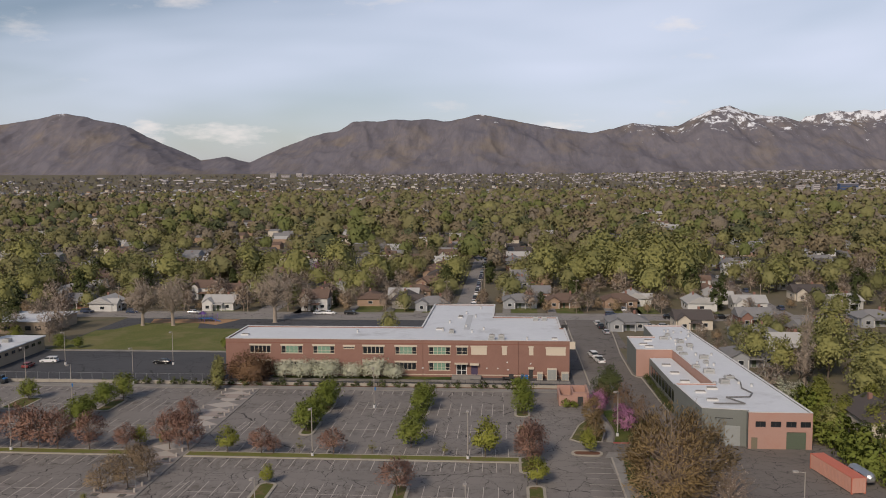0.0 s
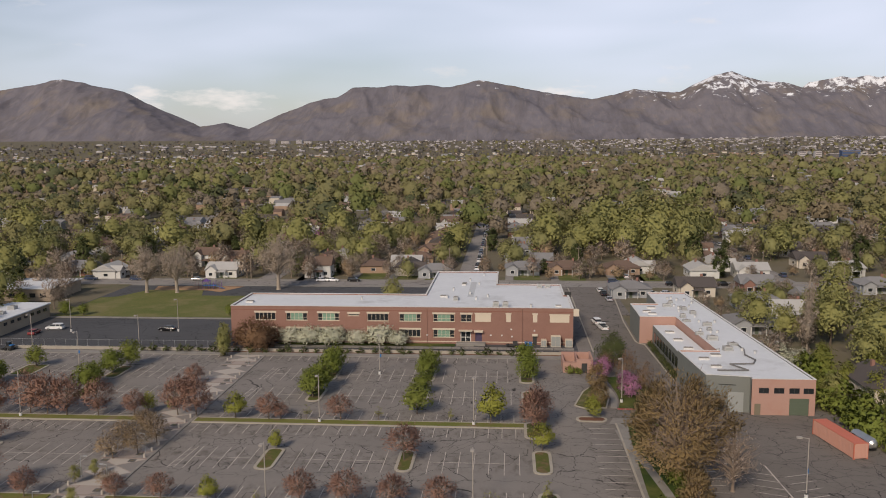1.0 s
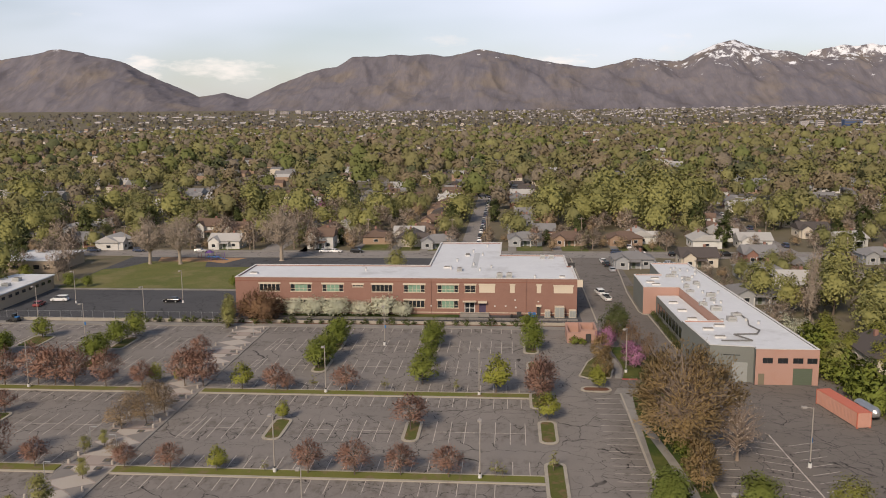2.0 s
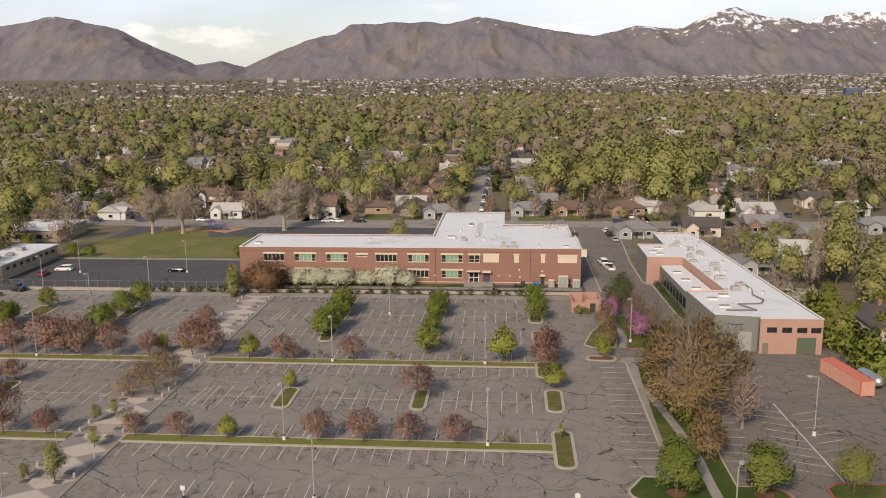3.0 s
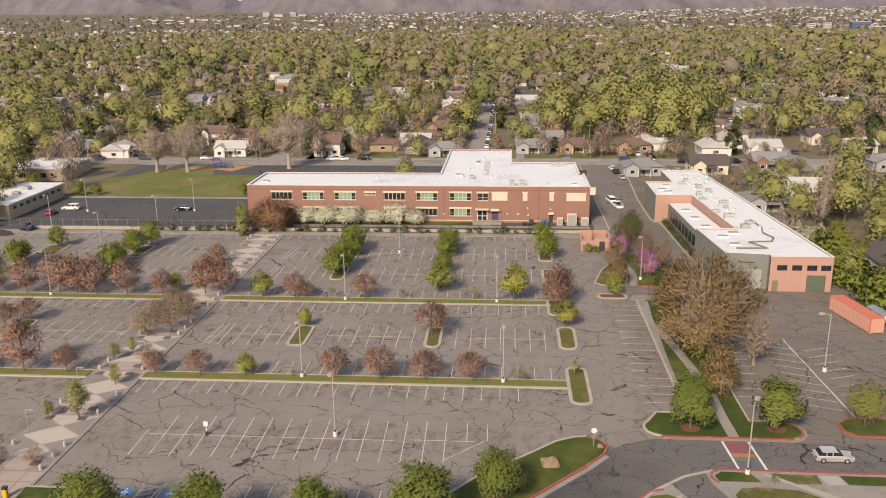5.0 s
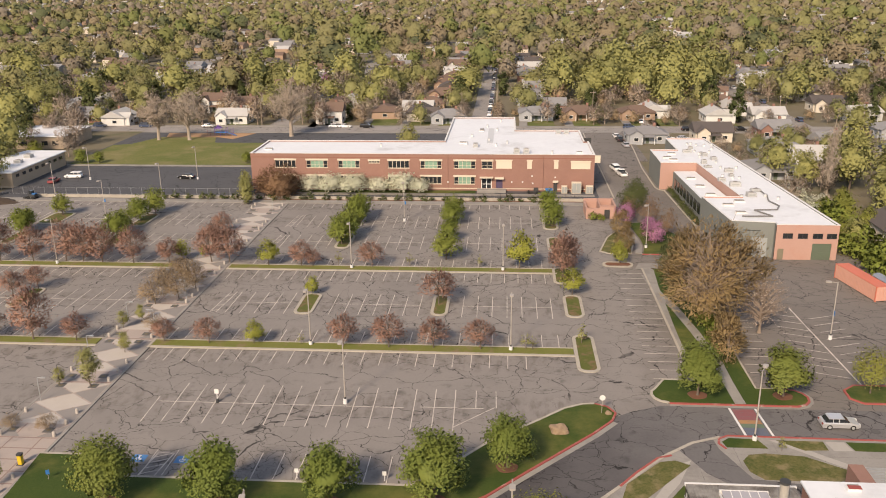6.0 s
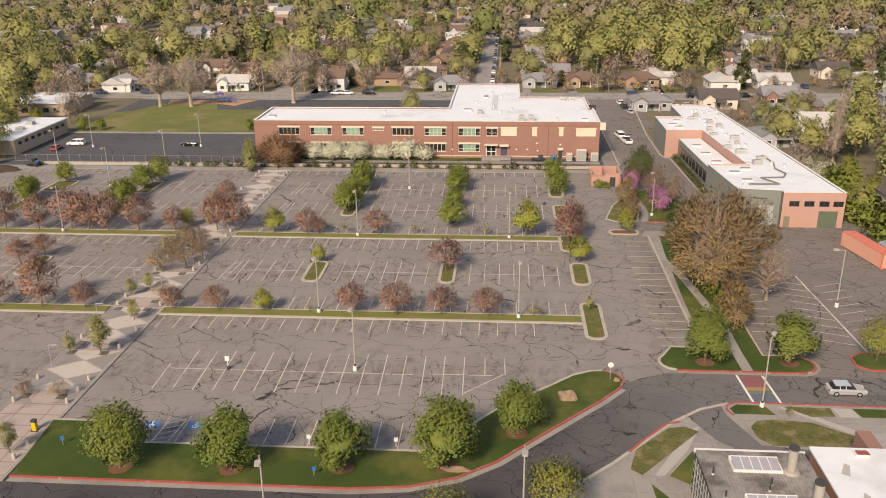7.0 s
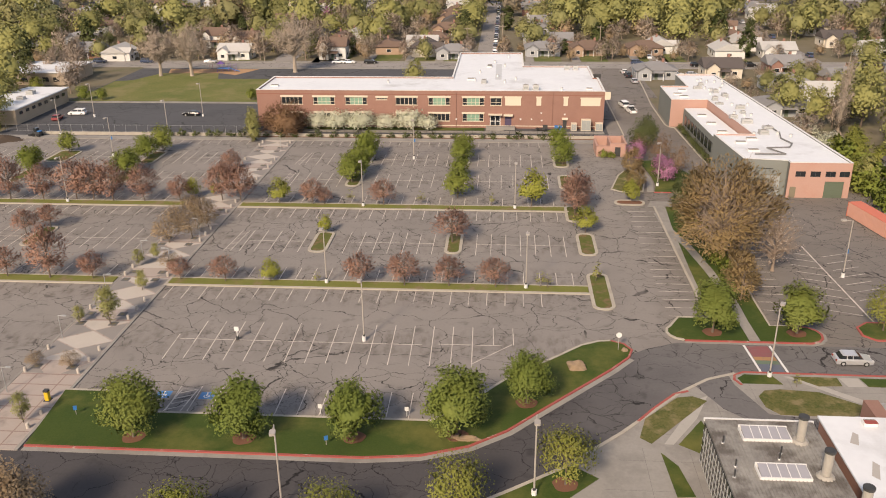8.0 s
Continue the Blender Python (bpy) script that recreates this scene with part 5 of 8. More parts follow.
mesh_fence = thing("wire_fence", "thin grey wire fence along the blacktop", "fence")
for k in range(23):
    x = -137.5 + 2.9 * k
    part("post", Shape().tube((x, 202.6, 0), (x, 202.6, 1.9), 0.035, 0.035, 5), GREY_METAL, mesh_fence)
    if k < 22:
        part("rail", Shape().tube((x, 202.6, 1.86), (x + 2.9, 202.6, 1.86), 0.022, 0.022, 4), GREY_METAL, mesh_fence)
        part("wire", Shape().tube((x, 202.6, 0.2), (x + 2.9, 202.6, 0.2), 0.015, 0.015, 4), GREY_METAL, mesh_fence)
setting("service_verge", Shape().box(-72, 16, 198.7, 199.5, -0.1, 0.1), MULCH, "bark mulch bed in front of the wall", "bed")
setting("school_verge", Shape().box(-60, -14, 206.6, 209.8, -0.1, 0.12), GRASS, "grass strip below the school wall", "lawn")
setting("school_pavement", Shape().box(-60, 16, 204.6, 206.5, -0.1, 0.12), CONCRETE, "concrete pavement by the school", "pavement")


# ---- lamps, signs, street things ----
def street_lamp(h=9.2, arm=1.0, banner=False):
    t = thing("street_lamp", "tall slim parking lot lamp on a white concrete base", "street lamp", "parking lot lamps")
    part("base", Shape().tube((0, 0, 0), (0, 0, 0.7), 0.28, 0.27, 12), WHITE, t, "white concrete pole base")
    part("collar", Shape().tube((0, 0, 0.7), (0, 0, 0.95), 0.17, 0.14, 10), DARK_METAL, t)
    part("pole", Shape().tube((0, 0, 0.95), (0, 0, h), 0.1, 0.07, 10), POLE_METAL, t)
    part("arm", Shape().tube((0, 0, h - 0.1), (0, -arm, h + 0.05), 0.05, 0.05, 6), POLE_METAL, t)
    part("lamp_head", Shape().prism(rounded(-0.28, 0.28, -arm - 0.75, -arm + 0.05, 0.15, 3), h - 0.06, h + 0.16), POLE_METAL, t)
    part("lens", Shape().prism(rounded(-0.2, 0.2, -arm - 0.65, -arm - 0.05, 0.1, 3), h - 0.09, h - 0.062), WHITE, t)
    if banner:
        part("banner", Shape().box(0.1, 0.42, -0.02, 0.02, 4.0, 4.7), BLUE_PLASTIC, t, "small blue banner sign")
    return t


LAMP = street_lamp()
LAMP.matrix_basis = pose(-35.3, 113.3, 0)
LAMP_B = street_lamp(banner=True)
LAMP_B.matrix_basis = pose(-29.1, 180.9, 0)
for x, y, a in ((-5.2, 113.0, 0), (-26.7, 95.6, 0), (-6.6, 148.4, 0), (-35.4, 148.4, 0), (-93.7, 148.4, 0), (23.5, 89.2, 150), (-5.3, 65.6, 0), (-29.3, 62.6, 10),
                (-121.7, 219.0, 0), (-91.6, 220.6, 0), (-93.1, 199.2, 0), (-121.0, 198.8, 0), (22.2, 163.3, -30), (62.5, 130, 0)):
    copy_thing(LAMP, pose(x, y, 0.0, 0, 0, a))
for x, y, a in ((42.9, 119.5, -90), (-99.0, 180.5, 0)):
    copy_thing(LAMP_B, pose(x, y, 0.0, 0, 0, a))


def utility_pole(h):
    t = thing("utility_pole", "weathered wooden utility pole with a crossarm", "utility pole", "utility poles")
    part("pole", Shape().tube((0, 0, -0.2), (0, 0, h), 0.17, 0.11, 8), POLE_WOOD, t)
    part("crossarm", Shape().box(-1.2, 1.2, 0.13, 0.25, h - 0.8, h - 0.65), POLE_WOOD, t)
    for x in (-1.05, -0.45, 0.45, 1.05):
        part("insulator", Shape().tube((x, 0.19, h - 0.65), (x, 0.19, h - 0.48), 0.05, 0.04, 6), WHITE, t)
    return t


POLE_WOOD = surface("pole_wood", (0.3, 0.245, 0.19), (0.23, 0.185, 0.145), rough=0.95, fine=3, coords="Object")
UTILITY = utility_pole(9.6)
UTILITY.matrix_basis = pose(-10.4, 337, 0)
for x, y, a in ((-24.0, 331, 0), (48.5, 345, 10), (62.8, 341, 0), (96.0, 323, 80), (27.6, 335, 0), (111.0, 284, 75), (-99.0, 310.2, 0), (-150.0, 310.2, 0), (-58.0, 332, 0), (-10.4, 378, 0)):
    copy_thing(UTILITY, pose(x, y, 0, 0, 0, a))


def walk_lamp(x, y, turn):
    t = thing("walk_lamp", "short grey twin-bend walkway lamp", "lamp", "walkway lamps", (x, y, 0.09), turn)
    part("pole", Shape().tube((0, 0, 0), (0, 0, 3.4), 0.06, 0.05, 8), GREY_METAL, t)
    part("arm", Shape().tube((0, 0, 3.4), (0.9, 0, 3.45), 0.05, 0.05, 6), GREY_METAL, t)
    part("lamp_head", Shape().box(0.5, 1.1, -0.12, 0.12, 3.38, 3.5), GREY_METAL, t)


for y in (80.5, 93.8, 107.2, 120.5):
    walk_lamp(-66.9, y, 0)
for y in (117.5, 131.0, 187):
    walk_lamp(-61.2, y, 180)


def bollard(x, y, z=0.09):
    t = thing("bollard", "squat round pale concrete bollard", "bollard", "walk bollards", (x, y, z))
    part("post", Shape().tube((0, 0, 0), (0, 0, 0.6), 0.21, 0.19, 10), PAVER_PALE, t)
    part("cap", Shape().tube((0, 0, 0.6), (0, 0, 0.68), 0.19, 0.11, 10), PAVER_PALE, t)


for k in range(9):
    for x in (-67.3, -60.5):
        for dy in (-2.9, 0, 2.8):
            if 0 < k < 8 or dy > -2:
                bollard(x, 73.55 + 14.6 * k + dy)


def sign_post(x, y, h, disc, label, turn=0, z=0.0, round_=True):
    t = thing("sign", label, "sign", "", (x, y, z), turn)
    part("post", Shape().tube((0, 0, 0), (0, 0, h), 0.035, 0.035, 6), POLE_METAL, t)
    if round_:
        part("plate", Shape().tube((0, -0.05, h), (0, -0.02, h), 0.38, 0.38, 12), disc, t)
    else:
        part("plate", Shape().box(-0.2, 0.2, -0.05, -0.02, h - 0.3, h + 0.25), disc, t)


sign_post(6.2, 94.8, 2.1, WHITE, "round pale sign on a thin post", 0, 0.14)
for x, y in ((-56.4, 76.4), (-27.0, 72.4)):
    sign_post(x, y, 0.9, BLUE_PLASTIC, "small blue sign on a post in the lawn", 20, 0.14, False)
for x in (-28.9, -19.1, -36.4):
    t = thing("parking_sign", "low white sign marker at a stall head", "sign", "stall signs", (x, 78.4, 0))
    part("post", Shape().tube((0, 0, 0), (0, 0, 0.9), 0.05, 0.05, 6), WHITE, t)
    part("plate", Shape().box(-0.22, 0.22, -0.09, -0.05, 0.75, 1.25), WHITE, t)
t = thing("sign", "white and black banded marker post in the lot", "sign", "", (-43.5, 95.0, 0))
part("base", Shape().tube((0, 0, 0), (0, 0, 0.5), 0.25, 0.2, 8), DARK_METAL, t)
part("post", Shape().tube((0, 0, 0.5), (0, 0, 1.4), 0.07, 0.07, 6), WHITE, t)
part("plate", Shape().box(-0.3, 0.3, -0.12, -0.07, 1.3, 1.95), WHITE, t)
t = thing("waste_bin", "yellow litter bin with a dark lid", "bin", "", (-61.2, 79.2, 0.09))
part("body", Shape().prism(rounded(-0.27, 0.27, -0.27, 0.27, 0.1, 3), 0.0, 1.15), YELLOW, t)
part("lid", Shape().prism(rounded(-0.3, 0.3, -0.3, 0.3, 0.1, 3), 1.15, 1.35), DARK_METAL, t)
part("foot", Shape().box(-0.4, 0.4, -0.4, 0.4, -0.01, 0.05), DARK_METAL, t)
for x, y in ((4.2, 208.3), (5.2, 208.2)):
    t = thing("wheelie_bin", "blue wheeled recycling bin", "bin", "recycling bins", (x, y, 0.0))
    part("body", Shape().box(-0.4, 0.4, -0.4, 0.4, 0.1, 1.1), BLUE_PLASTIC, t)
    part("lid", Shape().box(-0.43, 0.43, -0.45, 0.42, 1.1, 1.2), BLUE_PLASTIC, t)
    part("wheel", Shape().tube((-0.35, 0.4, 0.12), (0.35, 0.4, 0.12), 0.12, 0.12, 8), RUBBER, t)
t = thing("equipment", "dark ground equipment on a low trailer", "equipment", "", (0.6, 207.9, 0))
part("bed", Shape().box(-1.6, 1.6, -0.6, 0.6, 0.35, 0.55), DARK_METAL, t)
part("engine", Shape().box(0.2, 1.4, -0.5, 0.5, 0.55, 1.4), DARK_METAL, t)
for x in (-1.0, 1.0):
    part("wheel", Shape().tube((x, -0.65, 0.33), (x, 0.65, 0.33), 0.33, 0.33, 10), RUBBER, t)


t = thing("manhole_cover", "dark iron drain cover in the drive", "drain cover", "", (38.6, 92.2, 0.004))
part("frame", Shape().prism(arc(0, 0, 0.55, 0, 345, 23), 0.0, 0.012), surface("drain_iron", (0.1, 0.095, 0.09), (0.07, 0.065, 0.06), rough=0.6, metal=0.4), t)
part("lid", Shape().prism(arc(0, 0, 0.42, 0, 345, 23), 0.012, 0.02), MATS["grate_iron"], t)


def boulder(x, y, z, sx, sy, sz, seed):
    bm = bmesh.new()
    bmesh.ops.create_icosphere(bm, subdivisions=3, radius=1.0)
    for v in bm.verts:
        k = 1 + 0.35 * noise.noise(v.co * 1.3 + Vector((seed, 0, 0))) + 0.12 * noise.noise(v.co * 4 + Vector((0, seed, 0)))
        v.co = Vector((v.co.x * sx, v.co.y * sy, max(-0.25, v.co.z) * sz)) * k
    me = bpy.data.meshes.new("boulder")
    bm.to_mesh(me)
    bm.free()
    me.materials.append(STONE)
    ob = tagged(new("boulder", me), "tan weathered boulder lying on the lawn", "boulder", "lawn boulders")
    ob.matrix_basis = pose(x, y, z)


boulder(0.6, 90.0, 0.25, 1.2, 0.95, 0.75, 3.0)
boulder(-12.2, 74.3, 0.2, 1.5, 0.5, 0.35, 7.0)
boulder(7.0, 94.6, 0.2, 0.4, 0.4, 0.3, 9.0)


def container():
    t = thing("shipping_container", "faded red-orange shipping container on the asphalt", "container", "", (54.0, 144.4, 0), -86.5 + 180)
    # local x along its length
    t.matrix_basis = pose(57.0, 135.6, 0, 0, 0, 101)
    L, W, H = 12.2, 2.44, 2.7
    part("side", Shape().box(0, L, -W / 2, W / 2, 0.15, H - 0.05), PINK_STEEL, t, "faded salmon steel sides")
    part("roof", Shape().box(-0.02, L + 0.02, -W / 2 - 0.02, W / 2 + 0.02, H - 0.05, H), ORANGE, t, "orange-red steel roof")
    for k in range(30):
        x = 0.2 + 0.4 * k
        part("rib", Shape().box(x, x + 0.18, W / 2, W / 2 + 0.04, 0.25, H - 0.15), PINK_STEEL, t)
    for k in (0.1, -W / 2 + 0.1):
        part("door", Shape().box(-0.05, -0.003, k, k + 1.05, 0.25, H - 0.15), PINK_STEEL, t)
        part("lock_bar", Shape().tube((-0.08, k + 0.5, 0.3), (-0.08, k + 0.5, H - 0.2), 0.025, 0.025, 6), PINK_STEEL, t)
    for x in (0, L - 0.2):
        for y in (-W / 2, W / 2 - 0.2):
            part("corner_post", Shape().box(x - 0.03, x + 0.23, y - 0.03, y + 0.23, 0.0, H + 0.01), ORANGE, t)


container()


def trailer():
    t = thing("travel_trailer", "rounded silver aluminium travel trailer", "trailer", "", (60.2, 138.2, 0), 100)
    sh = Shape()
    prof = [(1.05 * math.cos(a), 1.45 + 1.05 * math.sin(a)) for a in [radians(-50 + 280 * k / 14) for k in range(15)]]
    rings = [(0, 0.35), (0.35, 0.78), (0.9, 0.97), (1.6, 1.0), (4.6, 1.0), (5.3, 0.96), (5.8, 0.76), (6.1, 0.35)]
    vs, fs = [], []
    n = len(prof)
    for x, k in rings:
        vs += [(x, y * k, 1.45 + (z - 1.45) * k) for y, z in prof]
    for i in range(len(rings) - 1):
        for j in range(n):
            fs.append((i * n + j, i * n + (j + 1) % n, (i + 1) * n + (j + 1) % n, (i + 1) * n + j))
    fs += [tuple(range(n - 1, -1, -1)), tuple((len(rings) - 1) * n + j for j in range(n))]
    sh.add(vs, fs)
    part("shell", sh, surface("aluminium", (0.6, 0.6, 0.6), (0.5, 0.5, 0.5), rough=0.35, metal=0.8), t)
    for x in (1.4, 3.8):
        part("window", Shape().box(x, x + 1.0, 1.04, 1.08, 1.5, 2.0), GLASS, t)
    part("wheel", Shape().tube((3.0, -1.0, 0.35), (3.0, 1.0, 0.35), 0.35, 0.35, 12), RUBBER, t)
    part("hitch", Shape().tube((6.1, 0, 0.5), (7.2, 0, 0.45), 0.06, 0.05, 6), DARK_METAL, t)
    part("jack", Shape().tube((7.1, 0, 0), (7.1, 0, 0.5), 0.05, 0.05, 6), DARK_METAL, t)


trailer()


# ---- vehicles ----
def car(name, paint, label, kind="car", at=(0, 0), turn=0.0, group="parked cars", z=0.0):
    """A car along local x: lower body, glazed cabin, roof, wheels, lamps."""
    t = thing(name, label, "car" if kind != "pickup" else "pickup truck", group, (at[0], at[1], z), turn)
    L, W, H = {"car": (4.5, 1.78, 1.45), "suv": (4.8, 1.9, 1.75), "pickup": (5.6, 1.95, 1.8)}[kind]
    h = L / 2
    low = [(-h, 0.45), (-h + 0.08, 0.82), (-h + 0.2, 0.95), (h * 0.42, 0.98), (h * 0.9, 0.8), (h, 0.62), (h, 0.35), (h * 0.9, 0.24), (-h * 0.95, 0.24)]
    if kind != "car":
        low = [(x, z * 1.12) for x, z in low]

    def loft(profile, half, taper):
        sh, n = Shape(), len(profile)
        vs = [(x, -half(z), z) for x, z in profile] + [(x, half(z), z) for x, z in profile]
        fs = [tuple(range(n)), tuple(range(2 * n - 1, n - 1, -1))] + [(k, n + k, n + (k + 1) % n, (k + 1) % n) for k in range(n)]
        return sh.add(vs, fs)

    part("body", loft(low, lambda z: W / 2 - (0.06 if z < 0.4 or z > 0.9 else 0), 0), paint, t)
    if kind == "pickup":
        cab = [(-0.5, 1.05), (-0.35, H - 0.08), (0.7, H - 0.08), (1.45, 1.05)]
    elif kind == "suv":
        cab = [(-h + 0.12, 1.0), (-h + 0.4, H - 0.1), (0.55, H - 0.08), (1.35, 1.05)]
    else:
        cab = [(-h + 0.35, 0.92), (-h + 0.85, H - 0.08), (0.3, H - 0.06), (1.05, 0.94)]
    part("glass", loft(cab, lambda z: W / 2 - 0.08 - max(0, z - 0.95) * 0.28, 0), GLASS, t)
    rt = [(cab[1][0] - 0.12, cab[1][1]), (cab[1][0] + 0.08, H), (cab[2][0] - 0.1, H), (cab[2][0] + 0.06, cab[2][1])]
    part("roof", loft(rt, lambda z: W / 2 - 0.15, 0), paint, t)
    for x in (cab[1][0] + 0.35, (cab[1][0] + cab[2][0]) / 2 + 0.2):
        for s in (-1, 1):
            part("pillar", Shape().add([(x, s * (W / 2 - 0.07), 0.95), (x + 0.09, s * (W / 2 - 0.07), 0.95), (x + 0.09, s * (W / 2 - 0.2), H - 0.05), (x, s * (W / 2 - 0.2), H - 0.05)], [(0, 1, 2, 3)]), paint, t)
    if kind == "pickup":
        part("bed", Shape().box(-h + 0.15, -0.6, -W / 2 + 0.14, W / 2 - 0.14, 1.06, 1.09), DARK_METAL, t)
        part("bed_side", Shape().box(-h + 0.1, -0.55, -W / 2 + 0.02, -W / 2 + 0.12, 1.0, 1.28).box(-h + 0.1, -0.55, W / 2 - 0.12, W / 2 - 0.02, 1.0, 1.28), paint, t)
    for x in (-h * 0.6, h * 0.62):
        for s in (-1, 1):
            w = part("wheel", Shape().tube((x, s * (W / 2 - 0.22), 0.33), (x, s * (W / 2 + 0.01), 0.33), 0.33, 0.33, 14), RUBBER, t)
            part("rim", Shape().tube((x, s * (W / 2 + 0.012), 0.33), (x, s * (W / 2 + 0.03), 0.33), 0.2, 0.18, 10), GREY_METAL, w)
    for s in (-1, 1):
        part("headlight", Shape().box(h - 0.12, h + 0.01, s * W * 0.36 - 0.2, s * W * 0.36 + 0.2, 0.62, 0.76), WHITE, t)
        part("tail_light", Shape().box(-h - 0.02, -h + 0.1, s * W * 0.38 - 0.15, s * W * 0.38 + 0.15, 0.68, 0.84), MATS["red_hatch"], t)
    return t


CAR_WHITE = surface("car_white", (0.78, 0.78, 0.77), (0.72, 0.72, 0.71), rough=0.25, spec=0.6)
CAR_BLACK = surface("car_black", (0.012, 0.012, 0.013), (0.018, 0.018, 0.02), rough=0.2, spec=0.6)
CAR_RED = surface("car_red", (0.24, 0.03, 0.03), (0.2, 0.03, 0.03), rough=0.3, spec=0.6)
CAR_SILVER = surface("car_silver", (0.6, 0.6, 0.6), (0.52, 0.52, 0.53), rough=0.3, metal=0.5)
CAR_BLUE = surface("car_blue", (0.04, 0.06, 0.11), (0.035, 0.05, 0.09), rough=0.3, spec=0.6)
car("suv", CAR_WHITE, "white sport utility car parked on the blacktop", "suv", (-127.6, 221.2), 184)
car("car", CAR_BLACK, "black saloon car parked on the blacktop", "car", (-95.1, 221.3), 182)
car("car", CAR_RED, "dark red car parked on the blacktop", "car", (-130.4, 215.6), 95)
car("car", CAR_SILVER, "silver hatchback on the drive", "car", (34.6, 93.2), 0, "", 0.004)
car("pickup_truck", CAR_WHITE, "white pickup truck on the side street", "pickup", (25.6, 229.0), 100)
car("suv", CAR_WHITE, "white car on the side street", "suv", (24.6, 236.2), 100)
base_cars = [car("car", m, l, k, (p[0], p[1]), a) for m, l, k, p, a in (
    (CAR_WHITE, "white car parked along a street", "car", (31.0, 287.0), 95), (CAR_BLACK, "black car parked along a street", "suv", (31.4, 280.5), 95),
    (CAR_SILVER, "silver car parked along a street", "car", (32.2, 271.0), 95), (CAR_BLUE, "dark blue car parked along a street", "suv", (112.0, 268.0), 98))]
rnd = random.Random(21)
for k in range(30):
    y = 318 + 8.0 * k + rnd.uniform(-1.2, 1.2)
    if k % 7 != 4:
        copy_thing(base_cars[(0, 0, 2, 0, 1, 3)[rnd.randrange(6)]], pose(-13.2, y, 0, 0, 0, 90))
    if k % 3 == 0:
        copy_thing(base_cars[rnd.randrange(4)], pose(103.0, y + 4, 0, 0, 0, 90))
for x in (-160, -142, -118, -70, -66, -58, 38, 46, 62):
    copy_thing(base_cars[rnd.randrange(4)], pose(x, 304.6, 0, 0, 0, 0))
for x, y, a in ((44, 318, 90), (58, 300, 10), (53, 283, 0), (48, 283, 4), (76, 300, 0), (-73, 316, 80), (66, 214, 8)):
    copy_thing(base_cars[rnd.randrange(4)], pose(x, y, 0.0 if 296 < y < 306 else -0.1, 0, 0, a))


def tractor():
    t = thing("loader", "blue and black compact loader by a soil heap", "loader", "", (-126.5, 197.6, 0), 170)
    part("body", Shape().box(-1.2, 0.8, -0.6, 0.6, 0.5, 1.3), DARK_METAL, t)
    part("hood", Shape().box(-1.25, -0.4, -0.5, 0.5, 1.3, 1.55), BLUE_PLASTIC, t)
    part("cab", Shape().box(-0.4, 0.4, -0.5, 0.5, 1.3, 2.2), GLASS, t)
    part("bucket", Shape().prism([(1.4, -0.8), (2.1, -0.8), (2.1, 0.8), (1.4, 0.8)], 0.1, 0.7), DARK_METAL, t)
    part("boom", Shape().tube((0.2, 0.5, 1.3), (1.6, 0.5, 0.5), 0.08, 0.08, 6), DARK_METAL, t)
    for x in (-0.8, 0.6):
        for s in (-1, 1):
            part("wheel", Shape().tube((x, s * 0.6, 0.42), (x, s * 0.85, 0.42), 0.42, 0.42, 12), RUBBER, t)
    sh = Shape()
    vs, fs = [(0, 0, 1.3)], []
    for i, (r, z) in enumerate(((1.2, 0.95), (2.4, 0.4), (3.4, -0.02))):
        for k in range(14):
            q = 1 + 0.18 * math.sin(k * 2.3 + i)
            vs.append((1.5 * r * q * math.cos(k * math.pi / 7), r * q * math.sin(k * math.pi / 7), z))
    fs = [(0, 1 + k, 1 + (k + 1) % 14) for k in range(14)]
    for i in range(2):
        fs += [(1 + i * 14 + k, 15 + i * 14 + k, 15 + i * 14 + (k + 1) % 14, 1 + i * 14 + (k + 1) % 14) for k in range(14)]
    ob = tagged(part("soil_heap", sh.add(vs, fs), surface("dark_soil", (0.07, 0.05, 0.035), (0.05, 0.035, 0.025), fine=4, bump=0.5)), "dark heap of soil at the lot's edge", "soil heap")
    ob.matrix_basis = pose(-133.5, 194.0, 0)


tractor()


def playground():
    t = thing("play_structure", "purple and blue climbing frame in the play area", "play structure", "", (-106, 287, 0.05))
    for x in (-3, -1, 1, 3):
        for y in (-1.2, 1.2):
            part("post", Shape().tube((x, y, 0), (x, y, 2.8), 0.07, 0.07, 6), PURPLE, t)
    part("deck", Shape().box(-3, 1, -1.2, 1.2, 1.2, 1.3), BLUE_PLASTIC, t)
    part("roof", Shape().add([(-3.2, -1.4, 2.8), (-0.8, -1.4, 2.8), (-0.8, 1.4, 2.8), (-3.2, 1.4, 2.8), (-2, 0, 3.8)], [(0, 1, 4), (1, 2, 4), (2, 3, 4), (3, 0, 4)]), PURPLE, t)
    part("slide", Shape().add([(1, -0.4, 1.3), (1, 0.4, 1.3), (4.5, 0.4, 0.2), (4.5, -0.4, 0.2), (1, -0.4, 1.2), (1, 0.4, 1.2), (4.5, 0.4, 0.1), (4.5, -0.4, 0.1)], [(0, 3, 2, 1), (4, 5, 6, 7), (0, 4, 7, 3), (1, 2, 6, 5)]), BLUE_PLASTIC, t)
    for x in (-6, -5):
        part("bar", Shape().tube((x, 0, 0), (x, 0, 2.4), 0.05, 0.05, 6), CAR_RED, t)


playground()


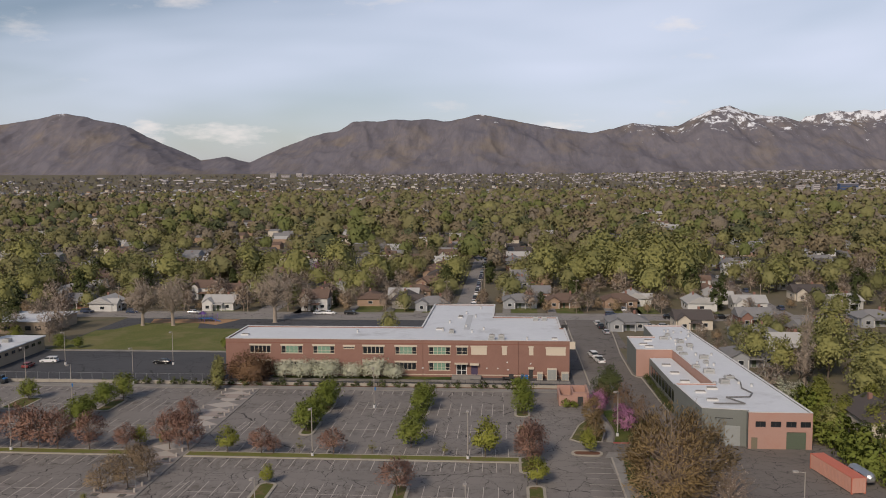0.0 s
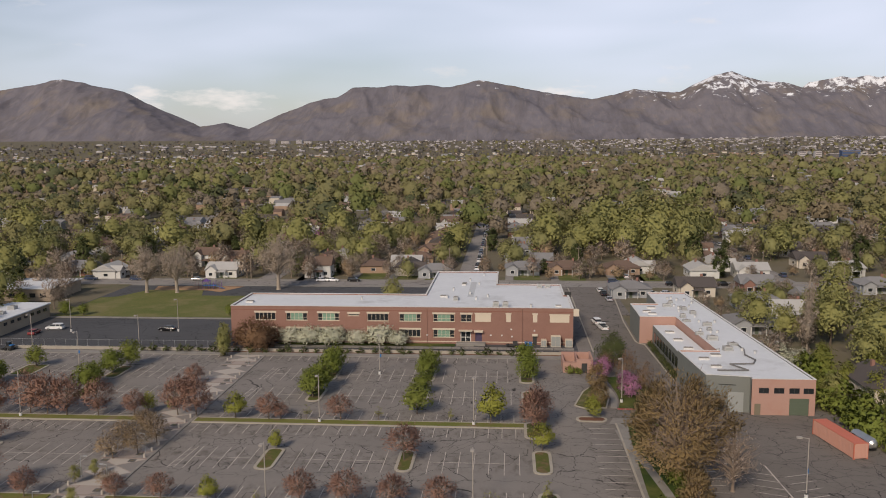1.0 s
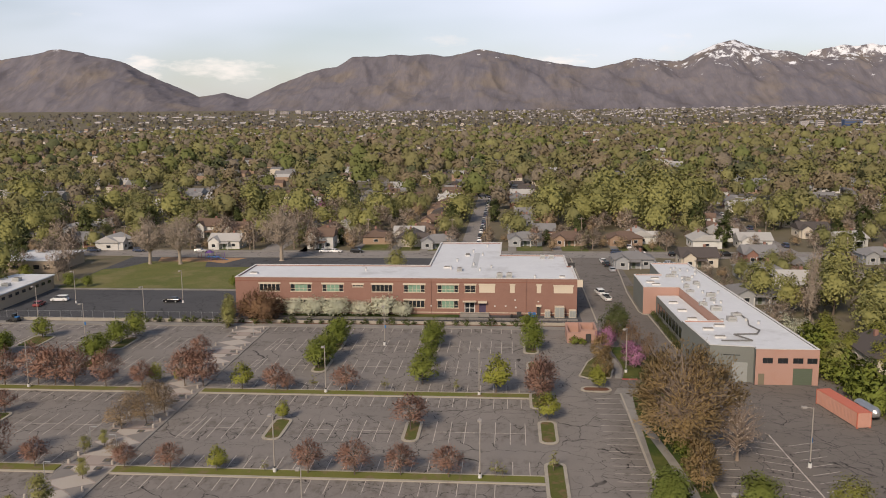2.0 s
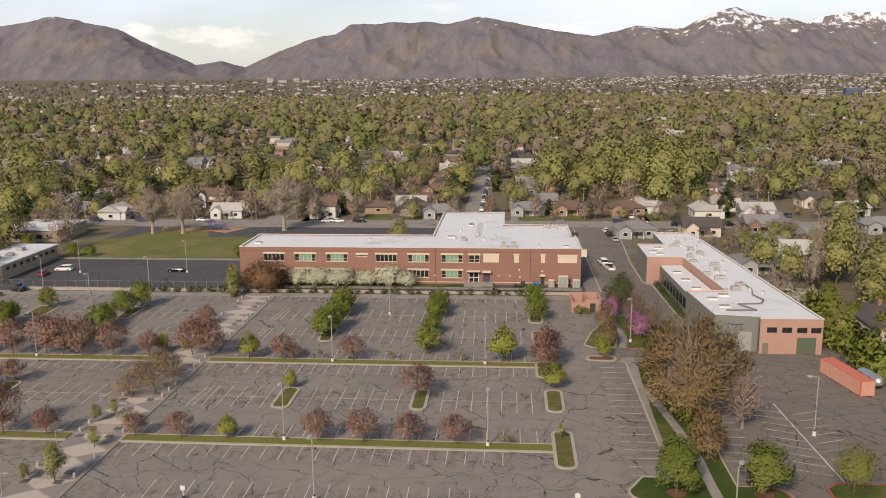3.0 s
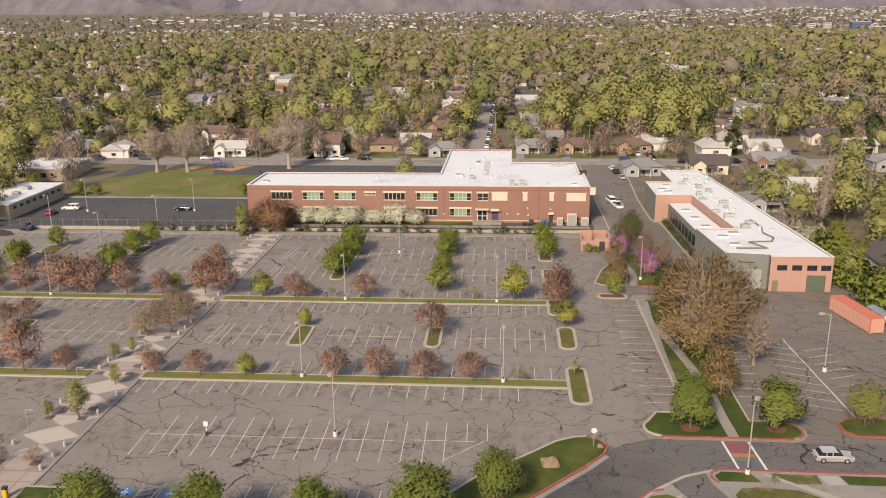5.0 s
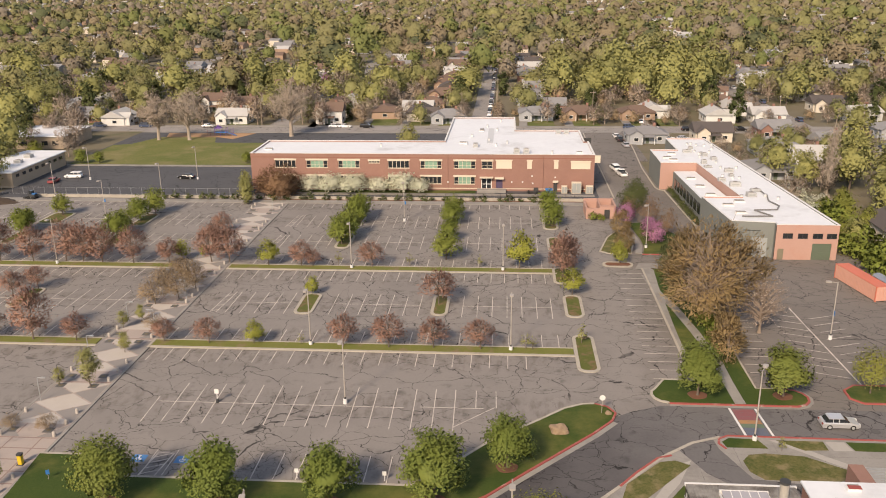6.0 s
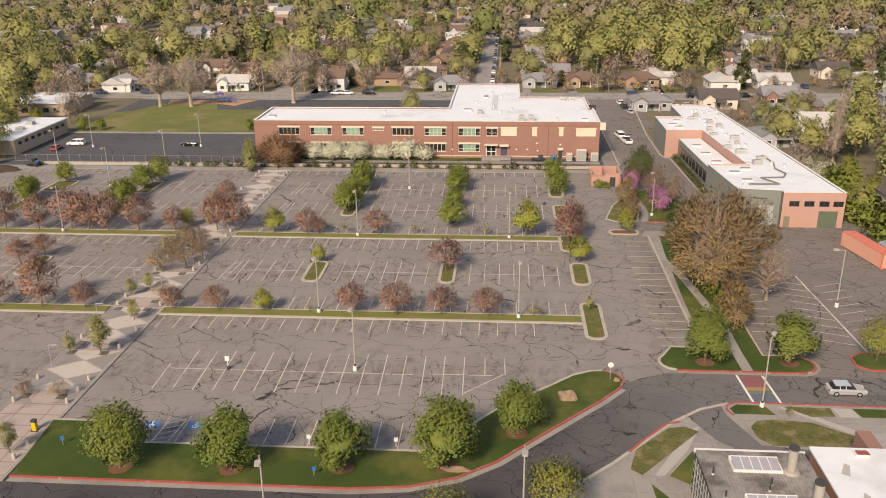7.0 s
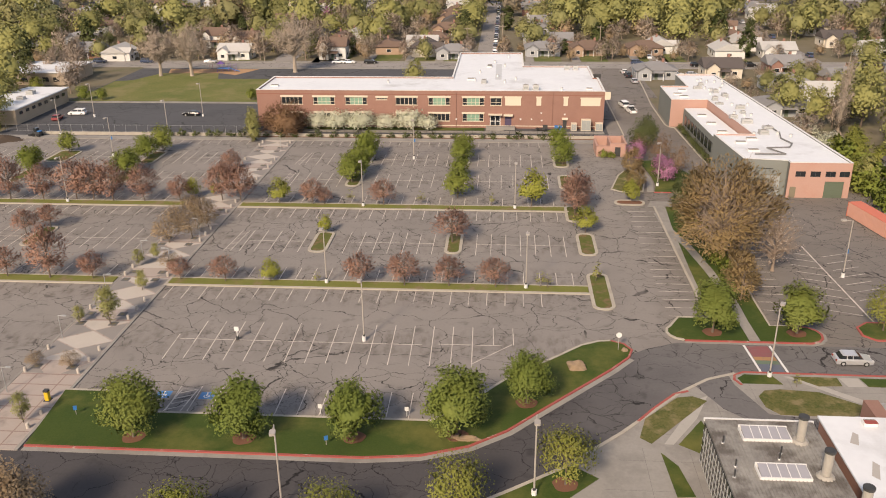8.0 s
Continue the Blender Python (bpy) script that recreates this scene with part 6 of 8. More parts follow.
# ---- trees ----
def fast_mesh(name, verts, quads, mats, index=None, normals=None):
    """A mesh of quads from arrays, with soft vertex normals if given."""
    me = bpy.data.meshes.new(name)
    n = len(quads)
    me.vertices.add(len(verts))
    me.vertices.foreach_set("co", np.ascontiguousarray(verts, dtype=np.float32).ravel())
    me.loops.add(4 * n)
    me.loops.foreach_set("vertex_index", np.ascontiguousarray(quads, dtype=np.int32).ravel())
    me.polygons.add(n)
    me.polygons.foreach_set("loop_start", np.arange(0, 4 * n, 4, dtype=np.int32))
    for m in mats:
        me.materials.append(m)
    if index is not None:
        me.polygons.foreach_set("material_index", np.ascontiguousarray(index, dtype=np.int32))
    me.update(calc_edges=True)
    if normals is not None:
        me.polygons.foreach_set("use_smooth", np.ones(n, dtype=bool))
        me.normals_split_custom_set_from_vertices(np.ascontiguousarray(normals, dtype=np.float32))
    return me


def leaf_cloud(rs, centres, spread, n, leaf, middle, slim=0.6):
    """n bent leaf sprays scattered round clump centres: vertices and quads."""
    c = centres[rs.integers(0, len(centres), n)]
    p = c + np.clip(rs.normal(0, 1, (n, 3)), -1.5, 1.5) * spread
    out = p - np.array(middle)
    out /= np.linalg.norm(out, axis=1, keepdims=True) + 1e-6
    nrm = out * 0.9 + rs.normal(0, 0.55, (n, 3)) + np.array([0, 0, 0.35])
    nrm /= np.linalg.norm(nrm, axis=1, keepdims=True)
    if slim < 0.5:
        # budding twigs point outwards and up
        a = out * 0.8 + rs.normal(0, 0.45, (n, 3)) + np.array([0, 0, 0.35])
        a /= np.linalg.norm(a, axis=1, keepdims=True) + 1e-6
        b = np.cross(a, rs.normal(0, 1, (n, 3)))
        b /= np.linalg.norm(b, axis=1, keepdims=True) + 1e-6
    else:
        a = np.cross(nrm, rs.normal(0, 1, (n, 3)))
        a /= np.linalg.norm(a, axis=1, keepdims=True) + 1e-6
        b = np.cross(nrm, a)
    # every spray turns its upper side outwards and to the open sky
    b *= np.where((np.cross(a, b) * (out * 0.6 + np.array([0, 0, 0.8]))).sum(1, keepdims=True) < 0, -1.0, 1.0)
    s = leaf * rs.uniform(0.6, 1.3, (n, 1))
    verts = np.stack([p - a * s, p - b * s * slim + nrm * s * 0.15, p + a * s, p + b * s * slim + nrm * s * 0.15], 1).reshape(-1, 3)
    # leaves share the light of their crown's side more than that of their own tilt
    soft = out * 0.6 + nrm * 0.2 + np.array([0.0, 0.0, 0.55])
    soft /= np.linalg.norm(soft, axis=1, keepdims=True)
    return verts, np.arange(4 * n).reshape(-1, 4), np.repeat(soft, 4, 0)


def crown_centres(rs, n, r, z0, z1, taper=0.3, hollow=0.55):
    """Clump centres in an uneven crown between z0 and z1."""
    d = rs.normal(0, 1, (n, 3))
    d /= np.linalg.norm(d, axis=1, keepdims=True)
    k = rs.uniform(hollow, 1.0, (n, 1)) ** 0.6
    lump = 1 + 0.22 * np.sin(3 * np.arctan2(d[:, 1], d[:, 0]) + rs.uniform(0, 6)) * rs.uniform(0.4, 1.0, n)
    q = d * k * lump[:, None]
    q[:, :2] *= 1 - taper * np.maximum(0, q[:, 2:3])
    zc = z0 + (z1 - z0) * 0.45
    z = np.where(q[:, 2] > 0, zc + q[:, 2] * (z1 - zc), zc + q[:, 2] * (zc - z0))
    return np.stack([q[:, 0] * r, q[:, 1] * r, z], 1), (0, 0, zc)


def woody(rs, height, fork, r, tips, twigs=0, mat_n=6, sub=0):
    """A tapered trunk with limbs that bend out to the tips."""
    sh = Shape()
    lean = rs.normal(0, 0.02 * height, 2)
    top = Vector((lean[0], lean[1], height * 0.78))
    sh.tube((0, 0, -0.1), (0, 0, 0.25), r * 1.5, r * 1.05, mat_n + 2, caps=False)
    sh.tube((0, 0, 0.25), (top.x * 0.4, top.y * 0.4, fork), r * 1.05, r * 0.8, mat_n + 2, caps=False)
    sh.tube((top.x * 0.4, top.y * 0.4, fork), top, r * 0.8, r * 0.15, mat_n, caps=False)
    for tip in tips:
        tip = Vector(tip)
        k = min(0.95, max(0.0, (tip.z * 0.62 - fork) / max(0.1, top.z - fork)))
        a = Vector((top.x * (0.4 + 0.6 * k), top.y * (0.4 + 0.6 * k), fork + (top.z - fork) * k))
        mid = a.lerp(tip, 0.5) + Vector((rs.normal(0, 0.1), rs.normal(0, 0.1), 0.12 * (tip - a).length))
        sh.tube(a, mid, r * 0.38, r * 0.22, 5, caps=False)
        sh.tube(mid, tip, r * 0.22, r * 0.05, 4, caps=False)
        for _ in range(twigs):
            s = mid.lerp(tip, rs.uniform(-0.2, 0.8))
            e = s + Vector(rs.normal(0, 1, 3)).normalized() * rs.uniform(0.5, 1.0) * (tip - a).length * 0.45 + Vector((0, 0, 0.3))
            sh.tube(s, e, r * 0.12, r * 0.045, 3, caps=False)
            for _ in range(sub):
                s2 = s.lerp(e, rs.uniform(0.2, 1.0))
                e2 = s2 + (e - s).length * 0.5 * Vector(rs.normal(0, 1, 3)).normalized() + Vector((0, 0, 0.25))
                sh.tube(s2, e2, r * 0.075, r * 0.03, 3, caps=False)
    return sh


def crown_core(rs, r, z0, z1, k, taper=0.3, nu=12, nv=7):
    """The dense inside of a crown: a lumpy closed form well below the outer leaves."""
    unit = np.array([(math.cos(e) * math.cos(g), math.cos(e) * math.sin(g), math.sin(e)) for e in np.linspace(-1.4, 1.5, nv) for g in np.arange(nu) * 2 * math.pi / nu])
    shift = Vector(rs.uniform(0, 50, 3))
    lump = np.array([1 + 0.32 * noise.noise(Vector(u) * 1.9 + shift) + 0.14 * noise.noise(Vector(u) * 4.5 + shift) for u in unit])
    q = unit * lump[:, None] * k
    q[:, :2] *= 1 - taper * np.maximum(0, q[:, 2:3])
    zc = z0 + (z1 - z0) * 0.45
    z = np.where(q[:, 2] > 0, zc + q[:, 2] * (z1 - zc), zc + q[:, 2] * (zc - z0))
    quads = np.array([(i * nu + j, i * nu + (j + 1) % nu, (i + 1) * nu + (j + 1) % nu, (i + 1) * nu + j) for i in range(nv - 1) for j in range(nu)])
    return np.stack([q[:, 0] * r, q[:, 1] * r, z], 1), quads, unit * 0.7 + np.array([0.0, 0.0, 0.45])


def tree(name, label, seed, height, r, z0, leaves, leaf, leaf_mat, bark=BARK, clumps=46, limbs=14, twigs=0, trunk=0.16, spread=0.2, hollow=0.5, sub=0, category="tree", group="", core=0.0, slim=0.6):
    """A tree of a tapered trunk with limbs and a crown of leaf sprays in clumps; core: the share of the crown's reach that is dense."""
    rs = np.random.default_rng(seed)
    t = thing(name, label, category, group)
    cen, mid = crown_centres(rs, clumps, r * 0.86, z0, height * 0.95, hollow=hollow)
    part("trunk", woody(rs, height, max(z0 * 0.9, 0.5), trunk, cen[:limbs], twigs, sub=sub), bark, t)
    v, q, soft = leaf_cloud(rs, cen, r * spread, leaves, leaf, mid, slim)
    if core:
        v2, q2, n2 = crown_core(rs, r * 0.86, z0, height * 0.95, core)
        q = np.concatenate([q, q2 + len(v)])
        v, soft = np.concatenate([v, v2]), np.concatenate([soft, n2 / np.linalg.norm(n2, axis=1, keepdims=True)])
    v[:, 2] = np.maximum(v[:, 2], 0.1)
    part("crown", fast_mesh("crown", v, q, [leaf_mat], None, soft), None, t)
    return t


def at(x, y, s=1.0, turn=0.0, z=0.0, tall=1.0):
    return pose(x, y, z, 0, 0, turn) @ Matrix.Diagonal((s, s, s * tall, 1))


rnd = random.Random(4)


def plant(template, places, z=0.0):
    """The template stands at the first place, copies at the others: x, y, scale."""
    for k, (x, y, s) in enumerate(places):
        m = at(x, y, s, rnd.uniform(0, 360), z, rnd.uniform(0.93, 1.08))
        if k == 0:
            template.matrix_basis = m
        else:
            copy_thing(template, m)


G = "parking lot trees"
LAWN_A = tree("lawn_tree", "broad leafy green tree on the lawn in a mulch ring", 11, 8.4, 3.5, 1.5, 6600, 0.168, LEAF["lawn"], core=0.66, clumps=75, limbs=16, trunk=0.16, spread=0.15, group="lawn trees")
LAWN_B = tree("lawn_tree", "broad leafy olive-green tree on the lawn in a mulch ring", 12, 7.2, 2.95, 1.5, 5500, 0.16, LEAF["lawn"], core=0.64, clumps=64, limbs=16, trunk=0.15, spread=0.16, group="lawn trees")
plant(LAWN_A, [(-48.1, 72.6, 1.0), (-13.3, 74.9, 1.12), (-5.7, 81.7, 0.86), (19.2, 100.2, 0.95)], 0.14)
plant(LAWN_B, [(-36.1, 73.0, 1.1), (-24.3, 73.9, 0.95), (30.2, 100.5, 1.0)], 0.14)
for x, y in ((-48.1, 72.6), (-13.3, 74.9), (-5.7, 81.7), (19.2, 100.2), (-36.1, 73.0), (-24.3, 73.9), (30.2, 100.5), (-2.2, 67.3)):
    rg = Shape().prism([(1.25 * math.cos(a) * (1 + 0.06 * math.sin(5 * a)), 1.15 * math.sin(a) * (1 + 0.06 * math.cos(3 * a))) for a in [k * math.pi / 10 for k in range(20)]], 0.0, 0.035)
    ob = setting("mulch_ring", rg, MULCH, "round red-brown mulch ring in the lawn", "mulch")
    ob.matrix_basis = pose(x, y, 0.14)
NEAR = tree("young_tree", "thin yellow-green young tree by the drive", 13, 6.0, 2.9, 1.8, 3200, 0.125, LEAF["olive"], clumps=50, limbs=18, twigs=3, trunk=0.1, group="drive trees")
plant(NEAR, [(-2.2, 67.3, 1.0), (-12.6, 62.0, 1.0), (-24.0, 58.0, 1.0), (-37.0, 56.8, 1.0), (41.8, 102.0, 0.95), (-41.5, 56.0, 0.5)], 0.14)
NEAR_BIG = tree("street_tree", "full yellow-brown budding street tree", 14, 8.0, 4.0, 1.6, 8000, 0.135, LEAF["brown"], clumps=80, trunk=0.18, spread=0.16, group="drive trees")
plant(NEAR_BIG, [(-52.5, 56.0, 1.0), (-60.5, 55, 0.9)], 0.14)
LOT_G = tree("lot_tree", "round dense green parking island tree", 15, 6.0, 2.7, 1.2, 1700, 0.2, LEAF["green"], core=0.48, clumps=60, trunk=0.11, spread=0.17, group=G)
plant(LOT_G, [(-17.7, 154.2, 1.1), (-39.7, 168.5, 1.0), (-40.2, 163.2, 1.05), (-39.6, 178.5, 1.0), (-39.8, 183.0, 0.95), (-18.2, 178.0, 0.92), (-17.8, 183.0, 0.92), (-18.0, 166.5, 0.8), (3.6, 190.2, 0.95), (4.0, 177.7, 0.95), (-112.0, 167.5, 0.95),
              (-110.8, 183.0, 0.85), (-113.0, 171.7, 0.8), (-89.5, 165.5, 1.0), (-89.8, 178.2, 1.0), (-88.7, 184.5, 1.0), (-90.2, 171.0, 0.8), (-135, 172, 0.9), (-137, 184, 0.8), (-134.6, 239.8, 0.75), (-129.5, 240.5, 0.6), (-84, 241.5, 0.6)])
LOT_L = tree("lot_tree", "bright lime-green young parking lot tree", 16, 5.0, 2.2, 1.2, 1500, 0.18, LEAF["lime"], clumps=46, trunk=0.08, spread=0.17, group=G)
plant(LOT_L, [(-51.8, 149.4, 1.0), (-3.5, 149.6, 1.32), (-39.8, 134.1, 0.62), (5.5, 136.4, 0.95), (-44.0, 113.2, 0.72), (15.7, 153.2, 0.85), (-70.0, 152.2, 0.75), (-66.2, 154.2, 0.5)])
WALK_T = tree("walk_tree", "yellow-green upright young tree in the paver walk", 17, 5.6, 1.7, 1.3, 2200, 0.12, LEAF["yellow"], clumps=36, trunk=0.08, group="walk trees")
plant(WALK_T, [(-62.3, 98.2, 1.08), (-61.6, 74.6, 0.62), (-66.7, 98.3, 0.5), (-62.4, 109.2, 0.6), (-66.8, 76.0, 0.62), (-66.6, 118, 0.55), (-65.0, 121, 0.5)], 0.09)
RUS = tree("lot_tree", "sparse russet budding parking lot tree", 18, 5.4, 2.5, 1.5, 1700, 0.19, LEAF["russet"], clumps=70, limbs=30, twigs=4, trunk=0.09, spread=0.15, slim=0.3, group=G)
RUS_B = tree("lot_tree", "sparse reddish-brown budding parking lot tree", 19, 6.2, 2.9, 1.5, 2100, 0.2, LEAF["russet"], clumps=80, limbs=34, twigs=4, trunk=0.1, spread=0.15, slim=0.3, group=G)
plant(RUS, [(-45.3, 149.2, 1.05), (-31.6, 149.2, 1.05), (-17.3, 130.7, 1.25), (-50.9, 113.0, 0.85), (-30.3, 113.2, 0.95), (-23.4, 113.0, 1.05), (-16.7, 113.2, 0.95), (-9.7, 113.0, 0.95), (-58.1, 113.4, 0.75), (-85.6, 113.1, 1.0), (-71.8, 113.0, 0.85),
            (-92.5, 131.0, 0.9), (-89.8, 134.4, 0.9), (-68.2, 171.4, 0.9), (-71.6, 149.6, 0.95), (-43.0, 149.2, 0.7), (-65.6, 160, 0.8), (-67.6, 165, 0.7)])
plant(RUS_B, [(4.4, 145.8, 1.15), (5.0, 148.6, 1.0), (-59.8, 150.4, 1.1), (-63.5, 150.6, 1.0), (-105.9, 149.4, 1.1), (-99.1, 149.4, 0.95), (-92.8, 150.2, 1.1), (-89.0, 149.6, 1.1), (-85.0, 149.4, 1.05), (-78.7, 149.4, 0.95), (-112, 149.6, 1.0), (-78.7, 113.0, 1.1), (-99.5, 113, 1.0)])
BRN = tree("walk_tree", "thin bronze budding tree over the paver walk", 20, 5.0, 2.7, 1.4, 1500, 0.18, LEAF["brown"], clumps=60, limbs=28, twigs=4, trunk=0.08, slim=0.3, group="walk trees")
plant(BRN, [(-65.6, 128.3, 1.0), (-62.6, 131.1, 0.95), (-61.4, 136.0, 0.9), (-66.4, 135, 0.95), (-63.6, 139, 0.9), (-61.5, 117.5, 0.6), (-62.0, 86.6, 0.5), (-66.6, 86.7, 0.45), (-67.0, 143.5, 0.7)], 0.09)
SHRUB_T = tree("lot_tree", "small sprig of a young tree", 23, 3.0, 0.9, 0.8, 160, 0.12, LEAF["yellow"], clumps=14, limbs=8, twigs=2, trunk=0.05, group=G)
plant(SHRUB_T, [(-38.2, 150, 1.0), (-24.5, 150, 1.0), (-11.0, 150, 0.9), (-43.0, 114, 0.9), (-3.0, 113.5, 0.9), (-36.8, 113.4, 0.7), (5.4, 116, 1.1), (-2.0, 113.2, 0.8), (26.0, 87.0, 0.7)])

BIG = tree("big_tree", "large bare tree with golden-brown budding top", 31, 16.4, 8.6, 1.6, 15000, 0.34, LEAF["gold"], TWIG, clumps=190, limbs=110, twigs=5, trunk=0.42, spread=0.085, hollow=0.45, sub=2, slim=0.16)
BIG.matrix_basis = at(25.6, 125.6, 1.14, 0, 0, 0.93)
BARE = tree("bare_tree", "leafless grey-brown tree with fine twigs", 32, 10.0, 5.2, 1.6, 500, 0.12, LEAF["grey"], TWIG, clumps=90, limbs=60, twigs=5, trunk=0.26, spread=0.1, sub=2)
plant(BARE, [(33.0, 121.5, 1.0), (28.5, 129.0, 1.1)])
BRNB = tree("budding_tree", "bronze budding tree beside the footpath", 33, 8.0, 2.9, 0.8, 2600, 0.22, LEAF["gold"], TWIG, clumps=70, limbs=30, twigs=3, trunk=0.14, spread=0.15, slim=0.3)
plant(BRNB, [(25.4, 110.5, 1.0), (26.2, 114.8, 0.9), (18.0, 171.0, 0.85), (17.5, 160.5, 0.75)])
DARK = tree("evergreen", "dark dense evergreen tree beside the street", 34, 8.4, 3.8, 0.6, 3400, 0.22, LEAF["dark"], clumps=80, trunk=0.18, spread=0.16)
plant(DARK, [(23.6, 192.0, 1.0), (24.8, 150.5, 0.75), (27.0, 156.0, 0.7)])
REDBUD = tree("redbud", "pink blossoming redbud beside the path", 35, 4.6, 2.6, 0.9, 1500, 0.15, LEAF["pink"], TWIG, clumps=60, limbs=30, twigs=3, trunk=0.09, spread=0.14, group="redbuds")
plant(REDBUD, [(20.3, 180.5, 1.0), (24.2, 166.5, 1.1), (24.5, 174.0, 0.8)])
PLUMT = tree("plum_tree", "bare plum-coloured tree beside the street", 36, 6.5, 3.2, 1.0, 900, 0.16, LEAF["plum"], TWIG, clumps=60, limbs=40, twigs=4, trunk=0.12)
plant(PLUMT, [(25.5, 180.5, 1.0), (27.5, 172, 0.9), (22.0, 186, 0.7)])
BUSH = tree("bush", "wide rounded red-brown bush by the school", 37, 7.0, 5.6, 0.1, 5200, 0.26, LEAF["plum"], TWIG, core=0.6, slim=0.35, clumps=100, limbs=40, twigs=2, trunk=0.16, spread=0.13)
plant(BUSH, [(-63.4, 202.2, 1.15)])
CONE = tree("upright_tree", "narrow yellow-green upright tree", 38, 7.6, 2.0, 0.3, 1700, 0.2, LEAF["yellow"], clumps=50, trunk=0.12)
plant(CONE, [(-69.8, 194.6, 0.95), (-72.4, 203.6, 0.95), (-73.6, 206.0, 0.8)])
BLOSSOM = tree("blossom_tree", "white blossoming ornamental tree by the brick wall", 39, 4.9, 4.3, 1.2, 2000, 0.2, LEAF["white"], TWIG, core=0.48, clumps=80, limbs=26, twigs=2, trunk=0.1, spread=0.13, group="blossom trees")
plant(BLOSSOM, [(-56.4, 207.2, 0.95), (-51.0, 207.0, 1.05), (-45.2, 207.0, 1.15), (-39.0, 207.2, 0.85), (-32.8, 207.0, 1.15), (-28.4, 207.2, 0.85)])
PALE = tree("plane_tree", "large bare tree with pale bark", 40, 15.0, 6.6, 4.2, 1300, 0.17, LEAF["grey"], BARK_PALE, clumps=110, limbs=80, twigs=5, trunk=0.55, spread=0.09, sub=2, group="pale bare trees")
plant(PALE, [(-126.4, 278.6, 1.08), (-115.6, 278.9, 1.02), (-81.8, 287.0, 1.2)])
POPLAR = tree("poplar", "tall narrow leafless poplar", 41, 21.0, 2.1, 1.0, 1500, 0.18, LEAF["grey"], BARK_PALE, clumps=90, limbs=80, twigs=3, trunk=0.3, spread=0.12)
plant(POPLAR, [(73.5, 207, 1.0), (71.5, 204, 0.8)])
YEL = tree("yard_tree", "tall feathery yellow-green tree", 42, 12.0, 5.6, 2.0, 900, 0.42, LEAF["yellow"], core=0.64, clumps=60, trunk=0.25, spread=0.17, group="yard trees")
GRN = tree("yard_tree", "spreading green yard tree", 43, 11.0, 5.4, 2.0, 820, 0.42, LEAF["yard"], core=0.64, clumps=55, trunk=0.25, spread=0.17, group="yard trees")
GRY = tree("yard_tree", "leafless grey-brown tree in a yard", 44, 11.0, 5.0, 2.0, 900, 0.45, LEAF["grey"], TWIG, clumps=80, limbs=26, twigs=3, trunk=0.22, spread=0.13, slim=0.28, group="yard trees")
RED = tree("yard_tree", "reddish-brown budding yard tree", 45, 9.0, 4.4, 1.6, 800, 0.33, LEAF["brown"], TWIG, core=0.35, clumps=70, limbs=16, twigs=2, trunk=0.2, spread=0.15, group="yard trees")
DRK = tree("conifer", "tall dark green conifer in a yard", 46, 12.0, 3.4, 0.6, 950, 0.5, LEAF["dark"], clumps=70, trunk=0.22, spread=0.15, group="conifers")
PNK = tree("yard_tree", "pink blossoming yard tree", 47, 6.0, 3.6, 1.0, 1300, 0.26, LEAF["pink"], clumps=50, trunk=0.14, group="yard trees")
plant(YEL, [(34, 398, 1.55), (47, 408, 1.65), (60, 398, 1.5), (72, 410, 1.6), (84, 400, 1.45), (92, 414, 1.3), (38, 380, 1.2), (52, 376, 1.1), (66, 384, 1.25), (79, 384, 1.1), (-128, 400, 1.2), (-118, 408, 1.0)])
plant(GRN, [(-62, 395, 1.1), (-50, 415, 1.1), (-42, 350, 0.6), (-74, 365, 1.0), (-68, 402, 1.0), (-66, 352, 1.0), (-28, 345, 0.8)])
plant(GRY, [(-140, 311, 0.95), (-125, 312.5, 1.0), (-101, 311.5, 0.9), (-84, 313, 1.1), (-76, 311, 0.85), (-60, 312, 0.8), (-46, 312.5, 0.7), (26, 312, 0.7), (57, 311, 0.75), (-133, 326, 1.1), (-116, 330, 1.1), (-104, 334, 1.0), (-88, 335, 1.2), (60.5, 196, 0.7), (65, 203, 0.6), (74, 214, 0.7), (-150, 268, 1.0), (-144, 250, 0.9), (-162, 292, 1.0), (-97, 322, 0.9), (-70, 326, 0.8), (-95, 345, 1.0), (-84, 385, 1.1), (-150, 330, 1.0), (-137, 318, 0.9), (-57, 360, 1.0), (-48, 342, 0.8), (43, 290, 0.6), (50, 345, 0.8), (90, 245, 0.7), (68, 240, 0.6), (-176, 310, 1.1)])
plant(DRK, [(79, 318, 0.95), (-155, 345, 1.1), (-176, 330, 1.2), (-186, 300, 1.1), (130, 322, 0.7), (-48, 520, 1.0)])
plant(RED, [(-108, 330, 0.9), (-146, 322, 0.9), (-64, 322, 0.8), (34, 318, 0.7), (52, 312, 0.6), (-122, 335, 0.9)])
plant(PNK, [(-25.5, 420, 1.0), (-124, 345, 0.8), (-98, 425, 1.0)])
YELN = tree("verge_tree", "feathery yellow-green tree behind the workshop", 53, 11.0, 4.9, 1.6, 1700, 0.3, LEAF["yellow"], core=0.48, clumps=110, limbs=20, twigs=2, trunk=0.2, spread=0.12, group="verge trees")
plant(YELN, [(66.5, 226, 1.15), (70, 216, 0.8), (81, 214, 1.15), (90, 236, 1.25), (83, 229, 0.9), (-145, 212, 0.8), (-154, 229, 1.0), (-142.6, 204.0, 0.8), (-158, 222, 0.9), (-150, 200, 0.8), (90, 205, 1.0), (80, 190, 0.9), (64, 166, 0.5), (-37.5, 263, 0.66), (95, 224, 0.9), (104, 200, 1.0)])
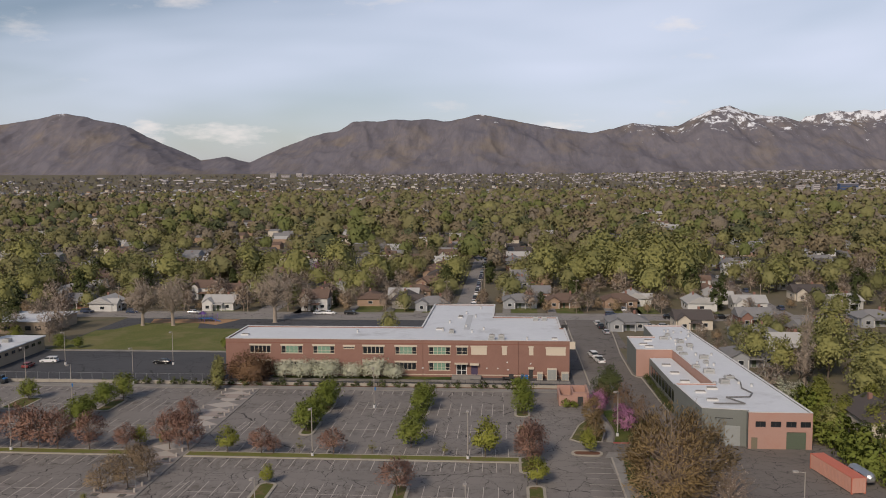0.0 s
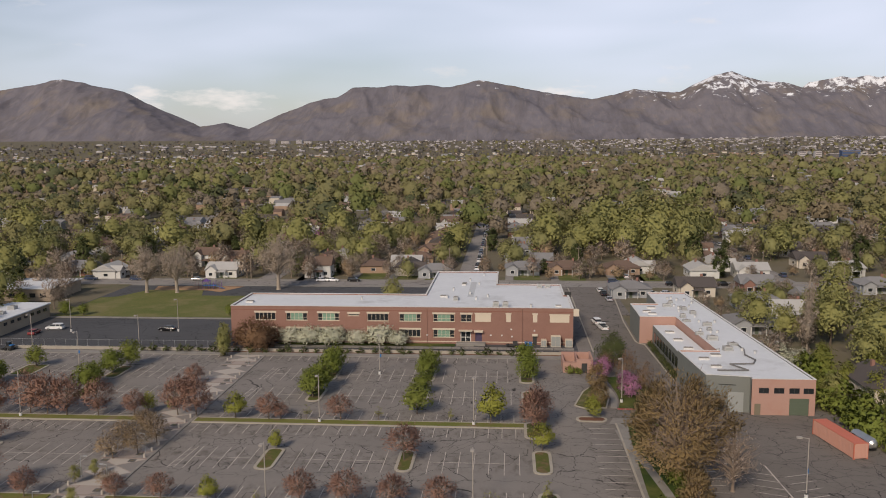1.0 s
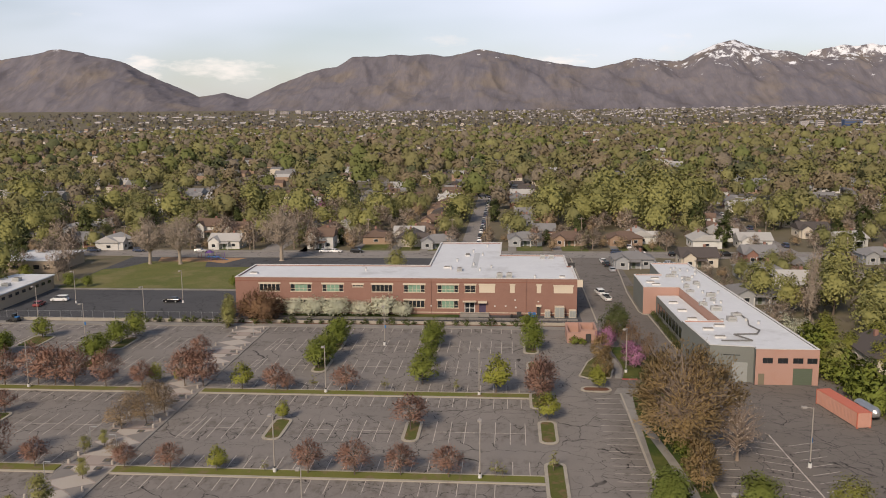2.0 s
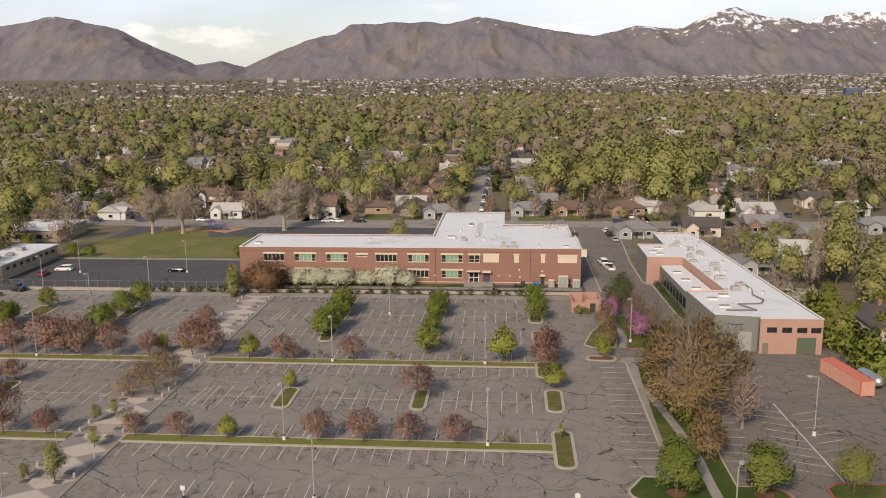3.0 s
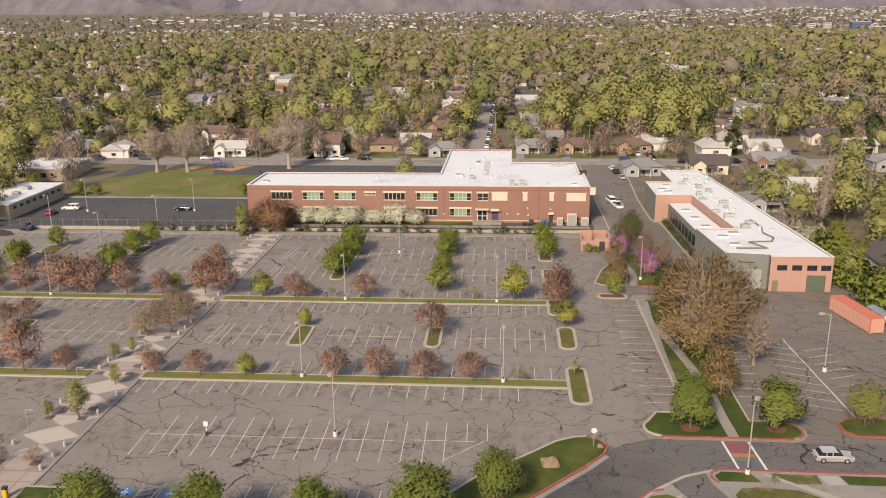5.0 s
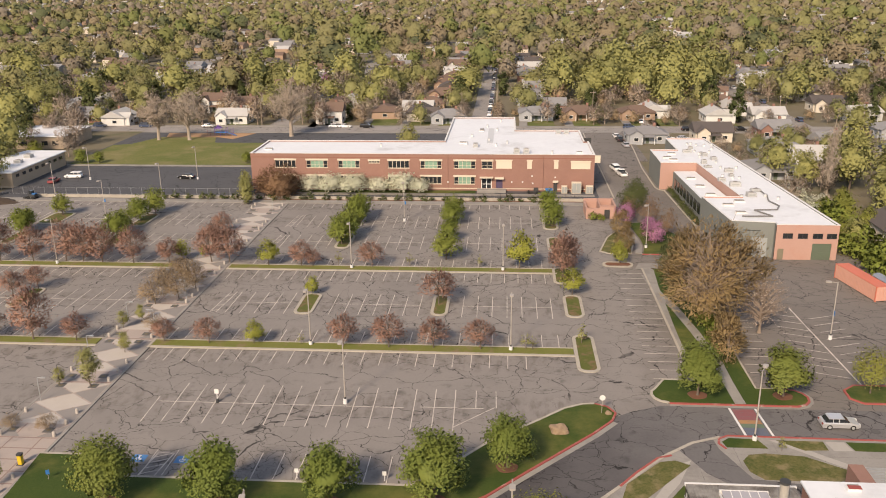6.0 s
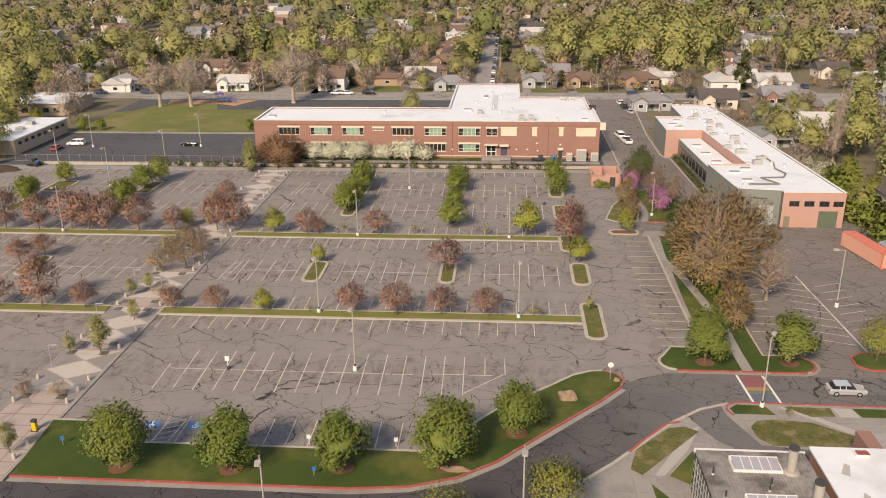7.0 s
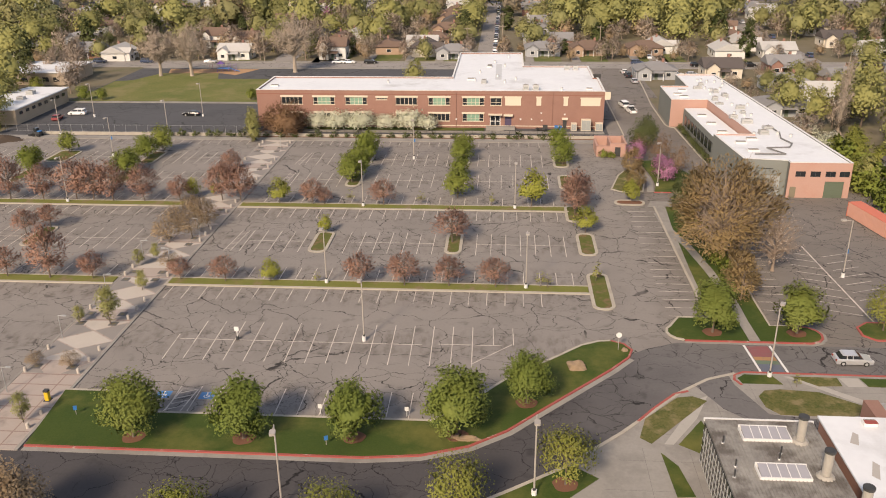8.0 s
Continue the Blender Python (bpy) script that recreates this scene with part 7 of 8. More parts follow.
GRNN = tree("verge_tree", "dense green tree behind the workshop", 54, 10.0, 4.6, 0.8, 1700, 0.3, LEAF["olive"], core=0.48, clumps=100, limbs=14, trunk=0.2, spread=0.13, group="verge trees")
plant(GRNN, [(67, 180, 0.8), (73, 166, 0.85), (62, 160, 0.5), (63.5, 151, 0.45), (69, 150, 0.7), (79, 155, 0.9), (-152, 245, 0.8), (-168, 236, 0.9), (-138.5, 199.5, 0.45), (86, 172, 0.9), (67, 138, 0.6), (76, 142, 0.8), (61.5, 168, 0.5), (64, 173, 0.55), (61, 176, 0.42), (66, 190, 0.55), (70, 176, 0.7), (66, 156, 0.55), (64, 144, 0.5), (72, 154, 0.7), (78, 182, 0.8), (73, 197, 0.6)])
DRKN = tree("verge_conifer", "dark green conifer behind the workshop", 55, 10.0, 3.2, 0.4, 1600, 0.3, LEAF["dark"], clumps=80, limbs=10, trunk=0.2, spread=0.13, group="verge trees")
plant(DRKN, [(71, 250, 0.7), (74.5, 176, 0.85), (88, 160, 1.0), (68, 160, 0.7), (82, 146, 0.9), (66, 230, 0.6), (71, 190, 0.6), (70, 157, 0.75), (76.5, 149, 0.9), (66.5, 147, 0.55), (80, 164, 0.9), (90, 183, 0.9)])
WHT = tree("blossom_bush", "bare whitish blossoming bush", 48, 4.6, 3.4, 0.3, 1100, 0.2, LEAF["white"], TWIG, clumps=60, limbs=40, twigs=4, trunk=0.1)
plant(WHT, [(61.5, 186, 0.9), (64.5, 192, 0.9), (66.5, 183, 0.8), (63.5, 198, 0.9), (68.5, 197, 0.7), (62.5, 205, 0.8), (69, 188, 0.8)])

# shrubs along the wall
SH = tree("shrub", "small dark shrub against the white wall", 51, 1.1, 0.7, 0.05, 110, 0.14, LEAF["dark"], clumps=16, limbs=5, trunk=0.03, category="shrub", group="wall shrubs")
plant(SH, [(-92 + 3.1 * k + rnd.uniform(-0.8, 0.8), 199.1, rnd.uniform(0.8, 1.5)) for k in range(32)])
HEDGE = tree("shrub", "scrubby green bush along the fence", 52, 2.6, 2.0, 0.1, 420, 0.25, LEAF["green"], clumps=36, limbs=8, trunk=0.05, category="shrub", group="fence bushes")
plant(HEDGE, [(60.8 + rnd.uniform(0, 5), 139 + 3.3 * k, rnd.uniform(0.8, 1.6)) for k in range(16)] + [(26 + rnd.uniform(-0.9, 0.9), 118 + 3 * k, rnd.uniform(0.5, 0.8)) for k in range(10)] + [(13.4, 184, 0.5), (15.2, 183.7, 0.45)] + [])


LOWHEDGE = tree("shrub", "low dark hedge shrub along the workshop wall", 56, 1.3, 1.1, 0.05, 260, 0.14, LEAF["dark"], clumps=26, limbs=6, trunk=0.04, category="shrub", group="workshop hedge")
plant(LOWHEDGE, [(35.5 + 0.035 * k, 211 - 1.9 * k, rnd.uniform(0.8, 1.1)) for k in range(17)])


# ---- houses ----
def house(label, wall, roof, w, d, h, rise, hip=False, porch=True, wing=True):
    t = thing("house", label, "house", "houses")
    body = Shape().box(-w / 2, w / 2, -d / 2, d / 2, -0.15, h)
    e, out, mid, half = 0.5, 1.9, -w * 0.3, w * 0.17
    yf = -d / 2 - out
    if wing:
        body.box(mid - half, mid + half, yf, -d / 2, -0.15, h)
        body.add([(mid - half, yf, h), (mid + half, yf, h), (mid, yf, h + rise * 0.62), (mid - half, yf + 0.2, h), (mid + half, yf + 0.2, h), (mid, yf + 0.2, h + rise * 0.62)], [(0, 1, 2), (3, 5, 4)])
    part("wall", body, wall, t)
    a, b = w / 2 + e, d / 2 + e
    k = (b if hip else 0)
    vs = [(-a, -b, h), (a, -b, h), (a, b, h), (-a, b, h), (-a + k, 0, h + rise), (a - k, 0, h + rise)]
    vs += [(x, y, z - 0.18) for x, y, z in vs[:4]]
    top = Shape()
    if wing:
        p, z1, ye = half + 0.4, h + rise * 0.72, yf - 0.4
        top.add([(mid - p, ye, h - 0.05), (mid, ye, z1), (mid + p, ye, h - 0.05), (mid - p, -0.5, h - 0.05), (mid, -0.5, z1), (mid + p, -0.5, h - 0.05),
                 (mid - p, ye, h - 0.2), (mid, ye, z1 - 0.15), (mid + p, ye, h - 0.2)], [(0, 1, 4, 3), (1, 2, 5, 4), (0, 6, 7, 1), (1, 7, 8, 2)])
    part("roof", top.add(vs, [(0, 1, 5, 4), (2, 3, 4, 5), (1, 2, 5), (3, 0, 4), (6, 7, 1, 0), (7, 8, 2, 1), (8, 9, 3, 2), (9, 6, 0, 3), (9, 8, 7, 6)]), roof, t)
    if not hip:
        for s in (-1, 1):
            x = s * (w / 2 - 0.02)
            part("gable", Shape().add([(x, -d / 2, h), (x, d / 2, h), (x, 0, h + rise * 0.9), (x - s * 0.2, -d / 2, h), (x - s * 0.2, d / 2, h), (x - s * 0.2, 0, h + rise * 0.9)], [(0, 1, 2), (3, 5, 4)]), wall, t)
    for s in (-1, 1):
        for x in ((-w * 0.3, w * 0.3) if s < 0 else (-w * 0.25, w * 0.1)):
            face = s * (d / 2 + (out if wing and s < 0 and x < 0 else 0.0))
            win = part("window", Shape().box(x - 0.8, x + 0.8, face + s * 0.03 - 0.03, face + s * 0.03 + 0.03, 0.9, 2.2), WHITE, t)
            part("pane", Shape().box(x - 0.68, x + 0.68, face + s * 0.07 - 0.015, face + s * 0.07 + 0.015, 1.0, 2.1), GLASS, win)
        x = s * (w / 2 + 0.03)
        win = part("window", Shape().box(x - 0.03, x + 0.03, -1.6, 0.2, 0.9, 2.1), WHITE, t)
        part("pane", Shape().box(x + s * 0.045 - 0.015, x + s * 0.045 + 0.015, -1.5, 0.1, 1.0, 2.0), GLASS, win)
    part("door", Shape().box(-0.5, 0.5, -d / 2 - 0.06, -d / 2 - 0.004, 0, 2.05), GREEN_DOOR, t)
    part("chimney", Shape().box(w * 0.18, w * 0.18 + 0.8, 0.4, 1.1, h, h + rise + 0.8), BRICK, t)
    if porch:
        part("porch_roof", Shape().add([(-2.2, -d / 2 - 2.2, 2.5), (2.2, -d / 2 - 2.2, 2.5), (2.2, -d / 2 - 0.1, 2.95), (-2.2, -d / 2 - 0.1, 2.95), (-2.2, -d / 2 - 2.2, 2.35), (2.2, -d / 2 - 2.2, 2.35), (2.2, -d / 2 - 0.1, 2.8), (-2.2, -d / 2 - 0.1, 2.8)],
                                       [(0, 1, 2, 3), (7, 6, 5, 4), (0, 4, 5, 1), (1, 5, 6, 2), (3, 7, 4, 0)]), roof, t)
        for x in (-2.0, 2.0):
            part("porch_post", Shape().box(x - 0.1, x + 0.1, -d / 2 - 2.1, -d / 2 - 1.9, -0.1, 2.4), WHITE, t)
    return t


R_GREY = surface("shingle_grey", (0.24, 0.235, 0.235), (0.17, 0.165, 0.165), rough=0.95, fine=4, by_object=0.5)
R_BROWN = surface("shingle_brown", (0.17, 0.115, 0.088), (0.12, 0.082, 0.065), rough=0.95, fine=4, by_object=0.5)
R_DARK = surface("shingle_dark", (0.1, 0.085, 0.08), (0.075, 0.065, 0.06), rough=0.95, fine=4, by_object=0.5)
R_PALE = surface("shingle_pale", (0.44, 0.43, 0.41), (0.35, 0.34, 0.33), rough=0.95, fine=4, by_object=0.5)
W_CREAM = surface("stucco_cream", (0.58, 0.52, 0.43), (0.5, 0.44, 0.36), rough=0.9, fine=4, by_object=0.4)
W_WHITE = surface("siding_white", (0.6, 0.59, 0.56), (0.52, 0.51, 0.485), rough=0.8, fine=4, by_object=0.3)
W_TAN = surface("tan_brickwork", (0.36, 0.25, 0.18), (0.29, 0.2, 0.14), rough=0.9, fine=4, by_object=0.5)
W_GREY = surface("siding_grey", (0.34, 0.35, 0.36), (0.28, 0.29, 0.3), rough=0.85, fine=4, by_object=0.5)
# far walls and roofs: aerial haze painted in as greyed, low-contrast base colours
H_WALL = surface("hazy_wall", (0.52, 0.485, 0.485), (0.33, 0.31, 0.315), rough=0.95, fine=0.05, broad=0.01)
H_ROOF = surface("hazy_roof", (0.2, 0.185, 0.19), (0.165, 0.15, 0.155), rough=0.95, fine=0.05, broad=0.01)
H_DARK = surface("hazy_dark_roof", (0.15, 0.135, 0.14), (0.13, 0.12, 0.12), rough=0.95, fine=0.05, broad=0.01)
KINDS = [
    house("white bungalow with a pale grey gable roof", W_WHITE, R_PALE, 12, 9, 3.2, 2.4),
    house("tan brick bungalow with a brown hip roof", W_TAN, R_BROWN, 13, 9, 3.0, 2.2, True),
    house("red brick cottage with a grey gable roof", BRICK, R_GREY, 11, 8.5, 3.2, 2.6),
    house("cream house with a dark brown roof", W_CREAM, R_DARK, 12, 10, 3.4, 2.6),
    house("grey sided house with a grey hip roof", W_GREY, R_GREY, 13, 9.5, 3.1, 2.0, True),
    house("white two-storey house with a brown gable roof", W_WHITE, R_BROWN, 10, 8, 4.8, 2.8),
]
HOUSES = [(0, -111.3, 316.5, 0), (0, -156, 313, 90), (4, -190, 352, 20), (5, -128.5, 346, 0), (0, -117, 424, 30), (5, -74, 333, 80), (1, -54.6, 331, 90), (3, -39.5, 324.5, 90), (4, -28.4, 319, 0), (1, -38.7, 352, 0),
          (0, -42, 338, 0), (1, -35, 382, 0), (3, -33.4, 402, 90), (1, -36, 437, 0), (4, 40, 281, 0), (1, 43.6, 328, 0), (0, 50, 333, 90), (0, 72, 322, 90), (3, 62, 284, 0), (0, 91, 322, 0), (2, 84, 291, 0), (0, 116, 436, 0), (3, 124, 384, 10), (2, 118, 402, 0),
          (3, 122, 350, 0), (0, 127, 326, 20), (0, 81, 246, 0), (4, 124, 292, 0), (2, 63, 490, 90), (2, -36, 524, 0), (4, 4, 383, 0), (4, 5, 326, 0), (1, 22, 327, 0), (2, 12, 345, 0), (2, 95, 268, 20), (4, 76, 262, 0), (2, 8, 402, 0), (0, 6, 424, 90),
          (2, -170, 318, 0), (3, -205, 322, 0), (1, -232, 318, 0), (0, 134, 262, 0), (2, 140, 240, 0), (3, 75, 171, 90), (4, 66, 230, 0), (1, 150, 318, 0), (5, 168, 322, 0)]
used, plan = set(), []
for kind, x, y, a in HOUSES:
    plan.append((x, y))
    if kind not in used:
        KINDS[kind].matrix_basis = pose(x, y, 0, 0, 0, a)
        used.add(kind)
    else:
        copy_thing(KINDS[kind], pose(x, y, 0, 0, 0, a))
for ax in AVENUES:
    for side in (-1, 1):
        for k in range(13):
            x, y = ax + side * rnd.uniform(17, 21), 318 + 19.5 * k + rnd.uniform(-3, 3)
            if abs(y - 520) < 13 or abs(x) > 0.62 * y + 10 or any(math.hypot(x - px, y - py) < 15 for px, py in plan):
                continue
            plan.append((x, y))
            copy_thing(KINDS[rnd.randrange(6)], pose(x, y, 0, 0, 0, rnd.choice((0, 90, 90, 90)) + rnd.uniform(-3, 3)))


YARD_GRASS = surface("yard_grass", (0.07, 0.1, 0.018), (0.13, 0.13, 0.04), rough=0.95, fine=3, broad=0.2, amount=1.0, bump=0.4, stain=(0.2, 0.165, 0.09), stain_scale=0.15, stain_at=(0.5, 0.7))
for x, y in plan:
    if 312 < y < 335:
        setting("front_lawn", Shape().box(x - 6.5 + 3.2, x + 6.5, 309.3, y - 2.0, -0.12, -0.03), YARD_GRASS, "green front lawn of a house", "lawn")
        setting("driveway", Shape().box(x - 6.6, x - 3.6, 306.1, y - 1.0, -0.12, 0.108), CONCRETE, "pale concrete driveway beside a house", "driveway")


def on_street(x, y, pad=5.0):
    return any(abs(x - a) < pad and y > 300 for a in AVENUES) or any(abs(y - b) < pad for b in (301, 520, 730, 940)) or (abs(x - (100 + (306 - y) * 0.2)) < 8 and y < 310)


yard = [(YEL, 0.13), (GRN, 0.26), (GRY, 0.29), (RED, 0.22), (DRK, 0.1)]
count = 0
for row in range(9):
    for col in range(46):
        x, y = -330 + 14.4 * col + rnd.uniform(-5, 5), 313 + 12.5 * row + rnd.uniform(-5, 5)
        if count >= 210 or abs(x + 20) > 0.58 * y + 12 or on_street(x, y) or rnd.random() < 0.12 or any(math.hypot(x - px, y - py) < 6.7 or (abs(x - px) < 5.5 and 0 < py - y < 13) for px, py in plan):
            continue
        u, pick = rnd.random(), GRN
        for tpl, share in yard:
            if u < share:
                pick = tpl
                break
            u -= share
        copy_thing(pick, at(x, y, rnd.uniform(0.7, 1.15) * (0.72 if y < 340 else 1.08), rnd.uniform(0, 360), 0, rnd.uniform(0.85, 1.1)))
        count += 1


for k in range(40):
    x, y = rnd.uniform(58, 112), rnd.uniform(236, 293)
    if not on_street(x, y) and all(math.hypot(x - px, y - py) > 7.0 for px, py in plan):
        copy_thing((GRY, GRN, RED, GRY)[k % 4], at(x, y, rnd.uniform(0.35, 0.65), rnd.uniform(0, 360), -0.1, rnd.uniform(0.8, 1.05)))
for k in range(64):
    x, y = -190 + 5.6 * k + rnd.uniform(-2.5, 2.5), rnd.choice((312, 317, 325, 333, 341, 350)) + rnd.uniform(-2, 2)
    if not on_street(x, y) and all(math.hypot(x - px, y - py) > 6.2 for px, py in plan):
        copy_thing((GRY, RED, GRY, GRN)[k % 4], at(x, y, rnd.uniform(0.45, 0.85), rnd.uniform(0, 360), -0.1, rnd.uniform(0.8, 1.05)))


def scatter(x0, x1, y0, y1, step, keep_off=7.5, lo=0.6, hi=1.05):
    """Mixed yard trees over a stretch of the plan."""
    y = y0
    while y < y1:
        x = x0
        while x < x1:
            px, py = x + rnd.uniform(-3.5, 3.5), y + rnd.uniform(-3.5, 3.5)
            x += step
            if abs(px + 20) > 0.6 * py + 14 or on_street(px, py) or any(math.hypot(px - a, py - b) < keep_off for a, b in plan):
                continue
            u, pick = rnd.random(), GRN
            for tpl, share in yard:
                if u < share:
                    pick = tpl
                    break
                u -= share
            copy_thing(pick, at(px, py, rnd.uniform(lo, hi), rnd.uniform(0, 360), 0, rnd.uniform(0.85, 1.1)))
        y += step


plan += [(x, y) for x, y in ((81, 214), (90, 236), (66, 226), (62, 214), (70, 222), (80, 190), (67, 180), (73, 166), (69, 150), (79, 155), (86, 172), (90, 205), (88, 160), (76, 142))]
scatter(84, 150, 132, 292, 13.0, 8.5, 0.4, 0.95)
scatter(-260, -160, 205, 292, 12.0, 8.0, 0.6, 1.0)


# ---- far woods and far houses ----
clearings = []


def far_houses(name, r0, r1, n, label, seed, big=1.0, span=(-34.0, 30.0), low=1.0):
    rs = np.random.default_rng(seed)
    vs, qs, idx = [], [], []
    # beyond 2 km the houses take the colours with haze mixed in
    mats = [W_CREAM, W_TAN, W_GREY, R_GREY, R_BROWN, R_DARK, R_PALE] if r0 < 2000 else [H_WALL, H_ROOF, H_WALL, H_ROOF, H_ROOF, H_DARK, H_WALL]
    for k in range(n):
        r = math.sqrt(rs.uniform(r0 * r0, r1 * r1))
        a = radians(rs.uniform(*span))
        x, y = r * math.sin(a), r * math.cos(a)
        if on_street(x, y, 11):
            continue
        clearings.append((x, y))
        w, d, h, rise = rs.uniform(9, 16) * big, rs.uniform(8, 11) * big, rs.uniform(2.8, 5.5) * big * low, rs.uniform(1.2, 2.8) * big * low
        if rs.random() < 0.5:
            w, d = d, w
        z, m = far_rise(x, y) - 0.5, len(vs)
        for zz in (z, z + h):
            vs += [(x - w / 2, y - d / 2, zz), (x + w / 2, y - d / 2, zz), (x + w / 2, y + d / 2, zz), (x - w / 2, y + d / 2, zz)]
        vs += [(x - w / 2, y, z + h + rise), (x + w / 2, y, z + h + rise)]
        qs += [(m, m + 1, m + 5, m + 4), (m + 1, m + 2, m + 6, m + 5), (m + 3, m, m + 4, m + 7), (m + 4, m + 5, m + 9, m + 8), (m + 6, m + 7, m + 8, m + 9), (m + 5, m + 6, m + 9, m + 9), (m + 7, m + 4, m + 8, m + 8)]
        wall_m, roof_m = rs.integers(0, 3), rs.integers(3, 7)
        idx += [wall_m, wall_m, wall_m, roof_m, roof_m, wall_m, wall_m]
    sh = Shape()
    sh.v, sh.f, sh.m = vs, [tuple(dict.fromkeys(q)) for q in qs], [int(i) for i in idx]
    tagged(part(name, sh, mats), label, "houses", "", "stuff")


far_houses("mid_houses", 455, 1200, 620, "house roofs showing among the treetops", 71)
far_houses("far_houses", 1200, 2600, 1500, "pale specks of far houses among trees", 72)


def woods(name, r0, r1, spacing, tufts, lobes, size, palette, label, seed, half=34.0, grow=1.0, thick=0.85, inner=0.5):
    """Many tree crowns between two distances, each of several lumpy lobes under leaf sprays, as one mesh."""
    rs = np.random.default_rng(seed)
    xs, ys, rr = [], [], r0
    while rr < r1:
        step = spacing(rr)
        n = int(2 * radians(half) * rr / step)
        ang = -radians(4.0) + (rs.random(n) - 0.5) * 2 * radians(half)
        rad = rr + rs.uniform(-0.5, 0.5, n) * step
        xs.append(rad * np.sin(ang))
        ys.append(rad * np.cos(ang))
        rr += step * 0.9
    x, y = np.concatenate(xs), np.concatenate(ys)
    patch = np.array([noise.noise((a * 0.006, b * 0.006, seed)) for a, b in zip(x, y)])
    gap = np.array([noise.noise((a * 0.013, b * 0.009, seed + 40)) for a, b in zip(x, y)])
    keep = rs.random(len(x)) < thick + 0.8 * gap
    for a in AVENUES:
        keep &= ~((np.abs(x - a) < np.where(y < 455, 7.0, 2.5)) & (y < 1150))
    for b in (301, 520, 730, 940):
        keep &= np.abs(y - b) > 7
    for a, b in plan:
        keep &= ((x - a) / 8.0) ** 2 + ((y - b + 6.0) / 12.0) ** 2 > 1.0
    for a, b in clearings:
        keep &= (x - a) ** 2 + (y - b + 7) ** 2 > (150 if b < 1200 else 200)
    x, y, patch = x[keep], y[keep], patch[keep]
    n = len(x)
    r = size * rs.lognormal(-0.04, 0.36, n).clip(0.45, 1.9) * (1 + 0.45 * patch)
    h = r * rs.uniform(1.25, 1.9, n) + 1.5
    z = np.array([far_rise(a, b) for a, b in zip(x, y)])
    base = np.stack([x, y, z + h * 0.5], 1)
    # clump centres inside each crown
    off = rs.normal(0, 1, (n, lobes, 3))
    off /= np.linalg.norm(off, axis=2, keepdims=True)
    off *= rs.uniform(0.45, 0.95, (n, lobes, 1))
    off[..., 2] = off[..., 2] * 0.8 + 0.12
    rl = r[:, None] * rs.uniform(0.2, 0.42, (n, lobes))
    reach = np.stack([r, r, h * 0.5], 1)[:, None, :]
    cen = base[:, None, :] + off * (reach * 0.78)
    # a dense dark inside
    nu, nv = 6, 3
    unit = np.array([(math.cos(e) * math.cos(g), math.cos(e) * math.sin(g), math.sin(e)) for e in np.linspace(-0.7, 1.3, nv) for g in np.arange(nu) * 2 * math.pi / nu])
    dome = base[:, None, :] + unit[None] * rs.uniform(0.8, 1.1, (n, nu * nv, 1)) * reach * inner
    cell = np.array([(i * nu + j, i * nu + (j + 1) % nu, (i + 1) * nu + (j + 1) % nu, (i + 1) * nu + j) for i in range(nv - 1) for j in range(nu)])
    v1 = dome.reshape(-1, 3)
    q1 = (np.arange(n)[:, None, None] * nu * nv + cell[None]).reshape(-1, 4)
    # leaf sprays through the clumps
    d = np.clip(rs.normal(0, 0.62, (n, tufts, 3)), -1.3, 1.3)
    pick = rs.integers(0, lobes, (n, tufts))
    p = np.take_along_axis(cen, pick[..., None], 1) + d * np.take_along_axis(rl, pick, 1)[..., None]
    nrm = d + rs.normal(0, 0.6, d.shape) + np.array([0, -0.1, 0.3])
    nrm /= np.linalg.norm(nrm, axis=2, keepdims=True)
    a = np.cross(nrm, rs.normal(0, 1, d.shape))
    a /= np.linalg.norm(a, axis=2, keepdims=True)
    b = np.cross(nrm, a)
    b *= np.where((np.cross(a, b) * np.array([0.0, -0.5, 0.85])).sum(2, keepdims=True) < 0, -1.0, 1.0)
    s = r[:, None, None] * rs.uniform(0.5, 1.2, (n, tufts, 1)) * (grow / math.sqrt(tufts))
    v2 = np.stack([p - a * s, p - b * s * 0.7 + nrm * s * 0.25, p + a * s, p + b * s * 0.7 + nrm * s * 0.25], 2).reshape(-1, 3)
    q2 = np.arange(len(v2)).reshape(-1, 4) + len(v1)
    out1 = unit[None] * np.ones((n, 1, 1))
    out2 = nrm * 0.22 + d * 0.3 + (p - base[:, None, :]) / r[:, None, None] * 0.75
    soft = np.concatenate([out1.reshape(-1, 3), np.repeat(out2.reshape(-1, 3), 4, 0)]) + np.array([0.0, -0.28, 0.48])
    soft /= np.linalg.norm(soft, axis=1, keepdims=True) + 1e-6
    names = list(palette)
    w = np.array([palette[m] for m in names])
    u = (rs.random(n) + patch * 0.3) % 0.999
    idx = np.searchsorted(np.cumsum(w) / w.sum(), u).clip(0, len(names) - 1)
    ob = new(name, fast_mesh(name, np.concatenate([v1, v2]), np.concatenate([q1, q2]), [CANOPY[m] for m in names], np.concatenate([np.repeat(idx, len(cell)), np.repeat(idx, tufts)]), soft))
    tagged(ob, label, "trees", "", "stuff")


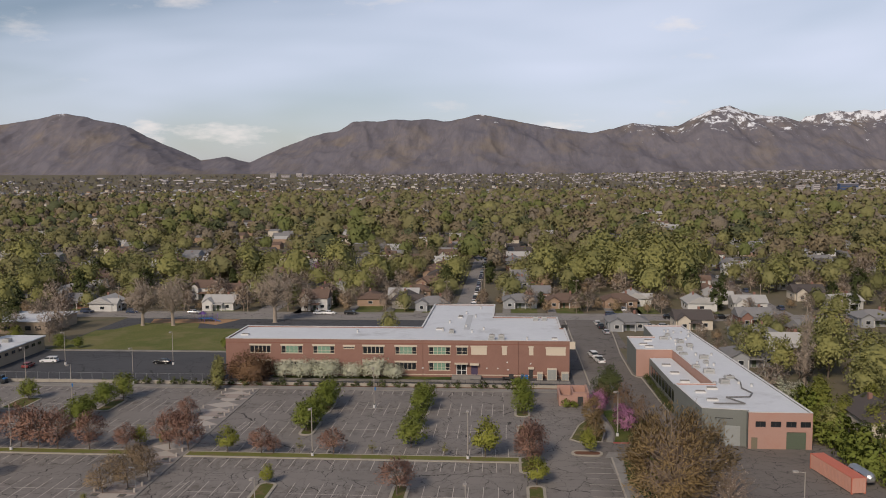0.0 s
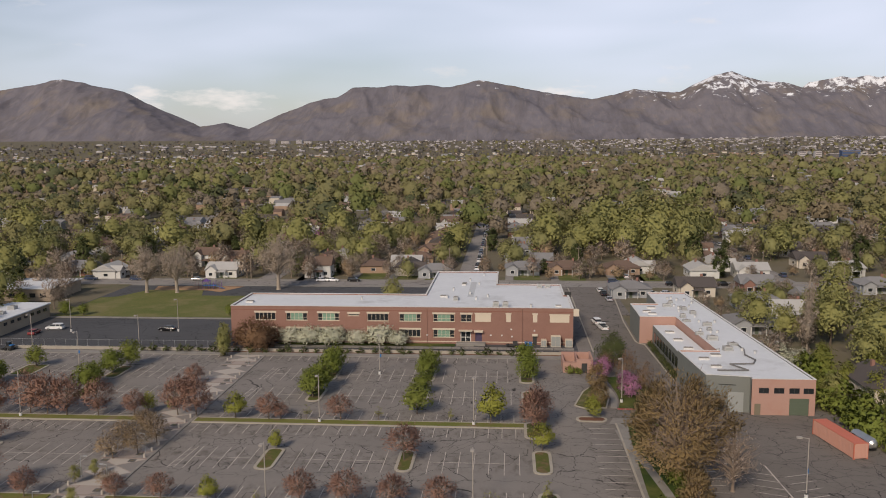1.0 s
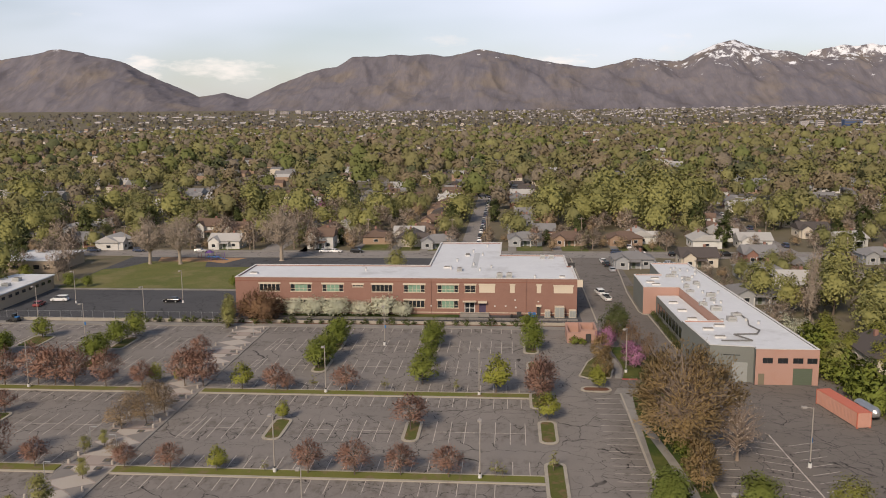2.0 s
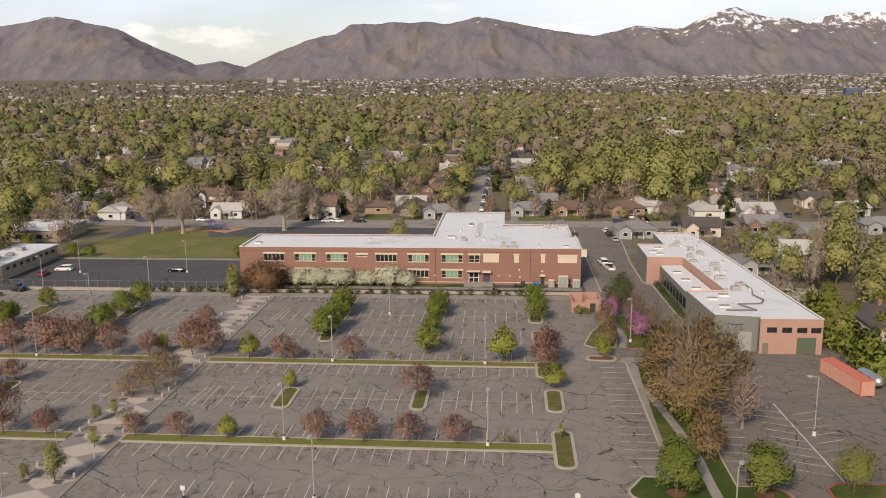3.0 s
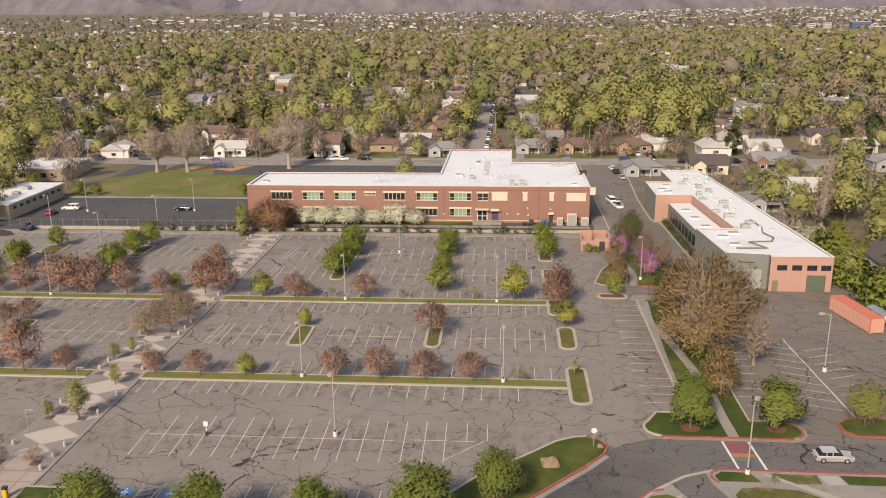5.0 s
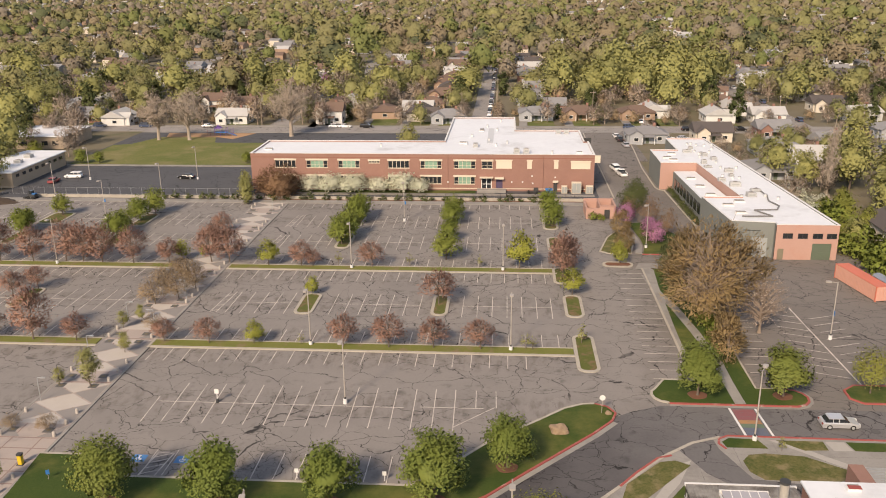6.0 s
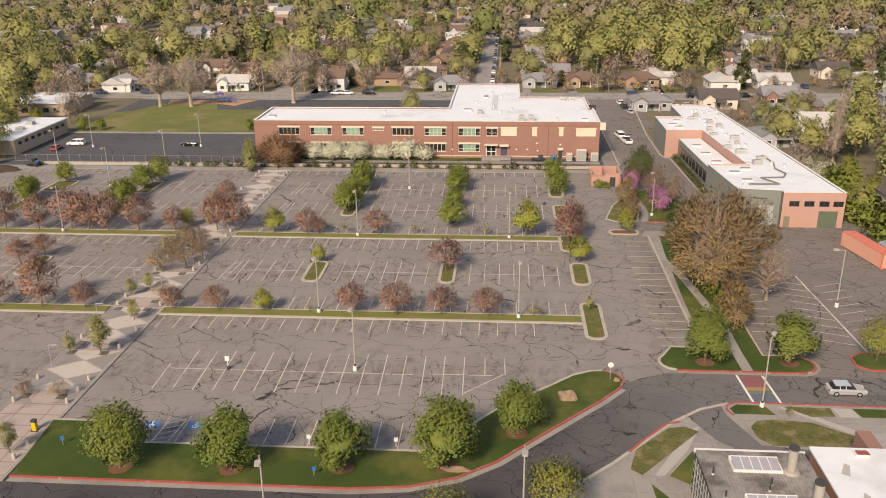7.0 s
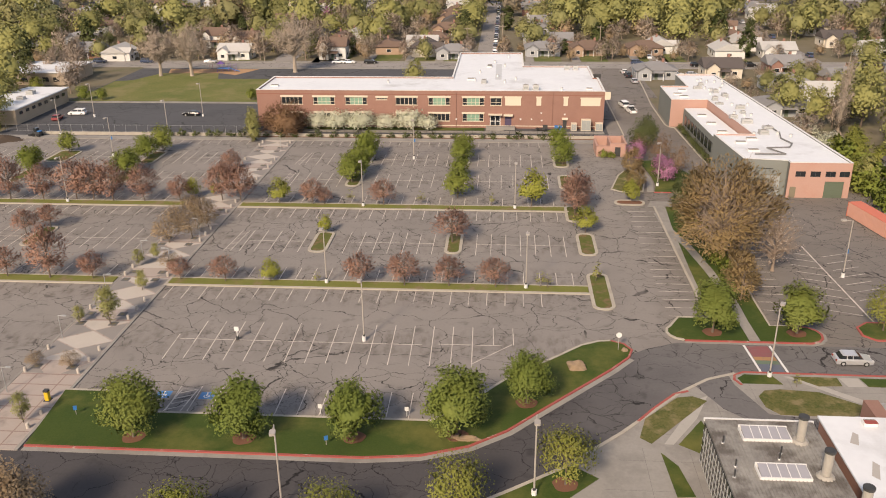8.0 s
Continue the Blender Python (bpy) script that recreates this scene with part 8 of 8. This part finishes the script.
PAL = {"yellow": 0.23, "olive": 0.28, "green": 0.14, "dark": 0.06, "brown": 0.14, "grey": 0.15}
woods("mid_woods", 410, 700, lambda r: 12.6, 240, 16, 6.8, PAL, "dense spring treetops over the neighbourhood", 61, grow=1.6, thick=0.75, inner=0.6)
woods("outer_woods", 700, 1150, lambda r: 13.0, 78, 10, 6.2, PAL, "dense spring treetops beyond the neighbourhood", 64, grow=1.5, thick=1.0, inner=0.68)
woods("far_woods", 1150, 2300, lambda r: 15.0 + (r - 1150) / 180, 16, 6, 5.6, {"yellow": 0.1, "olive": 0.34, "green": 0.1, "dark": 0.08, "brown": 0.2, "grey": 0.2}, "distant treetops across the valley", 62, grow=1.35, thick=1.0, inner=0.72)
# the "haze" crowns carry painted distance haze, not a foliage colour
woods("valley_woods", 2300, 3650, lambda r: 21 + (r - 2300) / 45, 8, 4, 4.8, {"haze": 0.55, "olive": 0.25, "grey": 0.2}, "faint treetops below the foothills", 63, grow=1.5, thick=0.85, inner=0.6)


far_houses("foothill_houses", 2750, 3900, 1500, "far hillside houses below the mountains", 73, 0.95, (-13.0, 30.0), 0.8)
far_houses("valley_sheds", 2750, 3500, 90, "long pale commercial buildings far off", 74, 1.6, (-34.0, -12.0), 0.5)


def office_block(bearing, r, w, d, h, wall, bands):
    """A plain far block with bands of windows."""
    x, y = r * math.sin(radians(bearing)), r * math.cos(radians(bearing))
    t = thing("office_block", "pale flat-roofed block far across the valley", "building", "far blocks", (x, y, far_rise(x, y) - 0.3))
    part("wall", Shape().box(-w / 2, w / 2, -d / 2, d / 2, 0, h), wall, t)
    part("roof", Shape().box(-w / 2 - 0.3, w / 2 + 0.3, -d / 2 - 0.3, d / 2 + 0.3, h, h + 0.8), H_WALL, t)
    for k in range(bands):
        z = h * (k + 0.35) / bands
        part("window", Shape().box(-w / 2 + 1, w / 2 - 1, -d / 2 - 0.2, -d / 2 - 0.02, z, z + h * 0.4 / bands), H_DARK, t)


H_BLUE = surface("hazy_blue", (0.06, 0.1, 0.2), (0.05, 0.085, 0.17), rough=0.5, fine=0.05, broad=0.01)
for bearing, r, w, d, h, wall, bands in ((18.6, 2260, 17, 14, 19, H_WALL, 4), (19.5, 2280, 16, 14, 20, H_WALL, 4), (20.4, 2300, 22, 14, 14, H_DARK, 3), (21.3, 2330, 44, 20, 21, H_BLUE, 3), (22.4, 2250, 46, 20, 13, H_WALL, 2),
                                         (23.6, 2200, 34, 20, 17, H_WALL, 3), (13.4, 2150, 48, 20, 9, H_WALL, 2), (-15.9, 3480, 26, 20, 19, H_WALL, 4), (-15.1, 3500, 34, 20, 10, H_WALL, 2), (-14.2, 3520, 24, 20, 15, H_WALL, 3), (-13.6, 3480, 30, 20, 10, H_WALL, 2)):
    office_block(bearing, r, w, d, h, wall, bands)


# ---- mountains ----
def build_mountains():
    """Two mountain ranges as height fields in (bearing, distance)."""
    crest = [(-0.75, 300), (-0.61, 352), (-0.545, 402), (-0.47, 330), (-0.42, 235), (-0.375, 145), (-0.343, 165), (-0.315, 130), (-0.277, 205), (-0.237, 268), (-0.205, 290), (-0.186, 338), (-0.11, 346), (-0.07, 340), (-0.034, 364), (0.013, 338),
             (0.055, 292), (0.095, 265), (0.142, 312), (0.196, 300), (0.232, 372), (0.254, 398), (0.282, 360), (0.318, 330), (0.352, 290), (0.385, 325), (0.41, 300), (0.452, 342), (0.6, 300)]

    def brush_streaks(m):
        """Dark brush in the gullies and pale scree between, running down the slopes, with fine relief."""
        nd, ln = m.node_tree.nodes, m.node_tree.links
        bs = nd["Principled BSDF"]
        geo, mp, mp2 = nd.new("ShaderNodeNewGeometry"), nd.new("ShaderNodeMapping"), nd.new("ShaderNodeMapping")
        last = bs.inputs["Base Color"].links[0].from_socket
        mp.inputs["Scale"].default_value, mp.inputs["Rotation"].default_value = (0.016, 0.003, 0.006), (0.0, 0.0, 0.5)
        mp2.inputs["Scale"].default_value, mp2.inputs["Rotation"].default_value = (0.045, 0.009, 0.02), (0.0, 0.0, -0.4)
        height = None
        for mapping, lo, hi, tone, most in ((mp, 0.46, 0.7, (0.108, 0.1, 0.112), 0.7), (mp2, 0.5, 0.72, (0.125, 0.112, 0.112), 0.5), (mp2, 0.44, 0.3, (0.25, 0.22, 0.2), 0.4)):
            ln.new(geo.outputs["Position"], mapping.inputs["Vector"])
            nz, rg, mx = nd.new("ShaderNodeTexNoise"), nd.new("ShaderNodeMapRange"), nd.new("ShaderNodeMix")
            nz.inputs["Scale"].default_value, nz.inputs["Detail"].default_value, nz.inputs["Roughness"].default_value, nz.inputs["Distortion"].default_value = 1.0, 6.0, 0.62, 0.7
            ln.new(mapping.outputs["Vector"], nz.inputs["Vector"])
            rg.inputs["From Min"].default_value, rg.inputs["From Max"].default_value, rg.inputs["To Max"].default_value = lo, hi, most
            ln.new(nz.outputs["Fac"], rg.inputs["Value"])
            mx.data_type = "RGBA"
            mx.inputs["B"].default_value = (*tone, 1)
            ln.new(rg.outputs[0], mx.inputs["Factor"])
            ln.new(last, mx.inputs["A"])
            last, height = mx.outputs["Result"], nz.outputs["Fac"]
        ln.new(last, bs.inputs["Base Color"])
        bp = nd.new("ShaderNodeBump")
        bp.inputs["Strength"].default_value, bp.inputs["Distance"].default_value = 0.25, 10.0
        ln.new(height, bp.inputs["Height"])
        ln.new(bp.outputs["Normal"], bs.inputs["Normal"])

    def ridge(name, table, near, top, far, rough, mats, label, seed, extra=0.0):
        tx, tz = [c[0] for c in table], [c[1] for c in table]
        nb, nr = (620, 60) if near < 4000 else (320, 30)
        vs, fs = [], []
        for i in range(nr + 1):
            for j in range(nb + 1):
                s = -0.74 + 1.34 * j / nb
                k = i / nr
                wob = 90 * noise.noise((s * 9, k * 2, seed))
                yy = near + (far - near) * k + wob * (1 - abs(2 * k - 1))
                c = (top - near) / (far - near)
                prof = (k / c) ** 1.25 if k < c else max(0.0, 1 - (k - c) / (1 - c)) ** 0.8
                hgt = float(np.interp(s, tx, tz))
                x = s * yy
                q = Vector((x * 0.0042, yy * 0.0024, seed))
                gul = 1 - abs(noise.noise(q * 1.0)) * 2
                gul2 = 1 - abs(noise.noise(q * 3.1)) * 2
                z = 40 * (1 - prof) + (hgt - 12) * prof + rough * prof * (1.06 - prof) * (gul * 0.75 + gul2 * 0.22 + 0.06 * (1 - abs(noise.noise(q * 7.3)) * 2) - 0.45) * hgt * 0.9 + 1.5 * prof * noise.noise(q * 11)
                vs.append((x, yy, z + extra - 25 * (k < 0.02)))
        for i in range(nr):
            for j in range(nb):
                a = i * (nb + 1) + j
                fs.append((a, a + 1, a + nb + 2, a + nb + 1))
        ob = part(name, Shape().add(vs, fs), mats)
        for p in ob.data.polygons:
            p.use_smooth = True
        return tagged(ob, label, "mountains", "", "structure")

    # scrub and rock colour shifted to blue-purple: aerial haze painted into the base
    rock = surface("hazy_scrub", (0.19, 0.173, 0.185), (0.15, 0.144, 0.17), rough=1.0, fine=0.02, broad=0.0028, amount=1.1, stain=(0.212, 0.18, 0.158), stain_scale=0.0045, stain_at=(0.5, 0.66), spec=0.0)
    brush_streaks(rock)
    # snow on high ground, broken by rock
    nd, ln = rock.node_tree.nodes, rock.node_tree.links
    bs = nd["Principled BSDF"]
    old = bs.inputs["Base Color"].links[0].from_socket
    geo = nd.new("ShaderNodeNewGeometry")
    sep = nd.new("ShaderNodeSeparateXYZ")
    ln.new(geo.outputs["Position"], sep.inputs[0])
    nz = nd.new("ShaderNodeTexNoise")
    nz.inputs["Scale"].default_value, nz.inputs["Detail"].default_value, nz.inputs["Roughness"].default_value = 0.022, 8.0, 0.66
    ln.new(geo.outputs["Position"], nz.inputs["Vector"])

    def mth(op, a, b):
        n = nd.new("ShaderNodeMath")
        n.operation = op
        for k, v in enumerate((a, b)):
            if isinstance(v, (int, float)):
                n.inputs[k].default_value = v
            else:
                ln.new(v, n.inputs[k])
        return n.outputs[0]

    east = mth("MULTIPLY", mth("SUBTRACT", sep.outputs["X"], 590.0), 0.004)
    east = mth("MINIMUM", mth("MAXIMUM", east, -4.0), 1.0)
    high = mth("MULTIPLY", mth("SUBTRACT", sep.outputs["Z"], 312.0), 0.022)
    fac = mth("ADD", mth("ADD", high, mth("MULTIPLY", east, 0.6)), mth("MULTIPLY", mth("SUBTRACT", nz.outputs["Fac"], 0.54), 15.0))
    fac = mth("MINIMUM", mth("MAXIMUM", fac, 0.0), 1.0)
    mx = nd.new("ShaderNodeMix")
    mx.data_type = "RGBA"
    mx.inputs["B"].default_value = (0.72, 0.74, 0.78, 1)
    ln.new(fac, mx.inputs["Factor"])
    ln.new(old, mx.inputs["A"])
    ln.new(mx.outputs["Result"], bs.inputs["Base Color"])
    ridge("mountain_range", crest, 3650, 4320, 4520, 0.7, rock, "brown-grey mountain range with snow on its higher peaks", 3.0)
    back = [(-0.7, 100), (0.3, 180), (0.34, 350), (0.36, 364), (0.375, 378), (0.39, 372), (0.405, 388), (0.418, 374), (0.435, 390), (0.46, 380), (0.6, 360)]
    ridge("snow_range", back, 4180, 4420, 4460, 0.4, rock, "snow-covered peaks behind the nearer range", 8.0)


build_mountains()
